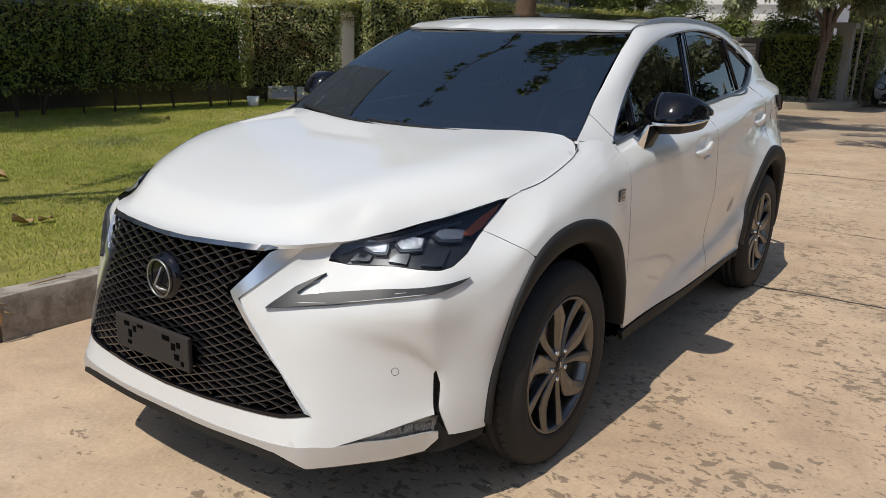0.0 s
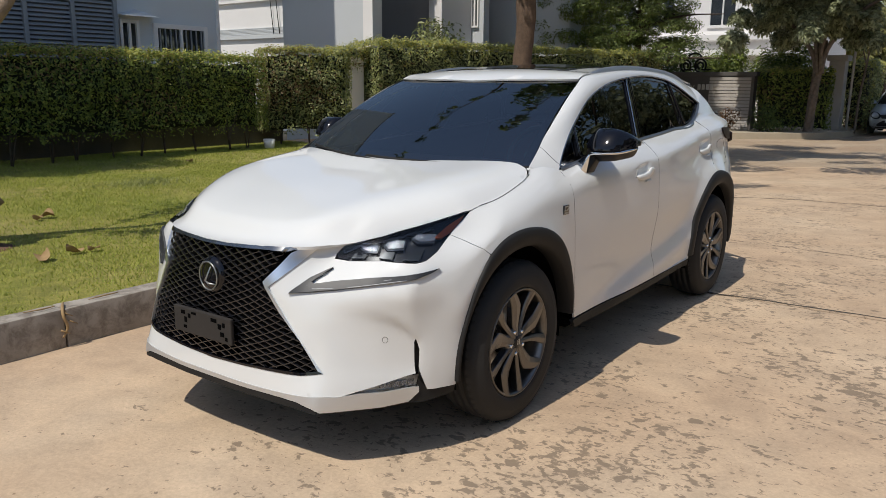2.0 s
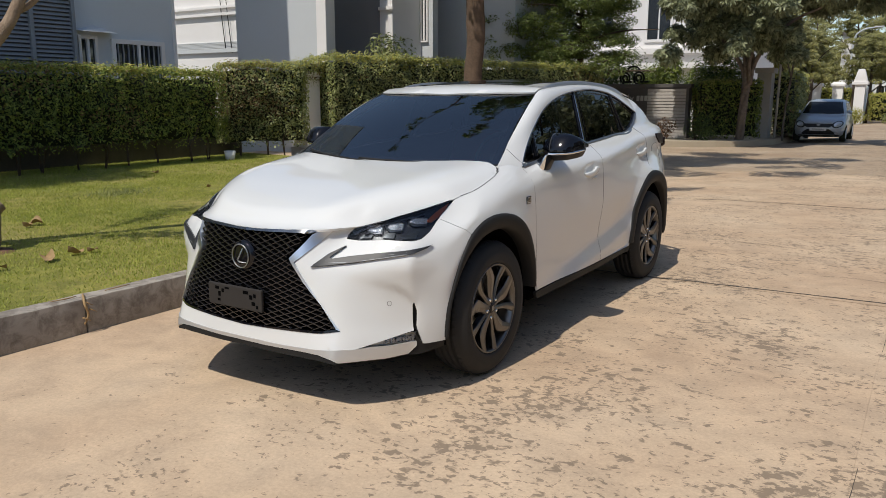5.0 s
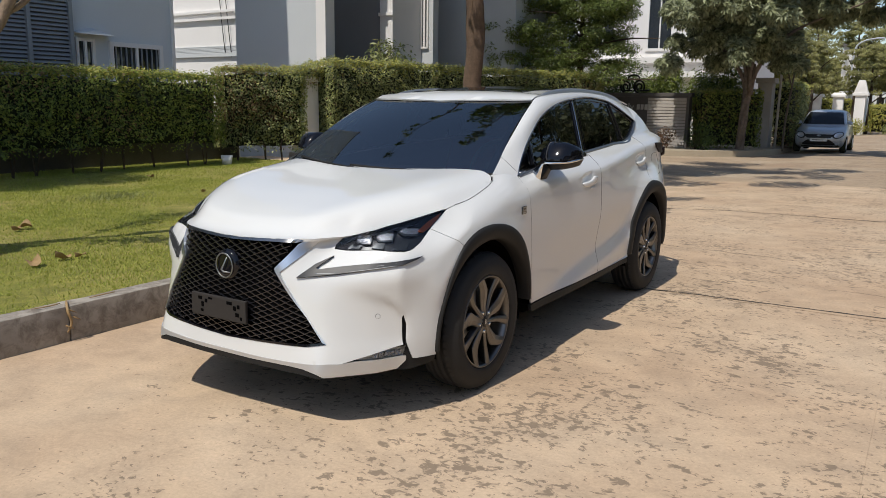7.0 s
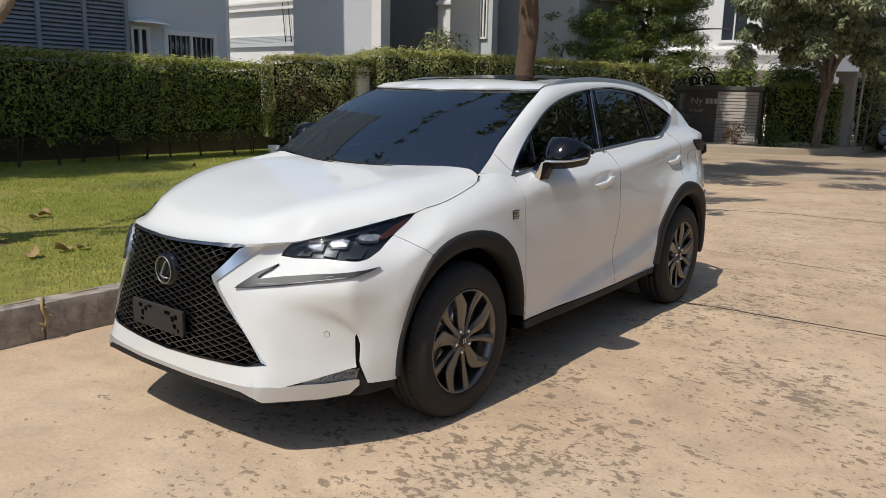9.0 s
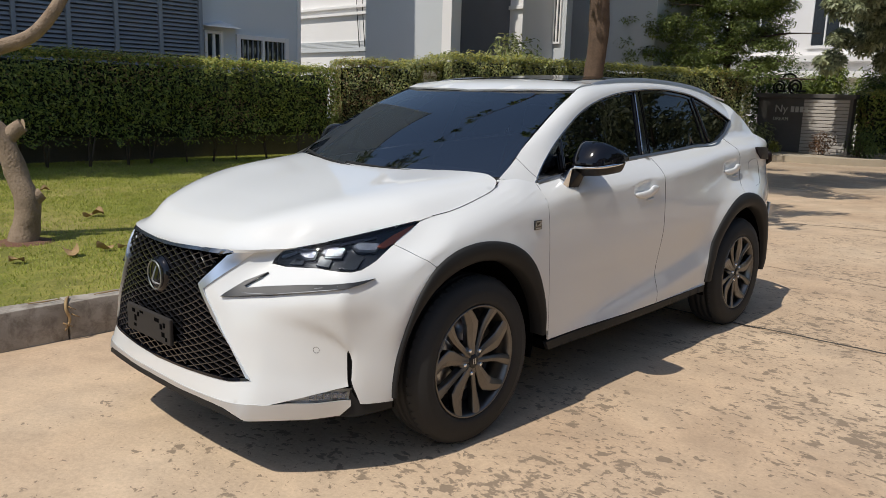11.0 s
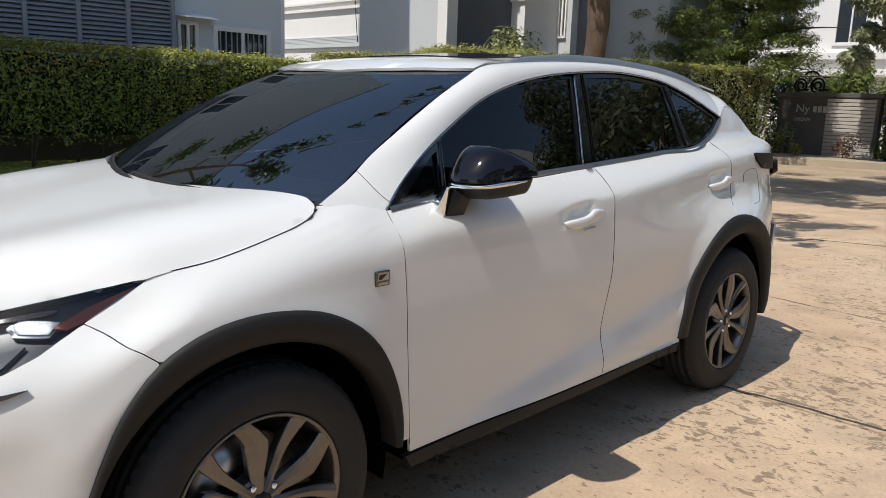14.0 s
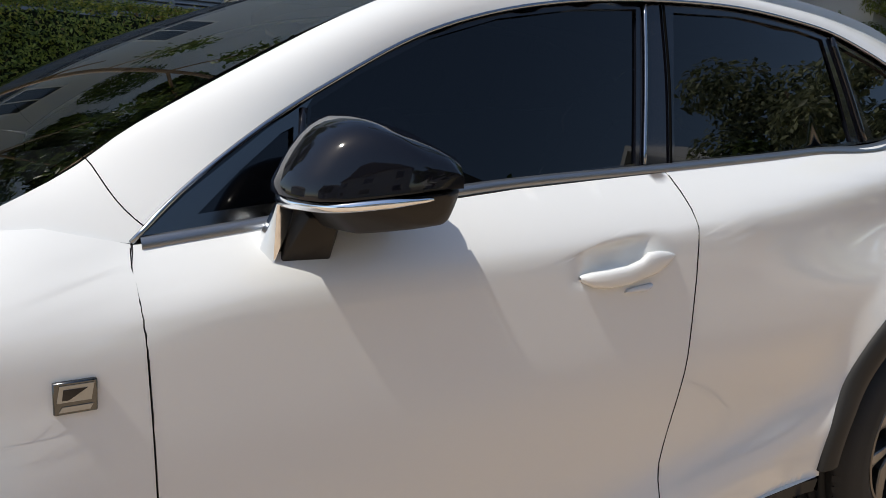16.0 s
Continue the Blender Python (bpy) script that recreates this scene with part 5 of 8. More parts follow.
part("body", ringed(LOWER), grey_paint, fc)
part("cabin", ringed(UPPER), grey_paint, fc)
part("windscreen", nose_patch(UPPER, quad_shape(.66, .95, .53, 1.35), .012), far_glass, fc, "dark windscreen")
part("grille", nose_patch(LOWER, quad_shape(.36, .50, .50, .62), .012), far_black, fc)
part("lower_grille", nose_patch(LOWER, quad_shape(.70, .19, .34, .44), .014), far_black, fc)
part("bumper_lip", nose_patch(LOWER, quad_shape(.52, .235, .50, .26), .024), grey_paint, fc)
part("number_plate", box_bm(fx - .26, fx + .26, fy - .03, fy + .03, .385, .495, .004), white_wall, fc)
part("plate_bar", box_bm(fx - .18, fx + .18, fy - .034, fy - .028, .428, .446), stone_dark, fc)
part("badge", nose_patch(LOWER, oval_shape(0, .585, .06, .03, 0), .022, 6, 4), far_lamp, fc)
for s in (1, -1):
    lamp = part("headlight", nose_patch(LOWER, oval_shape(s * .58, .60, .17, .11, s * .35), .014, 8, 8), far_black, fc, "dark rimmed headlight")
    part("lamp_lens", nose_patch(LOWER, oval_shape(s * .59, .605, .125, .085, s * .35), .026, 8, 8), far_lamp, lamp)
    part("fog_lamp", nose_patch(LOWER, oval_shape(s * .56, .30, .055, .05, 0), .026, 6, 6), far_lamp, fc)
    part("side_window", hull_simple([(fx + s * (np.interp(z, [q[0] for q in UPPER], [q[3] for q in UPPER]) + b), fy + y, z) for b in (-.03, .008) for y, z in ((1.32, .97), (3.0, .99), (2.9, 1.31), (1.74, 1.31), (1.5, 1.14))]), far_glass, fc)
    part("door_mirror", hull_simple([(fx + s * x, fy + y, z) for x, y, z in ((.70, 1.18, .95), (.90, 1.16, .93), (.91, 1.24, 1.06), (.74, 1.24, 1.07), (.82, 1.08, .99))], .02), grey_paint, fc)
    for y in (.62, 2.90):
        wl = part("tyre", lathe_bm([(0.0, s * .02), (.20, s * .01), (.27, s * .02), (.285, s * -.03), (.285, s * -.15), (.2, s * -.18)], 28, 'X', (fx + s * .80, fy + y, .285)), shade_tyre_mat, fc)
        part("wheel_cover", lathe_bm([(0.0, s * .028), (.17, s * .022), (.19, s * .008)], 24, 'X', (fx + s * .80, fy + y, .285)), pale_wall, wl)

fence = thing("fence", "white rendered garden fence with square posts", "fence", (-3.7, 50, 0))
for x in (-4.95, -3.73, -2.49):
    part("fence_post", box_bm(x - .29, x + .29, 49.7, 50.3, -.1, 2.18, .02), white_wall, fence)
    part("post_cap", hull_simple([(x + a, 50 + b, z) for a in (-.40, .40) for b in (-.40, .40) for z in (2.18, 2.34)] + [(x + a, 50 + b, 2.46) for a in (-.25, .25) for b in (-.25, .25)], .02), white_wall, fence)
for x in (-4.66, -3.44, -2.20):
    part("fence_panel", box_bm(x, x + .65, 49.92, 50.06, -.1, .60, .02), white_wall, fence)
gp = thing("gate_post", "white gate pier with a pointed cap beside the street", "gate post", (-1.2, 50, 0))
part("shaft", box_bm(-1.58, -1.02, 49.7, 50.4, -.1, 2.28, .02), white_wall, gp)
part("post_cap", box_bm(-1.74, -.86, 49.6, 50.5, 2.28, 2.46, .02), white_wall, gp)
part("pointed_cap", hull_simple([(x, y, z) for y in (49.7, 50.4) for x, z in ((-1.68, 2.46), (-.92, 2.46), (-1.46, 3.20), (-1.14, 3.20))], .01), white_wall, gp)
hedge([(-4.4, 50.9), (-1.9, 50.9)], .7, .05, 2.05, 260, .14, leaf_new, "clipped hedge behind the white fence", 51, False, .0)
hedge([(-.7, 50.6), (3.6, 52.0)], .9, .05, 1.75, 260, .14, leaf_new, "bright clipped hedge along the far pavement", 52, False, .0)
shrub((-1.3, 49.0, 0), .55, .95, 900, .12, leaf_new, "low plants at the foot of the white gate pier", 53)
shrub((.4, 49.4, 0), .5, .7, 700, .12, leaf_b, "low plants before the far hedge", 54)
lp = thing("street_lamp", "slim pale street lamp with a curved arm", "street lamp", (-2.25, 53, 0))
part("pole", tube_bm([(-2.25, 53, -.05), (-2.22, 53, 2.5), (-2.18, 53, 4.9), (-2.05, 53, 5.45), (-1.6, 53, 5.75), (-.95, 53, 5.85)], [.08, .07, .06, .05, .045, .04], 10, 30), pale_wall, lp)
part("lamp_head", hull_simple([(-1.05 + x, 53 + y, 5.82 + z) for x in (0, .5) for y in (-.1, .1) for z in (0, .09)], .02), pale_wall, lp)
hd = thing("house", "distant white house with columns and gable", "house", (2.5, 66, 0))
part("wall", box_bm(-3.9, -2.7, 64, 74, -.1, 6.2, .02), white_wall, hd)
# grey render here paints the white house's walls as lying in shade
part("corner", box_bm(-2.7, -1.9, 64.4, 74, -.1, 6.0, .02), grey_wall, hd)
part("shade_grey_wing", box_bm(-1.9, 9, 66, 74, -.1, 4.6, .02), grey_wall, hd)
part("roof", box_bm(-4.1, -1.7, 63.8, 74.2, 6.2, 6.4, .02), roof_mat, hd)
for x in (-1.4, .8, 3.0, 5.2):
    window(hd, 66.0, x, x + 1.1, 3.0, 4.2, 'y', 0, .12, False)
    window(hd, 66.0, x, x + 1.1, .9, 2.4, 'y', 0, .12, False)
for k, (x, y, h, rad) in enumerate(((-3.8, 47.5, 5.0, 1.45), (-1.0, 52.0, 4.9, 1.7), (.3, 55.5, 6.6, 2.1), (-5.6, 58, 6.6, 2.1), (-.9, 59.5, 5.4, 1.7), (-2.6, 60, 7.4, 1.6), (2.2, 58, 7.6, 2.4), (-4.2, 54, 4.4, 1.6), (-5.9, 65, 9.0, 2.4), (-2.8, 78, 11.0, 3.2), (-8.6, 68, 9.5, 2.6), (-4.9, 46, 5.2, 1.5), (-5.8, 44, 4.8, 1.5), (-8, 50, 6, 2.4), (4.4, 52, 5.4, 2.0), (8.5, 50, 5.2, 2.2), (13, 45, 5, 2), (17, 36, 5.6, 2.6))):
    blobs = []
    for _ in range(90):
        a, d, lv = rr.uniform(0, 6.28), rad * math.sqrt(rr.uniform(0, 1)), rr.uniform(0, 1)
        blobs.append(((x + d * math.cos(a) * (1.15 - .5 * lv), y + d * math.sin(a), h * (.54 + .56 * lv) - .16 * d), rad * rr.uniform(.13, .24)))
    tree((x, y, -.1), [((x, y, -.2), .12), ((x + .1, y, h * .4), .09), ((x, y, h * .95), .04)], [[((x, y, h * (.35 + .1 * q)), .05), ((x + rad * .5 * math.cos(q * 1.9), y, h * (.5 + .1 * q)), .03), ((x + rad * math.cos(q * 1.9), y + rad * math.sin(q * 1.9), h * (.58 + .1 * q)), .012)] for q in range(4)],
         blobs, .15, 12000, leaf_far, bark_dark, "feathery olive green tree in the far street", 60 + k, .36, False, .55, (0, -.9, .3))
r = np.random.default_rng(77)
P = np.stack([r.uniform(-60, 70, 30000), r.uniform(85, 100, 30000), r.uniform(0, 1, 30000) ** 1.1 * 10.5], 1)
P[:, 2] *= 0.75 + 0.35 * np.sin(P[:, 0] * .21) * np.sin(P[:, 0] * .083 + 1)
wood = leaf_cloud("woods", P, r.normal(0, 1, (30000, 3)) + np.array([0, -.6, .5]), .62 * r.uniform(.6, 1.3, 30000), r, .6)
tagged(part("woods", wood, leaf_far, None), "distant line of olive green trees", "woods", kind="stuff")

# ---- across the road: houses and trees behind the camera, seen in the glass ----
for k, (x, y0, y1) in enumerate(((13.5, -9.0, 1.5), (13.5, 5.0, 15.0), (13.5, -24.0, -13.0))):
    ho = thing("house", "white gabled house across the road with dark windows", "house", (x + 4, (y0 + y1) / 2, 0))
    hh = 6.0
    part("wall", box_bm(x, x + 9, y0, y1, -.2, hh, .02), white_wall if k % 2 else pale_wall, ho)
    ym = (y0 + y1) / 2
    part("roof", hull_simple([(x - .6, y0 - .5, hh), (x - .6, y1 + .5, hh), (x + 9.6, y0 - .5, hh), (x + 9.6, y1 + .5, hh), (x - .6, ym, hh + 2.8), (x + 9.6, ym, hh + 2.8)]), roof_mat, ho)
    for z0 in (.9, 3.9):
        for w in range(3):
            a = y0 + 1.2 + w * (y1 - y0 - 3.4) / 2
            wn = part("window", box_bm(x - .02, x + .02, a, a + 1.1, z0, z0 + 1.4), pane_mat, ho)
            for a0, a1, c0, c1 in ((a - .1, a, z0 - .1, z0 + 1.5), (a + 1.1, a + 1.2, z0 - .1, z0 + 1.5), (a, a + 1.1, z0 + 1.4, z0 + 1.5), (a, a + 1.1, z0 - .1, z0)):
                part("window_frame", box_bm(x - .08, x + .02, a0, a1, c0, c1), white_wall, wn)
for k, (x, y, h, rad) in enumerate(((9.8, 3.4, 4.6, 1.5), (10.5, 9.0, 5.2, 1.9), (9.4, 20.6, 10.0, 2.9), (8.9, 24.6, 7.4, 2.2), (11.4, 18.4, 6.6, 2.0), (7.6, 26.8, 6.6, 2.0), (9.8, -11, 4.8, 1.7))):
    blobs = [((x + rr.uniform(-1, 1) * rad, y + rr.uniform(-1, 1) * rad, h * rr.uniform(.40, 1.05)), rad * rr.uniform(.32, .5)) for _ in range(16)]
    tree((x, y, -.1), [((x, y, -.2), .14), ((x + .1, y, h * .5), .10), ((x, y, h * .9), .05)], [[((x, y, h * .4), .06), ((x + rad * .6, y, h * .75), .03)], [((x, y, h * .45), .06), ((x - rad * .6, y, h * .8), .03)]], blobs, .24, 9000, leaf_p if y > 20 else leaf_t, bark_dark, "leafy street tree across the road", 80 + k, .5, False)
gh = thing("house", "tall white gabled house with a balcony wing across the road", "house", (16.0, 24, 0))
part("wall", box_bm(13.9, 17.7, 22.0, 24.4, -.2, 9.5, .02), pale_wall, gh)
part("gable", hull_simple([(x, y, z) for y in (22.0, 24.4) for x, z in ((13.9, 9.5), (17.7, 9.5), (15.8, 11.2))]), pale_wall, gh)
for sx in (1, -1):
    part("roof_slope", hull_simple([(15.8 + sx * x, y, z + dz) for y in (21.5, 24.8) for dz in (.0, .22) for x, z in ((0, 11.22), (2.3, 9.16))]), white_wall, gh, "white roof edge")
for z0 in (1.0, 4.0, 7.0):
    for x0 in (14.3, 16.1):
        window(gh, 22.0, x0, x0 + 1.2, z0, z0 + 1.6, 'y', 0, .14, False)
part("wing", box_bm(17.7, 27.0, 23.0, 25.0, -.2, 8.2, .02), pale_wall, gh)
for k in range(9):
    part("balcony_post", box_bm(18.6 + k, 18.8 + k, 22.7, 22.9, 8.2, 9.1, .02), white_wall, gh)
for z0 in (8.2, 9.1):
    part("balcony_rail", box_bm(18.4, 27.0, 22.65, 22.95, z0, z0 + .14, .02), white_wall, gh)
for x0 in (19.4, 22.0, 24.6):
    window(gh, 23.0, x0, x0 + 1.2, 5.6, 7.4, 'y', 0, .14, False)
hf = thing("house", "pale house behind the lawn, beyond the hedge end", "house", (-6, -24, 0))
part("wall", box_bm(-14, -1, -34, -24, -.2, 6.5, .02), white_wall, hf)
part("roof", hull_simple([(-14.6, -34.6, 6.5), (-.4, -34.6, 6.5), (-14.6, -23.4, 6.5), (-.4, -23.4, 6.5), (-12, -29, 9), (-3, -29, 9)]), roof_mat, hf)


# ---- the white car: its parts ----
def inside(p, poly):
    x, y = p
    c = False
    for (x0, y0), (x1, y1) in zip(poly, poly[1:] + poly[:1]):
        if (y0 > y) != (y1 > y) and x < (x1 - x0) * (y - y0) / (y1 - y0) + x0:
            c = not c
    return c


def dense(poly, step):
    out = []
    for (x0, y0), (x1, y1) in zip(poly, poly[1:] + poly[:1]):
        k = max(1, int(math.hypot(x1 - x0, y1 - y0) / step))
        out += [(x0 + (x1 - x0) * i / k, y0 + (y1 - y0) * i / k) for i in range(k)]
    return out


def cut(name, poly, fn, step=0.03, off=0.0, thick=0.010, holes=(), flip=False, mirror=False, fine=()):
    """A sheet cut to an outline out of a surface fn(a, b), with edges turned in by its thickness."""
    from mathutils.geometry import delaunay_2d_cdt
    loops = [dense(list(poly), step)] + [dense(list(h), step) for h in holes]
    pts, edges = [], []
    for lp in loops:
        k = len(pts)
        pts += lp
        edges += [(k + i, k + (i + 1) % len(lp)) for i in range(len(lp))]
    edge_pts = np.array(pts)
    a0, b0 = edge_pts.min(0)
    a1, b1 = edge_pts.max(0)
    for i in range(int((a1 - a0) / step) + 1):
        for j in range(int((b1 - b0) / step) + 1):
            q = (a0 + (i + 0.5 + 0.5 * (j % 2)) * step, b0 + (j + 0.5) * step)
            if inside(q, loops[0]) and not any(inside(q, h) for h in loops[1:]) and np.min(np.abs(edge_pts - q).sum(1)) > 0.55 * step:
                if not any(abs(q[0] - f[0]) < f[2] and abs(q[1] - f[1]) < f[3] for f in fine):
                    pts.append(q)
    for fa, fb, ra, rb in fine:
        st = step / 3
        for i in range(int(2 * ra / st)):
            for j in range(int(2 * rb / st)):
                pts.append((fa - ra + (i + 0.25 + 0.5 * (j % 2)) * st, fb - rb + (j + 0.5) * st))
    vs, _, fs, _, _, _ = delaunay_2d_cdt([Vector(p) for p in pts], edges, [], 0, 1e-6)
    fs = [f for f in fs if inside(((vs[f[0]][0] + vs[f[1]][0] + vs[f[2]][0]) / 3, (vs[f[0]][1] + vs[f[1]][1] + vs[f[2]][1]) / 3), loops[0])
          and not any(inside(((vs[f[0]][0] + vs[f[1]][0] + vs[f[2]][0]) / 3, (vs[f[0]][1] + vs[f[1]][1] + vs[f[2]][1]) / 3), h) for h in loops[1:])]
    h = 0.004
    P, N = [], []
    sign = -1 if flip else 1
    for v in vs:
        p = Vector(fn(v[0], v[1]))
        n = ((Vector(fn(v[0] + h, v[1])) - Vector(fn(v[0] - h, v[1]))).cross(Vector(fn(v[0], v[1] + h)) - Vector(fn(v[0], v[1] - h)))) * sign
        n = n.normalized()
        P.append(p + n * off)
        N.append(n)
    if flip:
        fs = [f[::-1] for f in fs]
    bm = bmesh.new()
    bv = [bm.verts.new(p) for p in P]
    for f in fs:
        bm.faces.new([bv[i] for i in f]).smooth = True
    if thick:
        rim = [e for e in bm.edges if len(e.link_faces) == 1]
        index = {v: i for i, v in enumerate(bv)}
        low = {}
        for e in rim:
            f = e.link_faces[0]
            vv = list(f.verts)
            a, b = e.verts
            if (vv.index(a) + 1) % 3 != vv.index(b):
                a, b = b, a
            for v in (a, b):
                if v not in low:
                    low[v] = bm.verts.new(v.co - N[index[v]] * thick)
            bm.faces.new((b, a, low[a], low[b])).smooth = True
            e.smooth = False
    loose = [v for v in bm.verts if not v.link_faces]
    bmesh.ops.delete(bm, geom=loose, context='VERTS')
    if mirror:
        bmesh.ops.transform(bm, matrix=Matrix.Diagonal((-1, 1, 1, 1)), verts=bm.verts)
        bmesh.ops.reverse_faces(bm, faces=bm.faces)
    return bm


def skins(points, step=0.02):
    """Skin places of a run of points, with the stretches between them followed in space."""
    out = []
    for p, q in zip(points, points[1:]):
        k = max(1, int(math.dist(p, q) / step))
        out += [on_skin([a + (b - a) * i / k for a, b in zip(p, q)]) for i in range(k)]
    return out + [on_skin(points[-1])]


def sides(points):
    return skins([(side_x(y, z), y, z) for y, z in points])


def arc(hub, r, a0, a1, n=14):
    """Points of a circle round a hub, in (y, z), angles in degrees from +y upwards."""
    out = []
    for i in range(n + 1):
        a = a0 + (a1 - a0) * i / n
        q = r(a) if callable(r) else r
        out.append((hub + q * math.cos(radians(a)), HUB_Z + q * math.sin(radians(a))))
    return out


# outer radius of the arch trims, by the angle round the hub
FRONT_ARCH = line((-12, 5, 12, 30, 50, 67, 84, 95, 110, 123, 135, 148, 160, 190), (.444, .457, .467, .487, .510, .517, .513, .514, .516, .511, .490, .464, .453, .450))
REAR_ARCH = line((-12, 20, 71, 90, 116, 136, 151, 171, 185), (.522, .525, .528, .538, .552, .553, .545, .539, .536))


def side_uz(y, z):
    return on_skin((side_x(y, z), y, z))


def both(name, poly, mat, parent, label="", **kw):
    for m in (False, True):
        part(name, cut(name, poly, skin, mirror=m, **kw), mat, parent, label)


paint = plain("white_paint", (0.655, 0.66, 0.647), 0.45, 0.0, 1.0)
paint.node_tree.nodes["Principled BSDF"].inputs["Specular IOR Level"].default_value = 0.12
black_plastic = surface("black_plastic", (0.010, 0.0098, 0.0095), (0.019, 0.0185, 0.018), 3.0, 0.62, fine=220, bump=0.25, dist=0.0006)
gloss_black = plain("gloss_black", (0.004, 0.004, 0.006), 0.07, 0.0, 0.35)
gloss_black.node_tree.nodes["Principled BSDF"].inputs["Specular IOR Level"].default_value = 0.30
mirror_black = plain("mirror_underside", (0.009, 0.0075, 0.0065), 0.42)
mirror_black.node_tree.nodes["Principled BSDF"].inputs["Specular IOR Level"].default_value = 0.30
chrome = plain("chrome", (0.80, 0.82, 0.84), 0.13, 1.0)
silver = plain("satin_silver", (0.55, 0.56, 0.57), 0.28, 1.0)
rail_silver = plain("rail_silver", (0.42, 0.42, 0.42), 0.42, 0.85)
lip_silver = plain("silver_bumper_paint", (0.54, 0.535, 0.525), 0.36, 0.5, 0.3)
dull_silver = plain("dull_silver", (0.34, 0.35, 0.35), 0.35, 0.9)
black_plastic.node_tree.nodes["Principled BSDF"].inputs["Specular IOR Level"].default_value = 0.25
rubber = surface("tyre_rubber", (0.008, 0.008, 0.008), (0.019, 0.018, 0.017), 6.0, 0.75, fine=90, bump=0.3, dist=0.0015)
# dead matt black: painted shade in gaps, wells and recesses, plus the windscreen print
shade_and_print_black = plain("shade_and_print_black", (0.004, 0.004, 0.004), 0.9)
shade_and_print_black.node_tree.nodes["Principled BSDF"].inputs["Specular IOR Level"].default_value = 0.0
lattice_black = plain("grille_black", (0.013, 0.013, 0.015), 0.24, 0.0, 0.5)
frame_chrome = plain("satin_chrome", (0.74, 0.79, 0.86), 0.34, 1.0)
side_glass = glass_mat("tinted_side_glass", (0.02, 0.022, 0.03), 0.0, 1.5)
front_glass = glass_mat("tinted_windscreen", (0.31, 0.33, 0.38), 0.0, 2.9)
rim_metal = surface("rim_metal", (0.125, 0.118, 0.11), (0.19, 0.18, 0.168), 8, 0.30, 0.9, fine=120, bump=0.05, dist=0.0005)
rim_dark = plain("rim_dark_paint", (0.015, 0.015, 0.017), 0.35, 0.3)

lens_clear = glass_mat("clear_lens", (0.93, 0.95, 0.97))
crystal = surface("faceted_reflector", (0.10, 0.11, 0.13), (0.70, 0.73, 0.78), 120, 0.16, 0.85, fine=140, bump=0.9, dist=0.004)
amber = plain("amber_reflector", (0.50, 0.10, 0.025), 0.40, 0.0, 0.0)
red_lens = plain("smoked_red_lens", (0.012, 0.007, 0.008), 0.5)
red_lens.node_tree.nodes["Principled BSDF"].inputs["Specular IOR Level"].default_value = 0.15
lamp_bright = plain("lamp_reflector", (0.10, 0.11, 0.125), 0.28, 0.8, 0.2)
lamp_fin_mat = plain("lamp_fin_grey", (0.045, 0.05, 0.056), 0.35, 0.6)
lamp_dark = plain("lamp_housing", (0.018, 0.020, 0.025), 0.35, 0.2)
strip_grey = plain("running_light_lens", (0.020, 0.021, 0.023), 0.5, 0.0, 0.15)
strip_light = plain("running_light_guide", (0.20, 0.21, 0.22), 0.4, 0.3, 0.3)
fog_silver = surface("fog_reflector_silver", (0.30, 0.30, 0.29), (0.62, 0.61, 0.58), 40, 0.3, 0.5, fine=120, bump=0.5, dist=0.003)
plate_plastic = surface("plate_bracket_plastic", (0.017, 0.014, 0.012), (0.028, 0.024, 0.021), 9.0, 0.7, fine=160, bump=0.2, dist=0.0006)
dark_chrome = plain("dark_chrome", (0.12, 0.122, 0.12), 0.18, 1.0)
smoked_chrome = plain("smoked_chrome", (0.26, 0.265, 0.27), 0.26, 1.0)
trim_metal = plain("window_trim", (0.30, 0.32, 0.35), 0.18, 1.0)
belt_metal = plain("belt_trim", (0.26, 0.27, 0.285), 0.34, 0.9)
seat_mat = surface("dark_seat_leather", (0.03, 0.03, 0.03), (0.05, 0.045, 0.045), 6, 0.5)
seat_red = surface("red_seat_leather", (0.20, 0.02, 0.015), (0.26, 0.03, 0.02), 6, 0.5)

car = thing("car", "white crossover car with black arches parked on the concrete road", "car", (0, 1.3, 0))
mirrored = Matrix.Diagonal((-1, 1, 1, 1))


def pair(name, bm, mat, parent, label=""):
    """The part as given, at +x, and its mirror image at -x."""
    other = bm.copy()
    bmesh.ops.transform(other, matrix=mirrored, verts=other.verts)
    bmesh.ops.reverse_faces(other, faces=other.faces)
    return part(name, bm, mat, parent, label), part(name, other, mat, parent, label)


def hull(points, bevel=0.0, seg=3, mat4=None):
    bm = bmesh.new()
    vs = [bm.verts.new(p) for p in points]
    r = bmesh.ops.convex_hull(bm, input=vs)
    bmesh.ops.delete(bm, geom=[v for v in bm.verts if not v.link_faces], context='VERTS')
    bmesh.ops.dissolve_limit(bm, angle_limit=radians(3), verts=bm.verts, edges=bm.edges)
    if bevel:
        bmesh.ops.bevel(bm, geom=list(bm.edges), offset=bevel, segments=seg, affect='EDGES', profile=0.5, clamp_overlap=True)
    bmesh.ops.recalc_face_normals(bm, faces=bm.faces)
    return smoothed(bm, 40)


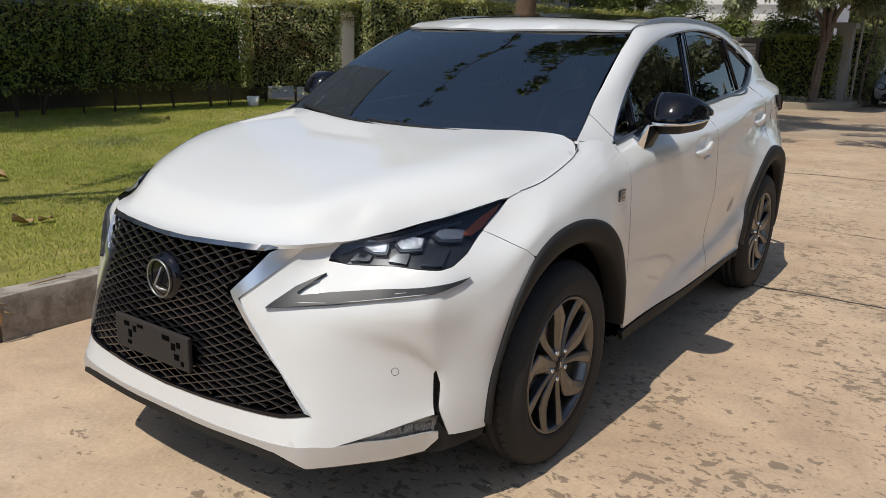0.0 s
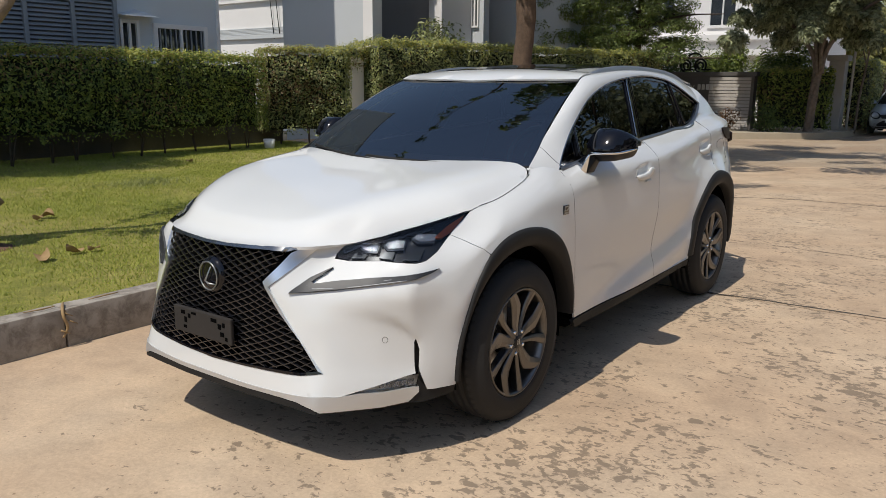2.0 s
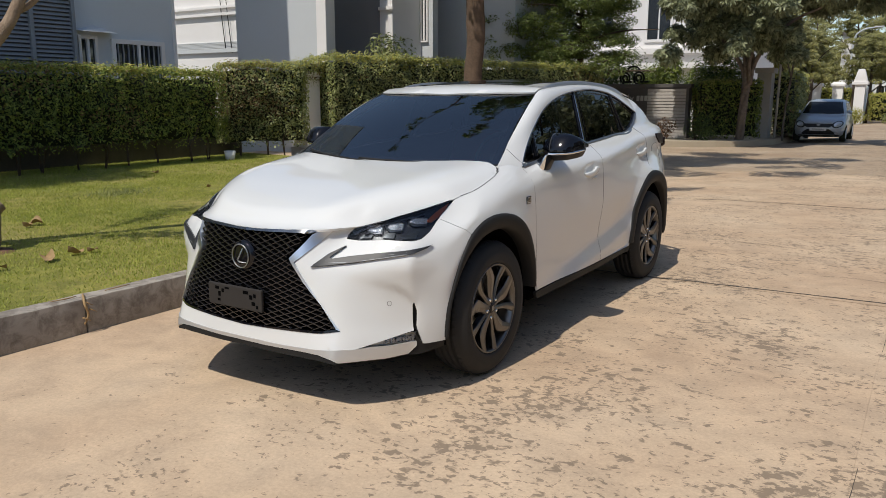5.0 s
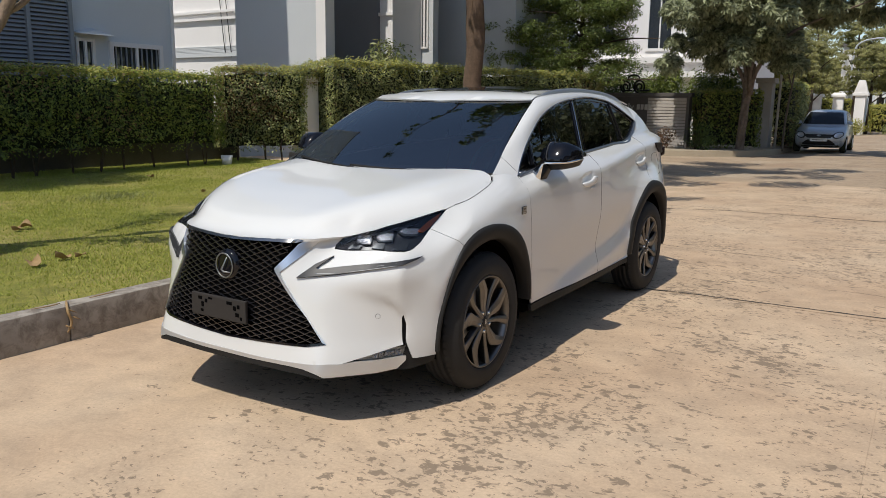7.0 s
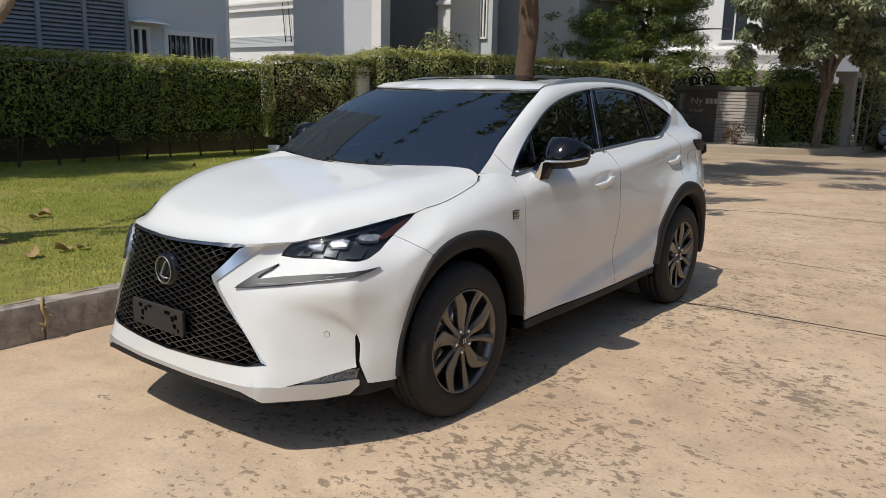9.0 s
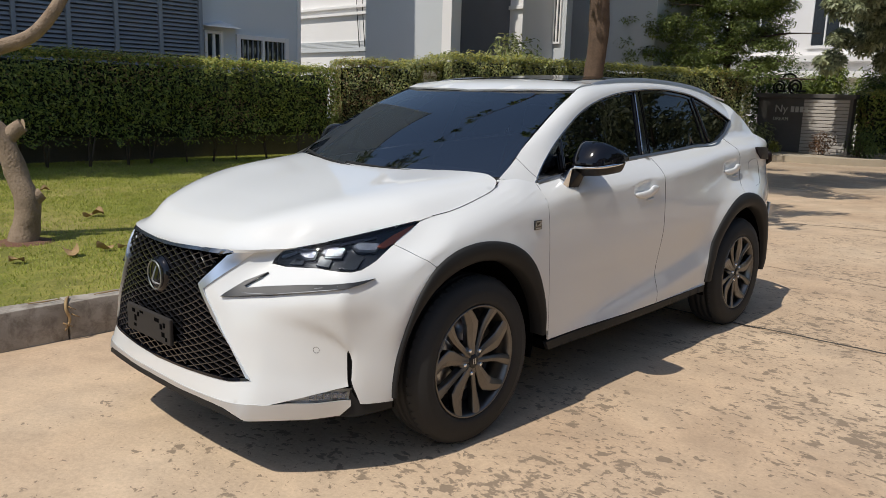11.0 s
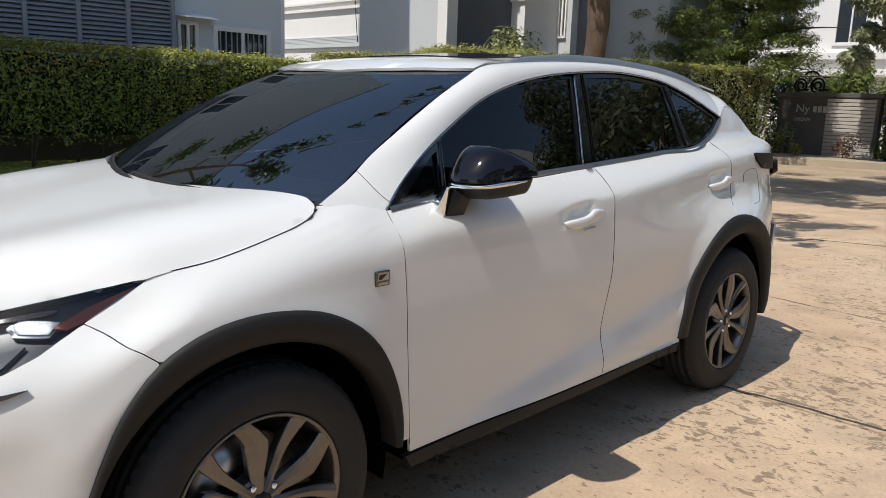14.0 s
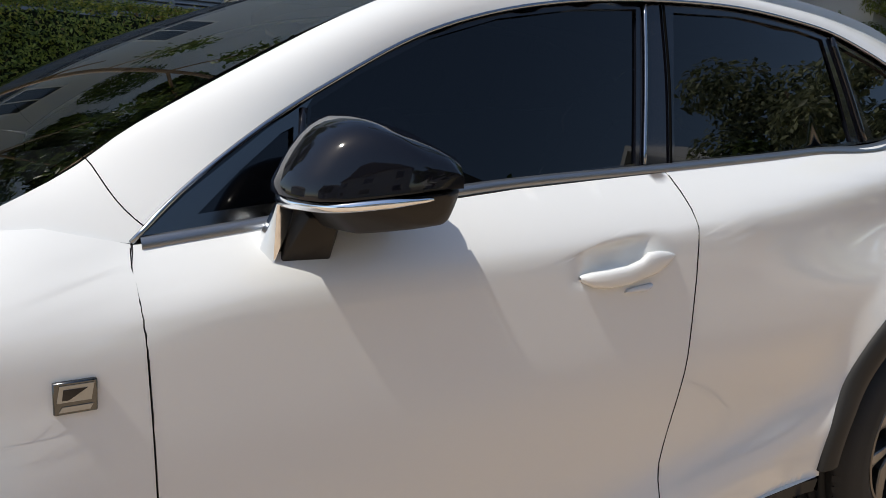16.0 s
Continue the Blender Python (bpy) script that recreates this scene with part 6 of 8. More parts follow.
# bonnet
front_y = line((0.0, 0.1, 0.2, 0.29, 0.36, 0.44, 0.512), (-0.897, -0.894, -0.885, -0.870, -0.848, -0.79, -0.695))
front_z = line((0.0, 0.15, 0.26, 0.371, 0.442, 0.512), (0.851, 0.853, 0.857, 0.861, 0.862, 0.865))
hood_out = []
for s in (1, -1):
    run = [(s * 0.512 * k / 20, front_y(0.512 * k / 20)) for k in range(21)] + [(s * x, y) for x, y in ((0.60, -0.575), (0.69, -0.435), (0.745, -0.33), (0.781, -0.235), (0.7895, -0.16), (0.797, -0.05), (0.7955, 0.08), (0.7885, 0.16), (0.778, 0.215), (0.762, 0.248), (0.738, 0.266), (0.70, 0.268), (0.45, 0.178), (0.2, 0.122), (0.0, 0.11))]
    hood_out += run if s == 1 else run[::-1][1:-1]


def bonnet_skin(a, b):
    """The bonnet's surface, its front edge drawn down to the grille frame and its flanks to the fenders."""
    z = hood_z(a, b) - 0.005 * ease(0.90, 1.0, abs(a) / hood_half(b)) * ease(-0.5, -0.2, b)
    if abs(a) < 0.64:
        k = ease(0.14, 0.0, b - front_y(abs(a))) * ease(0.64, 0.38, abs(a))
        z += (front_z(abs(a)) - z) * k
    return (a, b, z)


part("bonnet", cut("bonnet", hood_out, bonnet_skin, step=0.021, thick=0.012), paint, car)

gap_run = []
for k in range(22):
    y = -.215 + .440 * k / 21
    x, yy, z = skin(*side_uz(y, top_z(y) - .004))
    gap_run.append((x + .0005, yy, z + .0008))
gap_run += [(.7655, .2465, 1.0845), (.744, .2665, 1.0965), (.722, .2735, 1.1035)]
pair("bonnet_gap", tube_bm(gap_run, 0.0012, 6, 60), shade_and_print_black, car)

pair("cowl_corner", hull([(.757, .262, 1.088), (.700, .270, 1.088), (.742, .304, 1.098), (.762, .330, 1.094), (.778, .310, 1.088), (.70, .30, 1.07), (.76, .34, 1.06)], .002, 2), paint, car)

# bumper, fender, doors, quarter
SEAM = [(.786, -.378, .886), (.822, -.350, .867), (.862, -.312, .841), (.893, -.266, .805)]
fascia = skins([(.552, -.87, .398), (.494, -.882, .472), (.427, -.90, .564), (.338, -.916, .690), (.326, -.916, .712), (.370, -.883, .756), (.408, -.815, .808), (.440, -.762, .853),
                (.502, -.681, .858), (.480, -.705, .828), (.479, -.715, .808), (.537, -.693, .803), (.663, -.641, .811), (.773, -.578, .806), (.794, -.544, .812), (.80, -.478, .838), (.788, -.393, .880)]) + skins(SEAM) \
    + sides(((-.262, .785), (-.318, .713), (-.386, .602), (-.422, .50), (-.445, .38), (-.448, .33), (-.440, .298))) \
    + skins([(.825, -.54, .300), (.812, -.56, .303), (.792, -.593, .40), (.7905, -.597, .47), (.786, -.599, .515), (.784, -.604, .50), (.785, -.603, .44), (.786, -.601, .372), (.715, -.706, .347), (.655, -.79, .326), (.605, -.855, .310), (.575, -.88, .312), (.486, -.922, .308), (.27, -.949, .303), (0, -.955, .303), (0, -.95, .372), (.142, -.946, .377), (.27, -.939, .384), (.376, -.926, .388), (.47, -.906, .390)])
bumper = [part("front_bumper", cut("front_bumper", fascia, skin, step=0.024, mirror=m), paint, car) for m in (False, True)]
fender = skins([(x, y + .0015, z + .002) for x, y, z in SEAM[::-1]] + [(.783, -.36, .898), (.785, -.30, .930), (.787, -.225, .968)]) + sides(((-.15, .986), (-.07, .9995), (.08, 1.0345), (.18, 1.0605), (.23, 1.0775), (.264, 1.0945), (.36, 1.098), (.4645, 1.0765), (.4615, 1.05), (.4655, .97), (.4695, .85), (.4735, .70), (.4815, .55), (.4915, .40))) \
    + sides(arc(0, lambda a: FRONT_ARCH(a) - .008, 5, 119))
both("front_fender", fender, paint, car, step=0.026)
door_f = sides(((.495, .355), (.484, .55), (.476, .70), (.472, .85), (.468, .97), (.461, 1.05), (.468, 1.075), (.80, 1.102), (1.14, 1.132), (1.545, 1.155), (1.549, 1.09), (1.549, .95), (1.542, .75), (1.532, .60), (1.527, .53), (1.524, .45), (1.521, .352)))
fd = [part("front_door", cut("front_door", door_f, skin, step=0.022, mirror=m, fine=[(*side_uz(1.330, 1.010), 0.15, 0.062)]), paint, car) for m in (False, True)]
door_r = sides(((1.524, .352), (1.527, .45), (1.530, .53), (1.535, .60), (1.546, .75), (1.553, .95), (1.553, 1.09), (1.549, 1.156), (2.0, 1.182), (2.38, 1.207), (2.48, 1.217), (2.60, 1.24), (2.655, 1.12), (2.645, 1.02), (2.60, .94))) + sides(arc(AXLE_R, lambda a: REAR_ARCH(a) - .010, 97, 178)) + [side_uz(2.14, .36)]
rd = [part("rear_door", cut("rear_door", door_r, skin, step=0.022, mirror=m, fine=[(*side_uz(2.525, 1.071), 0.15, 0.062)]), paint, car) for m in (False, True)]
quarter = sides(((2.606, 1.243), (2.66, 1.262), (2.735, 1.305), (2.805, 1.352), (2.86, 1.400), (2.90, 1.414), (2.96, 1.395), (3.04, 1.365), (3.20, 1.265), (3.32, 1.18), (3.38, 1.10), (3.42, 1.0), (3.44, .80), (3.43, .60), (3.38, .40), (3.19, .36))) \
    + sides(arc(AXLE_R, lambda a: REAR_ARCH(a) - .010, 2, 96)) + sides(((2.606, .94), (2.651, 1.02), (2.661, 1.12)))
rq = [part("rear_quarter", cut("rear_quarter", quarter, skin, step=0.026, mirror=m), paint, car) for m in (False, True)]

# roof, pillars, glass
roof_out = [(s * x, y) for s, run in ((1, ((0, .909), (.3, .938), (.5, .987), (.607, 1.030), (.582, 1.5), (.568, 2.1), (.558, 2.7), (.545, 2.98), (.3, 3.06), (0, 3.08))), (-1, ((.3, 3.06), (.545, 2.98), (.558, 2.7), (.568, 2.1), (.582, 1.5), (.607, 1.030), (.5, .987), (.3, .938)))) for x, y in run]
part("roof", cut("roof", roof_out, lambda a, b: (a, b, roof_z(a, b)), step=0.06), paint, car)
sunroof = [(-.40, 1.20), (.40, 1.20), (.43, 1.25), (.44, 2.20), (.41, 2.25), (-.41, 2.25), (-.44, 2.20), (-.43, 1.25)]
part("sunroof", cut("sunroof", sunroof, lambda a, b: (a, b, roof_z(a, b)), step=0.06, off=0.004, thick=0.01), gloss_black, car, "dark glass sunroof")
screen_out = [(-1, 0.0), (-.5, 0), (0, 0), (.5, 0), (1, 0.0), (1, .5), (1, 1), (.5, 1), (0, 1), (-.5, 1), (-1, 1), (-1, .5)]
screen_in = [(-.945, 0.05), (-.5, 0.045), (0, 0.045), (.5, 0.045), (.945, 0.05), (.95, .5), (.94, .955), (.5, .965), (0, .965), (-.5, .965), (-.94, .955), (-.95, .5)]
part("windscreen", cut("windscreen", screen_out, screen, step=0.08, off=-0.004, thick=0.004), front_glass, car, "dark tinted windscreen")
part("windscreen_border", cut("windscreen_border", screen_out, screen, step=0.05, off=-0.010, thick=0.0, holes=[screen_in]), shade_and_print_black, car, "black printed border of the windscreen")

WIN_TOP = [(.466, 1.077), (.539, 1.142), (.674, 1.237), (.816, 1.317), (.969, 1.392), (1.129, 1.445), (1.331, 1.487), (1.606, 1.517), (1.90, 1.530), (2.154, 1.518), (2.298, 1.502), (2.498, 1.454), (2.725, 1.379), (2.797, 1.352)]
top_curve = curve_pts([(glass_x(y, z), y, z) for y, z in WIN_TOP], 60)
inner_curve = curve_pts([(.757, .268, 1.10), (.728, .40, 1.166), (.713, .48, 1.222), (.698, .578, 1.278), (.680, .678, 1.332), (.653, .83, 1.410), (.629, .97, 1.472), (.610, 1.07, 1.512), (.594, 1.32, 1.540), (.583, 1.6, 1.556), (.575, 1.9, 1.560), (.570, 2.15, 1.555), (.566, 2.35, 1.545), (.56, 2.55, 1.528), (.552, 2.78, 1.495), (.548, 2.95, 1.465)], 60)
for s in (1, -1):
    rows = []
    for k in range(9):
        w = k / 8
        mid = top_curve * (1 - w) + inner_curve * w
        mid = mid + np.array([[0.6, 0, 0.8]]) * (0.018 * math.sin(math.pi * w) ** 0.8) * np.clip(np.arange(60) / 14.0, 0, 1)[:, None]
        rows.append(mid * np.array([s, 1, 1]))
    pil = part("roof_pillar", loft_mesh("roof_pillar", rows, flip=(s > 0)), paint, car)
    seam_run = []
    for k, r in enumerate(rows):
        at = np.interp(.487, top_curve[:, 1], np.arange(60)) * (1 - k / 8) + np.interp(.425, inner_curve[:, 1], np.arange(60)) * k / 8
        seam_run.append(tuple(np.array([np.interp(at, np.arange(60), np.asarray(r)[:, c]) for c in range(3)]) + np.array([s * .0004, 0, .0004])))
    part("pillar_seam", tube_bm(seam_run, 0.0009, 6), shade_and_print_black, pil)

low_run = curve_pts([(side_x(y, z) + .002, y, z) for y, z in ((2.79, 1.350), (2.86, 1.398), (2.90, 1.412), (2.96, 1.393), (3.04, 1.363), (3.12, 1.314), (3.20, 1.263))], 24)
high_run = curve_pts([(.553, 2.74, 1.500), (.550, 2.86, 1.484), (.546, 2.93, 1.470), (.538, 3.00, 1.452), (.545, 3.06, 1.42), (.58, 3.12, 1.36), (.63, 3.20, 1.272)], 24)
for s in (1, -1):
    rows = [(low_run * (1 - w) + high_run * w + np.array([[.6, 0, .8]]) * .010 * math.sin(math.pi * w)) * np.array([s, 1, 1]) for w in np.linspace(0, 1, 7)]
    part("rear_pillar", loft_mesh("rear_pillar", rows, flip=(s > 0)), paint, car)


def seam_line(name, run, radius=.0016):
    """A dark shut line lying in the gap between two panels, on both sides of the car."""
    pts = []
    for (y0, z0), (y1, z1) in zip(run, run[1:]):
        k = max(2, int(math.hypot(y1 - y0, z1 - z0) / .03))
        pts += [(y0 + (y1 - y0) * i / k, z0 + (z1 - z0) * i / k) for i in range(k)]
    pts.append(run[-1])
    pts = [skin(*side_uz(y, z)) for y, z in pts]
    pair(name, tube_bm([(x - .0004, y, z) for x, y, z in pts], radius, 6), shade_and_print_black, car)


seam_line("door_seam", [(.4635, 1.072), (.4605, 1.05), (.466, .97), (.470, .85), (.474, .70), (.482, .55), (.4925, .38)], .0010)
seam_line("door_seam", [(1.550, 1.150), (1.552, 1.09), (1.552, .95), (1.545, .75), (1.5345, .60), (1.5295, .53), (1.5265, .45), (1.5235, .356)], .0010)
seam_line("door_seam", [(2.603, 1.238), (2.658, 1.12), (2.648, 1.02), (2.603, .942)], .0012)

win_out = [(y, z) for y, z in WIN_TOP] + [(2.74, 1.312), (2.66, 1.268), (2.56, 1.234), (2.1, 1.195), (1.55, 1.163), (1.1, 1.139), (.75, 1.104)]
glass = lambda y, z: (glass_x(y, z), y, z)
corner_win = [(.555, 1.108), (.62, 1.172), (.70, 1.235), (.728, 1.25), (.708, 1.125)]
front_win = [(.735, 1.128), (.757, 1.268), (.85, 1.323), (1.0, 1.393), (1.16, 1.442), (1.36, 1.478), (1.545, 1.496), (1.515, 1.35), (1.475, 1.175), (1.1, 1.151), (.8, 1.126)]
rear_win = [(1.668, 1.500), (1.90, 1.512), (2.15, 1.500), (2.262, 1.486), (2.30, 1.35), (2.325, 1.222), (2.0, 1.201), (1.60, 1.181), (1.635, 1.35)]
quart_win = [(2.335, 1.475), (2.50, 1.435), (2.70, 1.366), (2.752, 1.345), (2.70, 1.307), (2.60, 1.266), (2.52, 1.24), (2.445, 1.232), (2.395, 1.33)]
for m in (False, True):
    part("window_surround", cut("window_surround", win_out, glass, step=0.045, off=-0.010, thick=0.01, holes=[corner_win, front_win, rear_win, quart_win], mirror=m), gloss_black, car, "gloss black window surround")
    for nm, poly in (("corner_window", corner_win), ("front_door_window", front_win), ("rear_door_window", rear_win), ("quarter_window", quart_win)):
        part(nm, cut(nm, poly, glass, step=0.08, off=-0.016, thick=0.003, mirror=m), side_glass, car, "near-black tinted glass")


corner_out = [(.480, 1.085), (.545, 1.139), (.678, 1.232), (.760, 1.281), (.745, 1.262), (.722, 1.112)]
for m in (False, True):
    part("window_corner_frame", cut("window_corner_frame", corner_out, glass, step=0.03, off=-0.004, thick=0.006, holes=[[(.560, 1.112), (.63, 1.172), (.70, 1.226), (.722, 1.236), (.706, 1.127)]], mirror=m), dark_chrome, car, "dark chrome frame of the corner window")


def on_glass(run, off=0.0):
    return [(glass_x(y, z) + off, y, z) for y, z in run]


pair("upper_window_trim", tube_bm(on_glass(WIN_TOP, -0.001), 0.0042, 6, 70), trim_metal, car, "satin metal window trim")
BELT = line((.478, .75, 1.1, 1.55, 2.1, 2.56, 2.66, 2.74, 2.797), (1.081, 1.109, 1.143, 1.167, 1.198, 1.237, 1.270, 1.313, 1.350))
belt_rows = [[], [], [], [], []]
for k in range(91):
    y = .478 + (2.797 - .478) * k / 90
    z = BELT(y)
    inner, outer = glass_x(y, z), side_x(y, z - .011)
    for row, p in zip(belt_rows, ((outer - .004, y, z - .016), (max(outer, inner) + .002, y, z - .009), (inner + .006, y, z - .001), (inner + .003, y, z + .003), (inner - .010, y, z + .004))):
        row.append(p)
for s in (1, -1):
    part("belt_moulding", loft_mesh("belt_moulding", [[(s * x, y, z) for x, y, z in row] for row in belt_rows], flip=(s < 0)), belt_metal, car, "satin metal belt moulding")
pair("window_bar", tube_bm(on_glass([(1.497, 1.170), (1.54, 1.35), (1.571, 1.508)], -0.006), 0.0045, 6, 14), trim_metal, car, "bright upright window bar")
pair("quarter_bar", tube_bm(on_glass([(2.385, 1.222), (2.345, 1.36), (2.30, 1.490)], -0.008), 0.009, 6, 10), gloss_black, car)
pair("corner_bar", tube_bm(on_glass([(.720, 1.118), (.742, 1.262)], -0.006), 0.008, 6, 6), gloss_black, car)
pair("door_gap", tube_bm(on_glass([(1.578, 1.160), (1.615, 1.35), (1.632, 1.512)], -0.006), 0.003, 6, 10), shade_and_print_black, car)

# roof rails
for s in (1, -1):
    run = curve_pts([(.572, 1.10, 1.500), (.574, 1.17, 1.535), (.575, 1.30, 1.573), (.574, 1.6, 1.604), (.571, 2.0, 1.607), (.567, 2.4, 1.587), (.563, 2.66, 1.550), (.560, 2.80, 1.508)], 40)
    rows = []
    for dx, dz in ((-.012, -.06), (-.013, -.027), (-.008, -.019), (.006, -.019), (.012, -.027), (.015, -.06)):
        rows.append((run + np.array([dx, 0, dz])) * np.array([s, 1, 1]))
    part("roof_rail", loft_mesh("roof_rail", rows, flip=(s < 0)), rail_silver, car, "satin silver roof rail")


# arches and liners
def arch_mesh(hub, r0, outer, a0, a1, mirror):
    rows = []
    for w, lift in ((0, -0.06), (0, 0.004), (.14, 0.013), (.5, 0.016), (.88, 0.014), (1, 0.008), (1, -0.012)):
        row = []
        for y, z in arc(hub, lambda a: r0 + (outer(a) - r0) * w, a0, a1, 48):
            x = skin(*side_uz(y, max(z, 0.2)))[0]
            row.append(((x + lift) * (-1 if mirror else 1), y, z))
        rows.append(row)
    return loft_mesh("wheel_arch", rows, flip=mirror)


for m in (False, True):
    sg = -1 if m else 1
    part("wheel_arch", arch_mesh(0.0, 0.432, FRONT_ARCH, 4, 186, m), black_plastic, car, "black plastic wheel arch trim")
    part("wheel_arch", arch_mesh(AXLE_R, 0.446, REAR_ARCH, -6, 178, m), black_plastic, car, "black plastic wheel arch trim")
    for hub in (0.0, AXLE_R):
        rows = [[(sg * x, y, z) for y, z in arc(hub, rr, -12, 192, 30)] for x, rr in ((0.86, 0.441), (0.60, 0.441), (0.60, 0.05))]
        # black liner, so the wheel well's shade is in its colour
        part("wheel_liner", loft_mesh("wheel_liner", rows, flip=not m), shade_and_print_black, car)


# wheels
def wheel(y, s, turn):
    x0 = s * 0.907
    c = (x0, y, HUB_Z)
    prof = [(0.238, -0.035), (0.246, -0.014), (0.262, -0.006), (0.268, -0.008), (0.30, 0.0), (0.304, -0.003), (0.335, -0.008), (0.350, -0.024), (0.358, -0.042)]
    for h in (0.042, 0.075, 0.079, 0.105, 0.109, 0.135, 0.139, 0.165):
        prof.append((0.3625 if round(h * 1000) in (42, 75, 79 + 26, 139 + 26) or h in (0.109, 0.135, 0.139) else 0.355, -h))
    prof = prof[:9] + [(0.3605, -0.048), (0.3628, -0.072), (0.354, -0.074), (0.354, -0.082), (TYRE, -0.084), (TYRE, -0.108), (0.354, -0.110), (0.354, -0.118), (TYRE, -0.120), (TYRE, -0.144), (0.354, -0.146), (0.354, -0.154), (0.3628, -0.156), (0.3605, -0.180), (0.350, -0.204), (0.30, -0.228), (0.24, -0.19)]
    t = part("tyre", lathe_bm([(r, s * h) for r, h in prof], 72, 'X', c), rubber, car, "dusty black tyre")
    tread = bmesh.new()
    for k in range(60):
        a = 6.28318 * k / 60
        m = Matrix.Translation(c) @ Matrix.Rotation(a, 4, 'X') @ Matrix.Translation((s * -0.043, 0, 0.3535)) @ Matrix.Rotation(0.5 * s, 4, 'Y') @ Matrix.Diagonal((0.028, 0.022, 0.010, 1))
        bmesh.ops.create_cube(tread, size=1.0, matrix=m)
    part("tread", tread, rubber, t)["kind"] = "stuff"
    part("rim", lathe_bm([(0.225, s * -0.19), (0.222, s * -0.07), (0.229, s * -0.022), (0.236, s * -0.012), (0.2415, s * -0.011), (0.243, s * -0.016), (0.243, s * -0.032)], 72, 'X', c), rim_metal, t)
    part("rim_well", lathe_bm([(0.232, s * -0.035), (0.226, s * -0.12), (0.10, s * -0.135), (0.0, s * -0.135)], 48, 'X', c), rim_dark, t)
    for k in range(10):
        wide = k % 2 == 0
        bm = bmesh.new()
        base = radians(turn + 36 * k)
        kink = radians(9 if wide else -2) * s
        rowsp = ((0.030, 0, 0.013 if wide else 0.010, -0.026), (0.075, -0.3, 0.022 if wide else 0.012, -0.030), (0.13, -0.7, 0.032 if wide else 0.014, -0.030), (0.165, -0.6, 0.036 if wide else 0.017, -0.027), (0.20, 0.1, 0.031 if wide else 0.021, -0.022), (0.234, 0.7, 0.026 if wide else 0.025, -0.016))
        prev = None
        for r, kk, w, h in rowsp:
            a = base + kink * kk
            rad, tan = Vector((0, math.cos(a), math.sin(a))), Vector((0, -math.sin(a), math.cos(a)))
            ring = [bm.verts.new(Vector((x0 + s * hh, y, HUB_Z)) + rad * r + tan * ww) for ww, hh in ((-w * 0.8, h - 0.035), (-w, h - 0.004), (-w * 0.85, h), (w * 0.15, h + 0.004), (w * 0.9, h - 0.002), (w, h - 0.006), (w * 0.8, h - 0.035))]
            if prev:
                for i in range(6):
                    bm.faces.new((prev[i], prev[i + 1], ring[i + 1], ring[i]))
            prev = ring
        bmesh.ops.recalc_face_normals(bm, faces=bm.faces)
        part("spoke", bm, rim_metal, t)
    hubp = part("hub", lathe_bm([(0.0, s * -0.030), (0.030, s * -0.030), (0.062, s * -0.032), (0.070, s * -0.040), (0.072, s * -0.08)], 40, 'X', c), rim_metal, t)
    part("hub_cap", lathe_bm([(0.0, s * -0.019), (0.024, s * -0.020), (0.029, s * -0.024), (0.030, s * -0.032)], 32, 'X', c), rim_dark, hubp)
    cap = bmesh.new()
    for sy in (-0.006, 0.006):
        box_bm(x0 - s * 0.019 - 0.001, x0 - s * 0.019 + 0.001, y + sy - 0.0025, y + sy + 0.0025, HUB_Z - 0.012, HUB_Z + 0.012, 0, 1, cap)
    part("cap_emblem", cap, silver, hubp)
    for k in range(5):
        a = radians(turn + 18 + 72 * k)
        p = (x0, y + 0.053 * math.cos(a), HUB_Z + 0.053 * math.sin(a))
        part("wheel_nut", lathe_bm([(0.0, s * -0.020), (0.007, s * -0.020), (0.009, s * -0.023), (0.0095, s * -0.04)], 12, 'X', p), chrome, hubp)
    part("brake_disc", lathe_bm([(0.07, s * -0.105), (0.165, s * -0.105), (0.165, s * -0.125), (0.07, s * -0.125)], 48, 'X', c), silver, t)


for yy, tn in ((0.0, 98), (AXLE_R, 84)):
    for s in (1, -1):
        wheel(yy, s, tn)

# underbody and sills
# black boxes paint the deep shade beneath the car
part("front_bulkhead", box_bm(-.52, .52, -.79, -.46, .25, .61, .02), shade_and_print_black, car)
# unseen plates added to stop sun leaking through under the bumper
part("sun_block_tray", box_bm(-.50, .50, -.925, -.70, .262, .284, .004), shade_and_print_black, car)
part("sun_block_tray", box_bm(-.64, .64, -.80, -.45, .288, .310, .004), shade_and_print_black, car)
pair("corner_bulkhead", box_bm(.35, .72, -.58, -.45, .25, .62, .02), shade_and_print_black, car)
part("rear_bulkhead", box_bm(-.72, .72, 3.10, 3.40, .30, 1.0, .02), shade_and_print_black, car)
part("floor_pan", box_bm(-.60, .60, -.52, 3.25, .24, .80, 0.02, 2), shade_and_print_black, car)
pair("cabin_floor", box_bm(0, .80, .62, 1.98, .25, .50, 0.01, 2), shade_and_print_black, car)
pair("floor_edge", box_bm(.58, .876, .50, 2.10, .312, .346, .004), shade_and_print_black, car)
sill = sides(((.47, .349), (.52, .349), (1.5, .349), (2.13, .356), (2.13, .318), (1.5, .309), (.50, .306)))
both("sill", sill, black_plastic, car, "black plastic sill", step=0.04, off=0.006, thick=0.02)

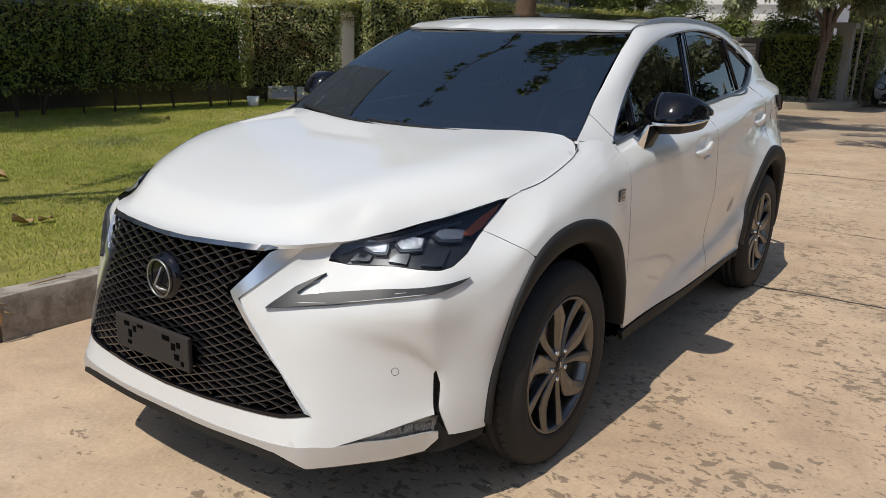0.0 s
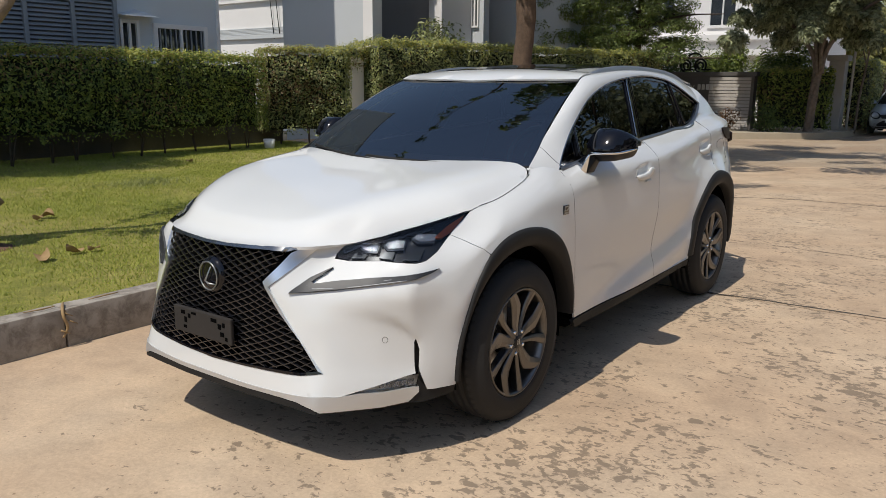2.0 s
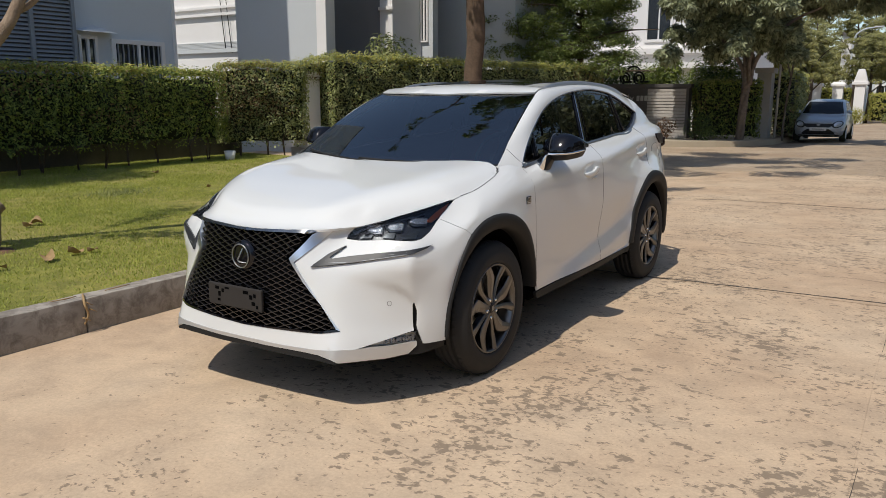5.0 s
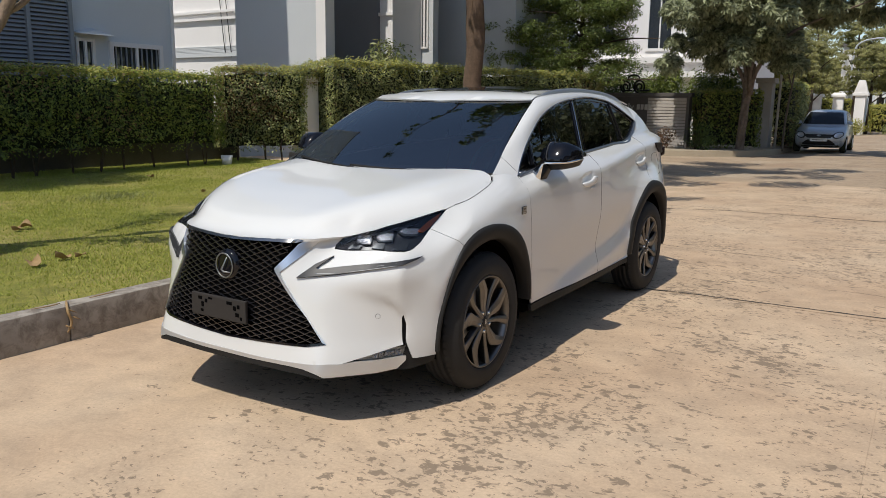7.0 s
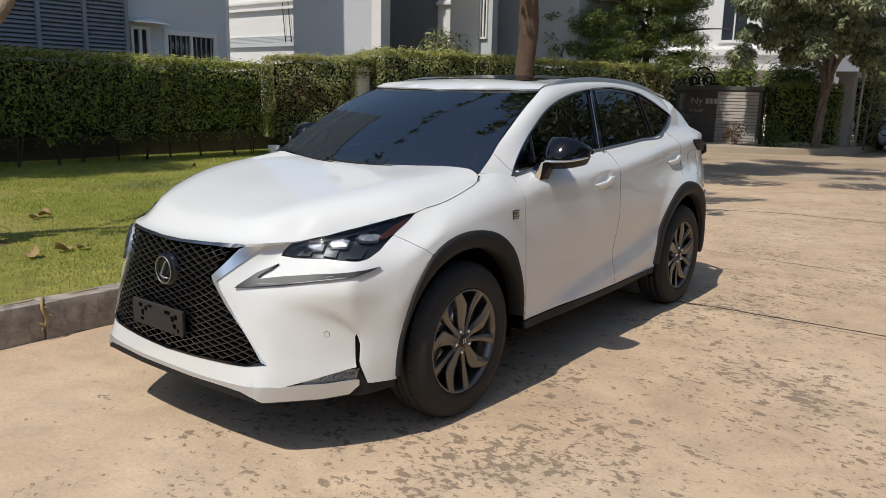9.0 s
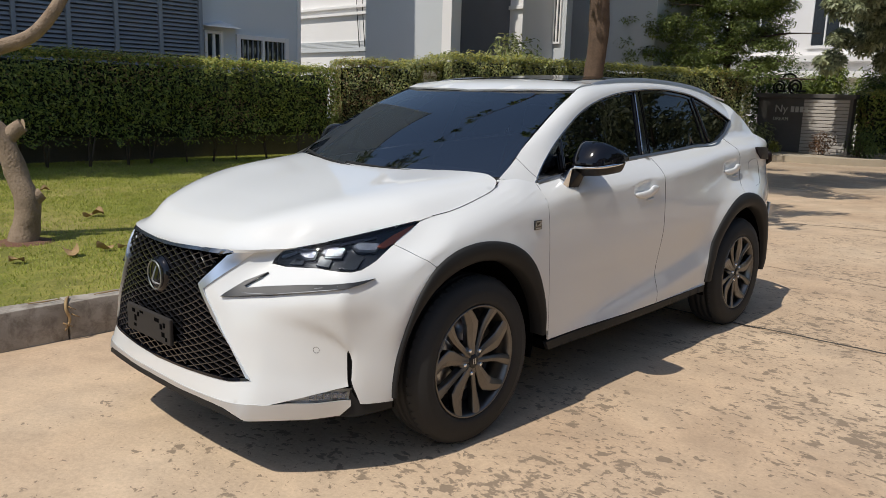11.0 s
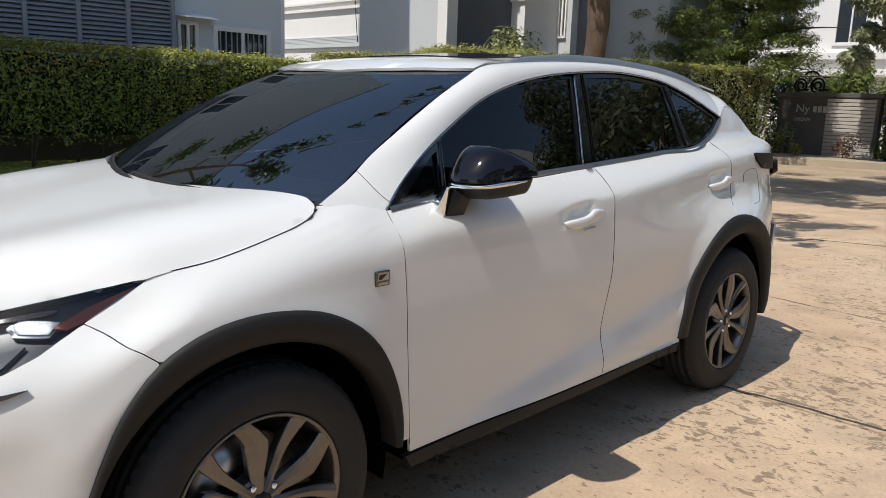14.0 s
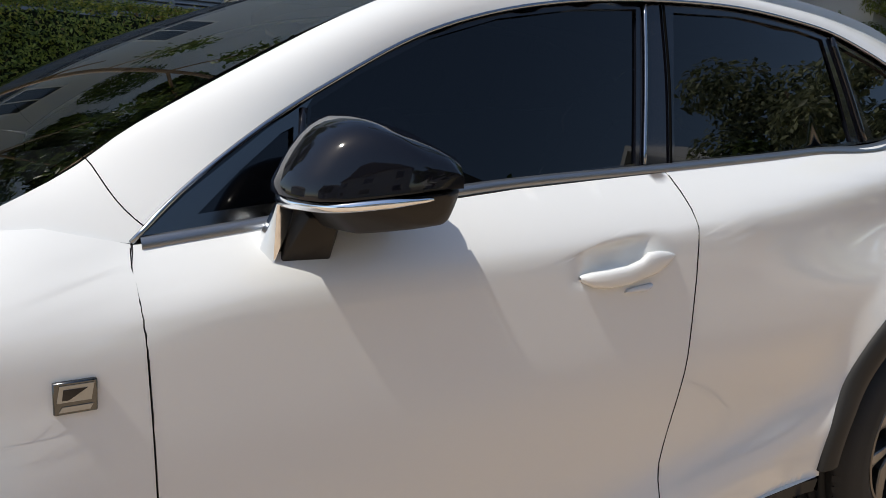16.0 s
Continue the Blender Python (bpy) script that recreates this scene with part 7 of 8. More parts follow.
# front apron: lower lip, splitter, vents, fog lamps
lip = skins([(0, -.955, .307), (.27, -.949, .307), (.486, -.922, .312), (.575, -.88, .316), (.605, -.853, .313), (.66, -.785, .318), (.72, -.704, .314), (.79, -.59, .322), (.794, -.592, .300), (.774, -.627, .262), (.715, -.723, .254), (.642, -.823, .256), (.563, -.902, .254), (.53, -.915, .270), (.47, -.930, .287), (.40, -.937, .291), (.317, -.946, .291), (.159, -.954, .289), (0, -.955, .289)])
lip_ob = [part("lower_lip", cut("lower_lip", lip, skin, step=0.025, off=0.004, thick=0.03, mirror=m), lip_silver, car, "satin silver lower lip") for m in (False, True)]
split = skins([(0, -.955, .288), (.2, -.95, .290), (.40, -.937, .290), (.47, -.930, .285), (.525, -.915, .268), (.55, -.905, .254), (.55, -.905, .248), (.46, -.92, .260), (.3, -.945, .262), (0, -.955, .262)])
both("splitter", split, black_plastic, car, "black lower apron", step=0.03, off=0.001, thick=0.03)
corner = skins([(.790, -.595, .36), (.812, -.56, .304), (.865, -.43, .300), (.86, -.43, .262), (.80, -.57, .252), (.774, -.627, .252), (.785, -.607, .27)])
both("bumper_corner", corner, black_plastic, car, "black plastic bumper corner", step=0.03, off=-0.006, thick=0.04)
vent = skins([(.812, -.56, .300), (.803, -.578, .40), (.797, -.588, .47), (.787, -.596, .517), (.783, -.604, .50), (.784, -.604, .44), (.785, -.602, .30)])
both("bumper_vent", vent, black_plastic, car, "black plastic vent", step=0.02, off=-0.022, thick=0.0)
pocket = skins([(.60, -.862, .305), (.655, -.79, .330), (.715, -.706, .351), (.79, -.60, .376), (.79, -.60, .30), (.72, -.704, .292), (.62, -.84, .30)])
# black sheet paints the shade behind the fog lamp
both("fog_recess", pocket, shade_and_print_black, car, step=0.02, off=-0.02, thick=0.0)
fog = skins([(.655, -.789, .326), (.696, -.727, .350), (.756, -.638, .360), (.789, -.594, .366), (.790, -.594, .322), (.737, -.682, .317), (.687, -.752, .317)])
fogs = [part("fog_lamp", cut("fog_lamp", fog, skin, step=0.02, off=-0.004, thick=0.014, mirror=m), lens_clear, car, "clear narrow fog lamp") for m in (False, True)]
for m, fo in zip((1, -1), fogs):
    for k in range(5):
        a, b = .705 + k * .016, .719 + k * .016
        yy = -.789 + (a - .655) * 1.44
        quad = skins([(a, yy, .322), (a + .004, yy, .346), (b + .002, yy + .02, .350), (b - .002, yy + .02, .324)])
        part("fog_reflector", cut("fog_reflector", quad, skin, step=.012, off=-.012, thick=.004, mirror=(m < 0)), crystal, fo)
both("fog_back", fog, fog_silver, car, step=0.03, off=-0.018, thick=0.0)

# grille
grille_in = [(0, -.93, .832), (.123, -.90, .835), (.233, -.887, .840), (.364, -.852, .842), (.332, -.894, .784), (.290, -.920, .729), (.301, -.92, .712), (.368, -.911, .620), (.459, -.891, .520), (.530, -.868, .408), (.47, -.906, .397), (.376, -.926, .393), (.27, -.939, .388), (.142, -.946, .381), (0, -.95, .376)]
gz = skins(grille_in)
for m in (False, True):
    # black sheet behind the bars, painting the grille's depth as shade
    part("grille_shade_backing", cut("grille_shade_backing", gz, skin, step=0.04, off=-0.045, thick=0.0, mirror=m), shade_and_print_black, car)
frame_out = [(0, -.90, .845), (.15, -.885, .848), (.26, -.87, .853), (.371, -.837, .857), (.442, -.762, .856), (.408, -.815, .808), (.370, -.883, .756), (.324, -.916, .712), (.336, -.916, .692), (.427, -.900, .566), (.494, -.882, .474), (.551, -.868, .400)]
upper_frame = skins([(0, -.90, .846), (.15, -.885, .849), (.26, -.87, .854), (.371, -.837, .858), (.40, -.80, .857), (.362, -.85, .842), (.233, -.887, .840), (.123, -.90, .835), (0, -.93, .832)])
side_frame = skins([(.40, -.80, .857), (.442, -.762, .856), (.408, -.815, .808), (.370, -.883, .756), (.324, -.916, .712), (.336, -.916, .692), (.427, -.900, .566), (.494, -.882, .474), (.551, -.868, .400), (.530, -.868, .408), (.459, -.891, .520), (.372, -.911, .620), (.306, -.92, .712), (.298, -.920, .729), (.345, -.890, .784), (.372, -.84, .838)])
base_frame = skins([(0, -.95, .376), (.142, -.946, .381), (.27, -.939, .388), (.376, -.926, .393), (.47, -.906, .397), (.530, -.868, .408), (.551, -.868, .400), (.47, -.906, .386), (.27, -.939, .379), (0, -.95, .368)])
for m in (False, True):
    part("grille_upper_frame", cut("grille_upper_frame", upper_frame, skin, step=0.02, off=0.006, thick=0.03, mirror=m), smoked_chrome, car, "smoked chrome upper grille frame")
    part("grille_side_frame", cut("grille_side_frame", side_frame, skin, step=0.018, off=0.006, thick=0.03, mirror=m), frame_chrome, car, "bright chrome grille frame")
    part("grille_lower_frame", cut("grille_lower_frame", base_frame, skin, step=0.02, off=0.003, thick=0.03, mirror=m), gloss_black, car)


def lattice():
    """Two families of slanting bars inside the grille's outline."""
    bm = bmesh.new()
    poly = [tuple(p) for p in gz]
    pw, ph = 0.076, 0.0270
    for fam in (1, -1):
        for k in range(-40, 80):
            run = []
            for i in range(0, 1300):
                u = -0.6 + i * 0.004
                if u > 0.6:
                    break
                z = 0.36 + k * ph + fam * u / pw * ph
                if z < 0.37 or z > 0.86 or not inside((abs(u), z), poly):
                    if len(run) > 1:
                        bar(bm, run)
                    run = []
                    continue
                if i % 7 == 0 or not run:
                    run.append((u, z))
            if len(run) > 1:
                bar(bm, run)
    return bm


def bar(bm, run):
    prev = None
    for u, z in run:
        x, y, zz = skin(abs(u), z)
        x = math.copysign(x, u)
        d, h = 0.014, 0.0034
        ring = [bm.verts.new(v) for v in ((x, y + 0.004, z - h * 0.6), (x, y + 0.004, z + h * 0.6), (x, y + d, z + h * 0.7), (x, y + d, z - h * 0.7))]
        if prev:
            for i in range(4):
                bm.faces.new((prev[i], prev[(i + 1) % 4], ring[(i + 1) % 4], ring[i]))
        prev = ring


lat = lattice()
bmesh.ops.recalc_face_normals(lat, faces=lat.faces)
part("grille_lattice", lat, lattice_black, car, "black diamond mesh grille")

# emblem and plate bracket
ey, ez = -0.950, 0.712
em = part("emblem", lathe_bm([(0.0, 0.010), (0.050, 0.008), (0.070, 0.012), (0.076, 0.03)], 40, 'Y', (0, ey, ez)), gloss_black, car, "round chrome emblem on a black disc")
ring = [(0.055 * math.cos(a), ey + 0.001, ez + 0.058 * math.sin(a)) for a in np.linspace(0, 6.28318, 41)]
part("emblem_ring", tube_bm(ring, 0.0030, 8, cap=False), dull_silver, em)
part("emblem_bar", tube_bm([(0.020, ey, ez + 0.040), (-0.018, ey - 0.002, ez - 0.022), (0.0, ey - 0.002, ez - 0.030), (0.040, ey, ez - 0.030)], [0.0025, 0.0042, 0.0042, 0.0025], 8), dull_silver, em)
plate = part("plate_bracket", box_bm(-.215, .155, -.972, -.955, .452, .562, .006), plate_plastic, car, "empty dark number plate bracket")
for px, pz, w, h in ((-.15, .54, .016, .010), (-.11, .53, .010, .012), (-.135, .51, .010, .016), (-.08, .545, .018, .006), (.05, .54, .022, .010), (.085, .52, .012, .014), (.11, .53, .010, .012), (.10, .49, .014, .012), (.125, .475, .008, .010), (-.14, .48, .012, .008)):
    part("bracket_slot", box_bm(px - w * .8, px + w * .8, -.974, -.970, pz - h * .75, pz + h * .75), shade_and_print_black, plate)
su, sz = on_skin((.712, -.690, .514))
part("parking_sensor", tube_bm([skin(su + .011 * math.cos(a), sz + .0115 * math.sin(a)) for a in np.linspace(0, 6.28318, 25)], 0.0008, 6, cap=False), dark_chrome, bumper[0])

# headlights: a dark tray, three lamp units, an amber strip and a clear cover
head = skins([(.483, -.715, .812), (.482, -.705, .828), (.504, -.681, .858), (.56, -.635, .876), (.621, -.575, .896), (.69, -.455, .926), (.745, -.34, .950), (.778, -.228, .967), (.784, -.298, .928), (.784, -.393, .880), (.795, -.478, .838), (.790, -.544, .814), (.773, -.578, .809), (.663, -.641, .814), (.537, -.693, .806)])
amb = skins([(.752, -.435, .888), (.757, -.350, .925), (.770, -.255, .958), (.779, -.29, .936), (.781, -.36, .900), (.775, -.41, .884)])
for m, sg in ((False, 1), (True, -1)):
    lamp = part("headlight", cut("headlight", head, skin, step=0.022, off=0.001, thick=0.012, mirror=m), lens_clear, car, "clear headlight cover over dark lamp units")
    part("lamp_tray", cut("lamp_tray", head, skin, step=0.022, off=-0.034, thick=-0.030, mirror=m), lamp_dark, lamp)
    part("turn_signal", cut("turn_signal", amb, skin, step=0.02, off=-0.014, thick=0.01, mirror=m), amber, lamp, "amber turn signal")
    for poly in (((.545, -.656, .860), (.558, -.642, .876), (.621, -.618, .868), (.625, -.636, .842), (.586, -.653, .840), (.554, -.658, .848)),
                 ((.635, -.610, .866), (.634, -.583, .890), (.691, -.533, .884), (.702, -.566, .858), (.652, -.609, .852)),
                 ((.701, -.514, .890), (.701, -.489, .904), (.755, -.411, .898), (.764, -.446, .874), (.722, -.507, .876))):
        q = skins(poly)
        mid = (sum(a for a, _ in q) / len(q), sum(b for _, b in q) / len(q))
        unit = part("lamp_unit", cut("lamp_unit", q, skin, step=.012, off=-0.018, thick=.014, mirror=m), lamp_bright, lamp, "bright faceted lamp unit")
        part("lamp_crystal", cut("lamp_crystal", [(mid[0] + (a - mid[0]) * .86, mid[1] + (b - mid[1]) * .86 + .002) for a, b in q], skin, step=.006, off=-0.014, thick=.004, mirror=m), crystal, unit)
    for poly in (((.525, -.685, .820), (.540, -.667, .840), (.582, -.657, .836), (.578, -.667, .824)), ((.633, -.642, .828), (.645, -.618, .848), (.677, -.592, .852), (.683, -.619, .828)), ((.720, -.599, .828), (.726, -.558, .848), (.751, -.492, .864), (.772, -.554, .826))):
        part("lamp_fin", cut("lamp_fin", skins(poly), skin, step=.012, off=-0.022, thick=.010, mirror=m), lamp_fin_mat, lamp)
    part("lamp_brow", cut("lamp_brow", skins([(.50, -.70, .836), (.56, -.66, .866), (.63, -.60, .884), (.70, -.50, .908), (.745, -.42, .920), (.748, -.43, .912), (.70, -.52, .898), (.63, -.62, .874), (.56, -.67, .856), (.51, -.70, .828)]), skin, step=.015, off=-.010, thick=.016, mirror=m), gloss_black, lamp)

# daytime running strip
drl = skins([(.400, -.886, .692), (.420, -.861, .714), (.448, -.814, .746), (.502, -.747, .777), (.469, -.805, .742), (.459, -.823, .730), (.475, -.821, .724), (.547, -.767, .736), (.661, -.698, .752), (.775, -.627, .767), (.803, -.587, .772), (.829, -.510, .781), (.821, -.549, .769), (.806, -.594, .759), (.787, -.631, .749), (.673, -.712, .729), (.560, -.785, .709), (.464, -.845, .697)])
both("running_light", drl, strip_grey, car, "slim dark running light strip", step=0.015, off=0.012, thick=0.019)
for dz, rad in ((.004, .0022), (-.006, .0028)):
    tubeline = [skin(*on_skin((x, y, z + dz))) for x, y, z in ((.462, -.83, .718), (.553, -.776, .723), (.669, -.704, .740), (.775, -.636, .758))]
    pair("light_guide", tube_bm([(x + 0.005, y - 0.010, z) for x, y, z in tubeline], rad, 8, 24), strip_light, car)
hook = [skin(*on_skin(p)) for p in ((.446, -.83, .722), (.462, -.80, .746), (.490, -.76, .768))]
pair("light_guide", tube_bm([(x + 0.005, y - 0.010, z) for x, y, z in hook], [.003, .0025, .001], 8, 12), strip_light, car)

# mirrors
def mirror_cap(place):
    """The rounded black cap: flat below, its crest a third of the way back."""
    tall = line((0, .15, .45, .75, .92, 1), (.50, .86, 1.0, .90, .62, .22))
    front, rear = line((0, .3, .6, .85, 1), (.745, .692, .684, .735, .83)), line((0, .5, 1), (.885, .912, .895))
    crest = line((0, .06, .18, .35, .62, .90, 1), (.10, .34, .72, .98, .93, .68, .50))
    bm, rings = bmesh.new(), []
    for i in range(15):
        u = i / 14
        x, y0, y1 = .812 + .223 * u, front(u), rear(u)
        top = [(x, y0 + (y1 - y0) * v, 1.166 + .106 * tall(u) * crest(v)) for v in np.linspace(0, 1, 18)]
        low = [(x, y0 + (y1 - y0) * v, 1.162) for v in np.linspace(1, 0, 8)]
        rings.append([bm.verts.new(p) for p in place(top + low)])
    n = len(rings[0])
    for r0, r1 in zip(rings, rings[1:]):
        for k in range(n):
            bm.faces.new((r0[k], r0[(k + 1) % n], r1[(k + 1) % n], r1[k]))
    bm.faces.new(rings[0])
    bm.faces.new(rings[-1][::-1])
    bmesh.ops.recalc_face_normals(bm, faces=bm.faces)
    return smoothed(bm, 45)


for s in (1, -1):
    S = lambda pts: [(s * (x + .025 * ease(.88, .98, x)), y - .055 * ease(.84, .90, x), z - .07 * max(0.0, z - 1.17) + .08 * max(0.0, 1.15 - z) * ease(.84, .88, x) + .020 * ease(.70, .88, y) * ease(1.25, 1.18, z)) for x, y, z in pts]
    cap = part("door_mirror", mirror_cap(S), gloss_black, car, "gloss black door mirror with chrome strip")
    part("mirror_base", hull(S([(.880, .715, 1.155), (.980, .715, 1.158), (1.025, .792, 1.158), (1.034, .875, 1.158), (1.010, .912, 1.158), (.860, .908, 1.155), (.885, .760, 1.090), (.950, .785, 1.092), (1.000, .845, 1.100), (1.010, .888, 1.106), (.985, .902, 1.100), (.870, .898, 1.090), (.812, .745, 1.10), (.812, .87, 1.105), (.812, .745, 1.155), (.812, .88, 1.155)]), 0.010, 3), mirror_black, cap, "dark satin underside")
    part("mirror_strip", tube_bm(S([(.846, .672, 1.104), (.862, .688, 1.130), (.890, .700, 1.146), (.935, .700, 1.150), (.988, .730, 1.153), (1.022, .792, 1.153), (1.032, .850, 1.150)]), [.008, .009, .009, .008, .0075, .007, .003], 10, 30), chrome, cap, "bright chrome strip")
    part("mirror_leg", hull(S([(.805, .636, 1.052), (.838, .636, 1.060), (.862, .668, 1.040), (.820, .676, 1.040), (.835, .662, 1.116), (.880, .692, 1.150), (.862, .712, 1.146), (.852, .676, 1.118), (.805, .662, 1.100)]), 0.0025, 2), chrome, cap, "polished chrome leg")
    part("mirror_stalk", hull(S([(.815, .670, 1.041), (.858, .674, 1.041), (.862, .755, 1.034), (.800, .765, 1.034), (.868, .705, 1.138), (.895, .745, 1.112), (.895, .790, 1.100), (.800, .790, 1.096), (.810, .690, 1.122)]), 0.003, 2), mirror_black, cap)
    part("mirror_glass", hull(S([(.868, .910, 1.172), (.985, .910, 1.175), (.990, .910, 1.190), (.960, .910, 1.208), (.868, .910, 1.208), (.868, .914, 1.19), (.970, .914, 1.19)]), 0.0), chrome, cap)


# handles
def handle(door, dy, dz, s):
    rows = []
    x0, x1 = side_x(1.225 + dy, .975 + dz), side_x(1.49 + dy, 1.0 + dz)
    for y, z, half, out in ((1.228, .978, .003, .002), (1.236, .976, .008, .008), (1.255, .974, .014, .013), (1.29, .973, .018, .018), (1.34, .977, .019, .020), (1.372, .985, .020, .020), (1.390, .993, .025, .020), (1.42, .996, .023, .017), (1.452, 1.001, .014, .012), (1.470, 1.003, .007, .006), (1.480, 1.004, .002, .001)):
        x = x0 + (x1 - x0) * (y - 1.228) / .252
        ring = []
        for j in range(14):
            a = 6.28318 * j / 14
            ring.append((s * (x + out - .008 + .010 * math.copysign(abs(math.cos(a)) ** .7, math.cos(a))), y + dy, z + dz + half * math.copysign(abs(math.sin(a)) ** .8, math.sin(a))))
        rows.append(ring)
    part("door_handle", loft_mesh("door_handle", rows, close=True, flip=(s < 0)), paint, door, "white pull handle")
    x = side_x(1.38 + dy, .945 + dz)
    part("handle_foot", hull([(s * (x + a), 1.38 + dy + b, .945 + dz + c) for a, b, c in ((-.01, -.042, -.006), (.008, -.038, -.004), (.010, .035, .006), (-.01, .042, .006), (.010, .02, -.005), (.004, .03, .010), (.004, -.03, .004))], .002, 1), paint, door)


for s, f_d, r_d in ((1, fd[0], rd[0]), (-1, fd[1], rd[1])):
    handle(f_d, 0.0, 0.0, s)
    handle(r_d, 1.185, .062, s)

# badge on the fender: a dark plate with plain light shapes
bx = side_x(.378, .903) + .002
bd = part("fender_badge", hull([(bx + a, .378 + b, .903 + c) for a in (-.004, .004) for b, c in ((-.026, -.020), (.025, -.020), (.026, .023), (-.026, .023))], .0015, 1), dark_chrome, car, "small dark metal badge")
for b0, b1, c0, c1 in ((-.022, .022, -.003, .019), (-.020, .020, -.016, -.009)):
    part("badge_shape", hull([(bx + a, .378 + b, .903 + c) for a in (.003, .0055) for b, c in ((b0, c0), (b1 - .004, c0), (b1, c1), (b0 + .004, c1))], 0.0), dull_silver, bd)
part("badge_mark", hull([(bx + a, .378 + b, .903 + c) for a in (.005, .0065) for b, c in ((-.016, .0), (-.008, .0), (.014, .014), (-.014, .014))], 0.0), gloss_black, bd)

# fuel flap seam on the rear quarter
seam = [skin(*side_uz(y, z)) for y, z in ((2.80, 1.04), (2.80, 1.075), (2.82, 1.09), (2.95, 1.10), (2.98, 1.085), (2.98, .96), (2.96, .94), (2.86, .93))]
part("fuel_flap_seam", tube_bm([(x + .0005, y, z) for x, y, z in seam], 0.0010, 6, 50), shade_and_print_black, rq[0])

# cowl and wipers
cow = [(s, v) for s, v in ((-1, -.05), (-.5, -.05), (0, -.05), (.5, -.05), (1, -.05), (1, .02), (.5, .02), (0, .02), (-.5, .02), (-1, .02))]
part("cowl_panel", cut("cowl_panel", cow, screen, step=0.08, off=-0.006, thick=0.02), black_plastic, car)


def wiper(s0, s1, v0, v1):
    pts = []
    for k in range(7):
        w = k / 6
        p = Vector(screen(s0 + (s1 - s0) * w, v0 + (v1 - v0) * w))
        pts.append(p + Vector((0, -0.5, 0.85)) * (0.006 + .006 * math.sin(math.pi * w)))
    a = part("wiper_arm", tube_bm(pts, [.010, .009, .008, .007, .006, .006, .004], 6), black_plastic, car)
    pts2 = [Vector(screen(s0 + (s1 - s0) * w, v0 + (v1 - v0) * w + .012)) + Vector((0, -0.5, 0.85)) * .006 for w in np.linspace(.1, 1.0, 8)]
    part("wiper_blade", tube_bm(pts2, .005, 6), rubber, a)


wiper(.72, -.15, -.015, .024)
wiper(.02, -.86, -.012, .048)

# cabin
part("dashboard", hull([(x, y, z) for x, y, z in ((-.68, .42, 1.03), (.68, .42, 1.03), (.70, .75, 1.075), (-.70, .75, 1.075), (.70, .95, 1.04), (-.70, .95, 1.04), (.70, .95, .7), (-.70, .95, .7), (-.68, .42, .7), (.68, .42, .7))], .02, 3), seat_mat, car)
sw = [(.36 + .185 * math.cos(a), 1.05 + .05 * math.sin(a), 1.06 + .175 * math.sin(a)) for a in np.linspace(0, 6.28318, 33)]
wheel_ob = part("steering_wheel", tube_bm(sw, .015, 8, cap=False), seat_mat, car)
part("wheel_boss", hull([(.36 + a, 1.04 + b, 1.05 + c) for a, b, c in ((-.08, 0, -.05), (.08, 0, -.05), (.09, .02, .05), (-.09, .02, .05), (-.05, -.06, 0), (.05, -.06, 0))], .01, 2), seat_mat, wheel_ob)
for x in (-.36, .36):
    st = part("front_seat", hull([(x + a, 1.35 + b, c) for a, b, c in ((-.24, 0, .55), (.24, 0, .55), (.24, 0, .72), (-.24, 0, .72), (.22, .5, .55), (-.22, .5, .55), (.2, .5, .7), (-.2, .5, .7))], .04, 3), seat_red, car, "red leather front seat")
    part("seat_back", hull([(x + a, 1.80 + b, c) for a, b, c in ((-.23, -.04, .66), (.23, -.04, .66), (.23, .1, .66), (-.23, .1, .66), (.2, .16, 1.22), (-.2, .16, 1.22), (.2, .24, 1.22), (-.2, .24, 1.22))], .04, 3), seat_red, st)
    part("head_rest", hull([(x + a, 2.0 + b, c) for a, b, c in ((-.12, 0, 1.26), (.12, 0, 1.26), (.12, .08, 1.26), (-.12, .08, 1.26), (.10, .01, 1.42), (-.10, .01, 1.42), (.10, .08, 1.42), (-.10, .08, 1.42))], .03, 3), seat_mat, st)
part("rear_seat", hull([(a, b, c) for a in (-.6, .6) for b, c in ((2.3, .6), (2.75, .6), (2.85, 1.15), (2.7, 1.15))], .05, 3), seat_mat, car)
part("cabin_tub", box_bm(-.66, .66, .60, 2.95, .50, .62, .01), shade_and_print_black, car)
part("headlining", cut("headlining", [(-.50, 1.15), (.50, 1.15), (.52, 2.0), (.48, 2.9), (-.48, 2.9), (-.52, 2.0)], lambda a, b: (a, b, roof_z(a, b) - .03), step=.15, thick=0.0), seat_mat, car)
part("interior_mirror", hull([(a, .98 + b, 1.40 + c) for a, b, c in ((-.11, 0, -.03), (.11, 0, -.03), (.12, 0, .03), (-.12, 0, .03), (-.08, .03, 0), (.08, .03, 0))], .006, 2), gloss_black, car)


# rear end
def tail(x, z):
    back = line((0.3, 0.5, 0.8, 1.0, 1.15, 1.3, 1.45), (3.62, 3.66, 3.66, 3.62, 3.56, 3.38, 3.16))(z)
    half = line((0.3, 0.8, 1.1, 1.3, 1.45), (0.74, 0.78, 0.76, 0.66, 0.60))(z)
    w = min(1.2, abs(x) / half)
    return (x, back - 0.23 * w ** 3.2, z)


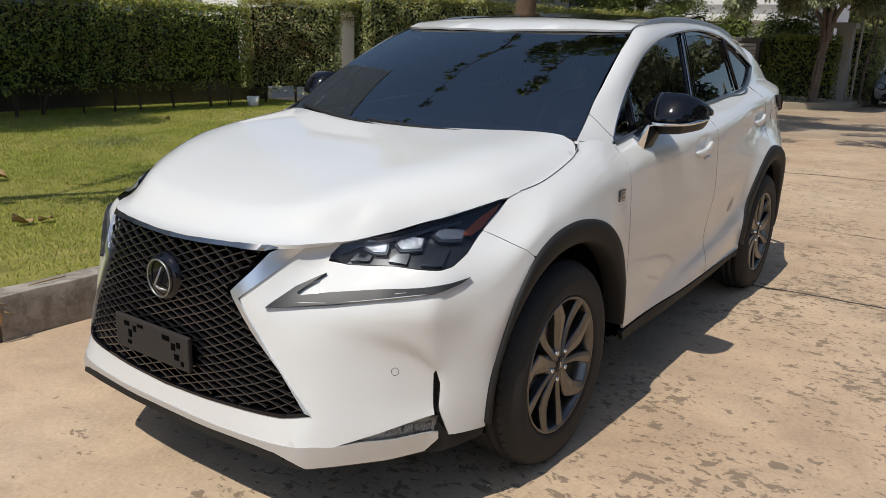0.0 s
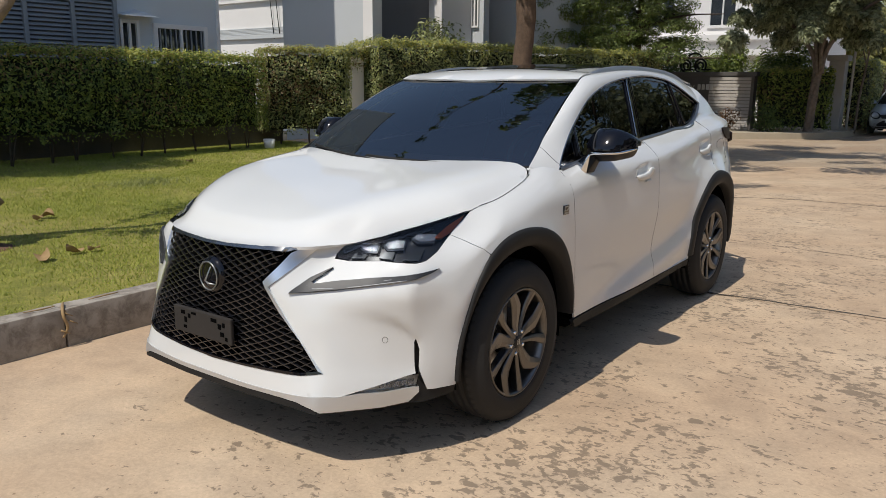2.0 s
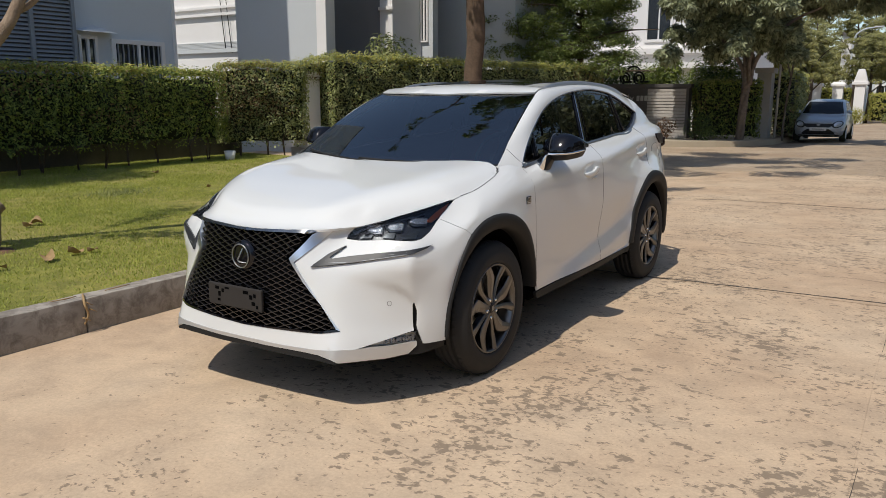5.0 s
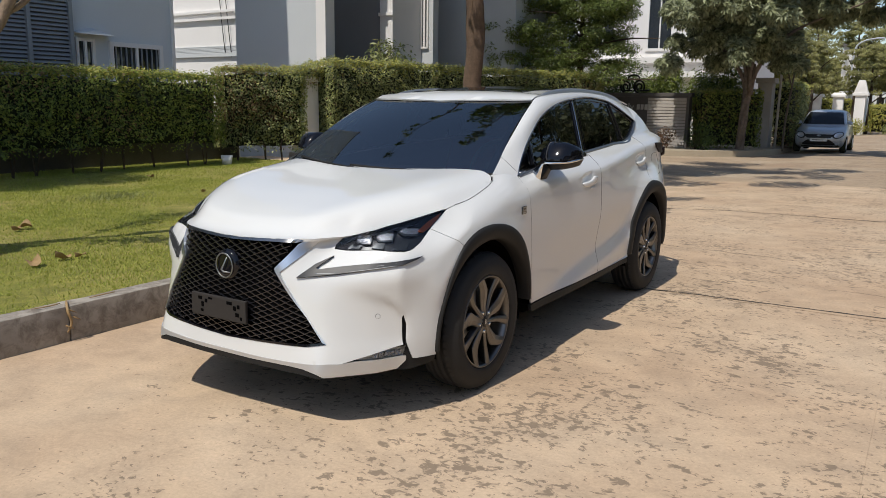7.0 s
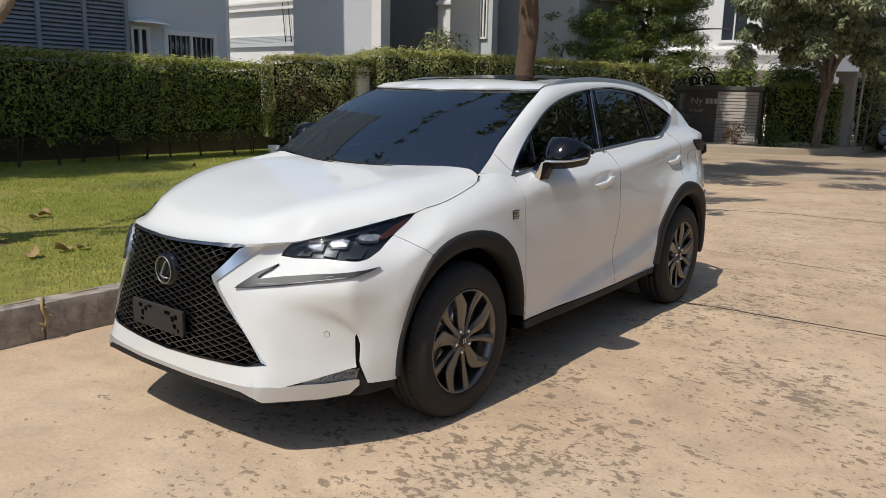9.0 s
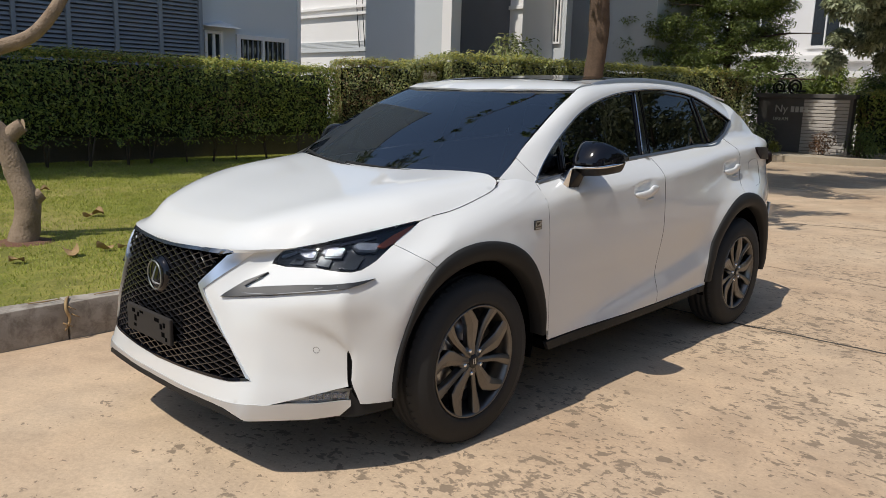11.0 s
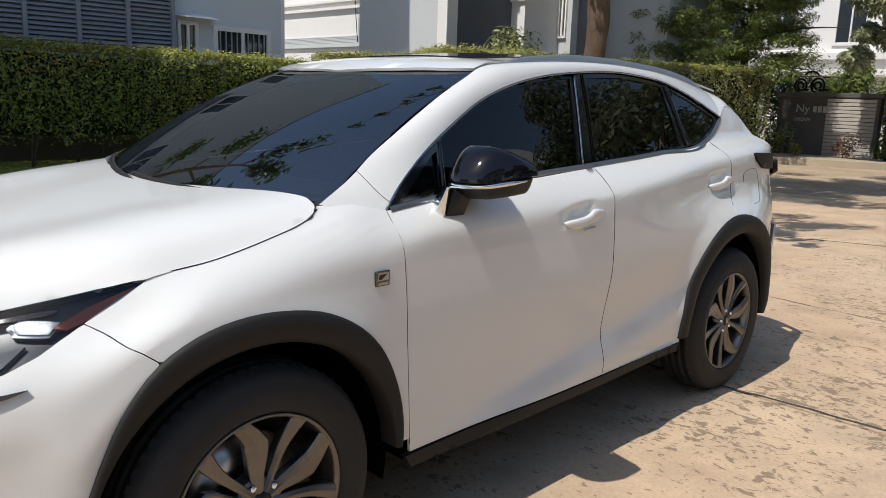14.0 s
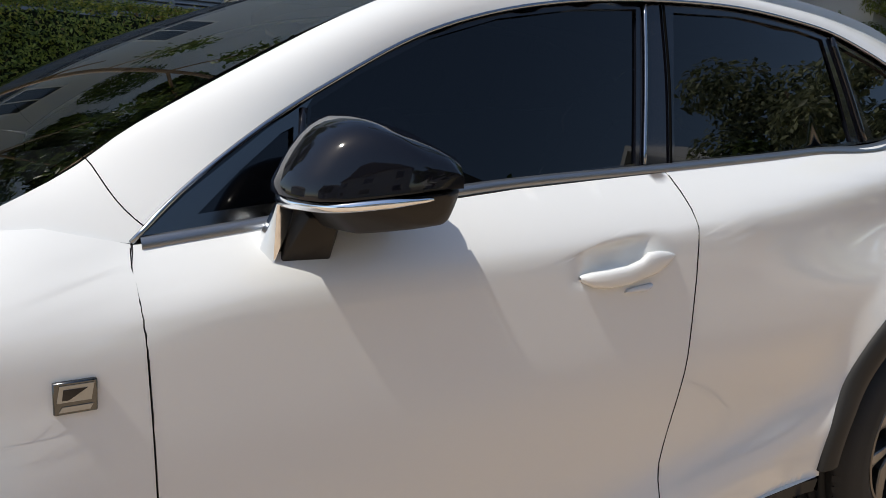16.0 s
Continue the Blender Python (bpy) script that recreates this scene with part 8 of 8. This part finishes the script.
rear_panels = (("rear_bumper", [(-.74, .36), (.74, .36), (.76, .60), (.77, .76), (-.77, .76), (-.76, .60)], paint, ""), ("tailgate", [(-.60, .775), (.60, .775), (.66, 1.0), (.62, 1.10), (-.62, 1.10), (-.66, 1.0)], paint, ""),
               ("rear_window", [(-.60, 1.11), (.60, 1.11), (.62, 1.20), (.57, 1.42), (-.57, 1.42), (-.62, 1.20)], side_glass, "dark tinted rear window"))
for nm, poly, mt, lb in rear_panels:
    part(nm, cut(nm, poly, tail, step=0.06, flip=True), mt, car, lb)
part("tail_backing", cut("tail_backing", [(-.72, .3), (.72, .3), (.74, .8), (.72, 1.1), (.56, 1.44), (-.56, 1.44), (-.72, 1.1), (-.74, .8)], tail, step=0.08, off=-0.06, thick=0.0, flip=True), shade_and_print_black, car)
for s in (1, -1):
    tl = [(s * x, z) for x, z in ((.36, 1.03), (.66, 1.01), (.755, 1.06), (.77, 1.12), (.70, 1.14), (.4, 1.08))]
    part("tail_lamp", cut("tail_lamp", tl, tail, step=0.04, off=0.012, thick=0.03, flip=(s > 0)) if s > 0 else cut("tail_lamp", tl[::-1], tail, step=0.04, off=0.012, thick=0.03, flip=True), red_lens, car, "dark red tail lamp")
    part("tail_lamp_corner", hull([(s * x, y, z) for x, y, z in ((.775, 3.03, 1.165), (.79, 3.16, 1.16), (.72, 3.36, 1.13), (.80, 3.20, 1.09), (.785, 3.10, 1.105), (.73, 3.36, 1.07), (.70, 3.2, 1.12))], .004, 2), red_lens, car)
    part("tail_lamp_side", cut("tail_lamp_side", sides(((2.935, 1.178), (2.955, 1.145), (3.05, 1.098), (3.20, 1.085), (3.34, 1.085), (3.31, 1.150), (3.15, 1.172))), skin, step=0.03, off=0.012, thick=0.02, mirror=(s < 0)), red_lens, car, "dark smoked tail lamp wrapping the corner")
part("roof_spoiler", hull([(s * x, y, z) for s in (1, -1) for x, y, z in ((.535, 2.90, 1.472), (.525, 3.025, 1.462), (.53, 3.03, 1.440), (.54, 2.92, 1.43), (.0, 2.95, 1.532), (.0, 3.22, 1.478), (.0, 3.22, 1.45), (.3, 3.17, 1.472), (.3, 2.95, 1.517))], .008, 2), paint, car)
part("rear_underside", box_bm(-.70, .70, 3.15, 3.55, .28, .40, .02), black_plastic, car)
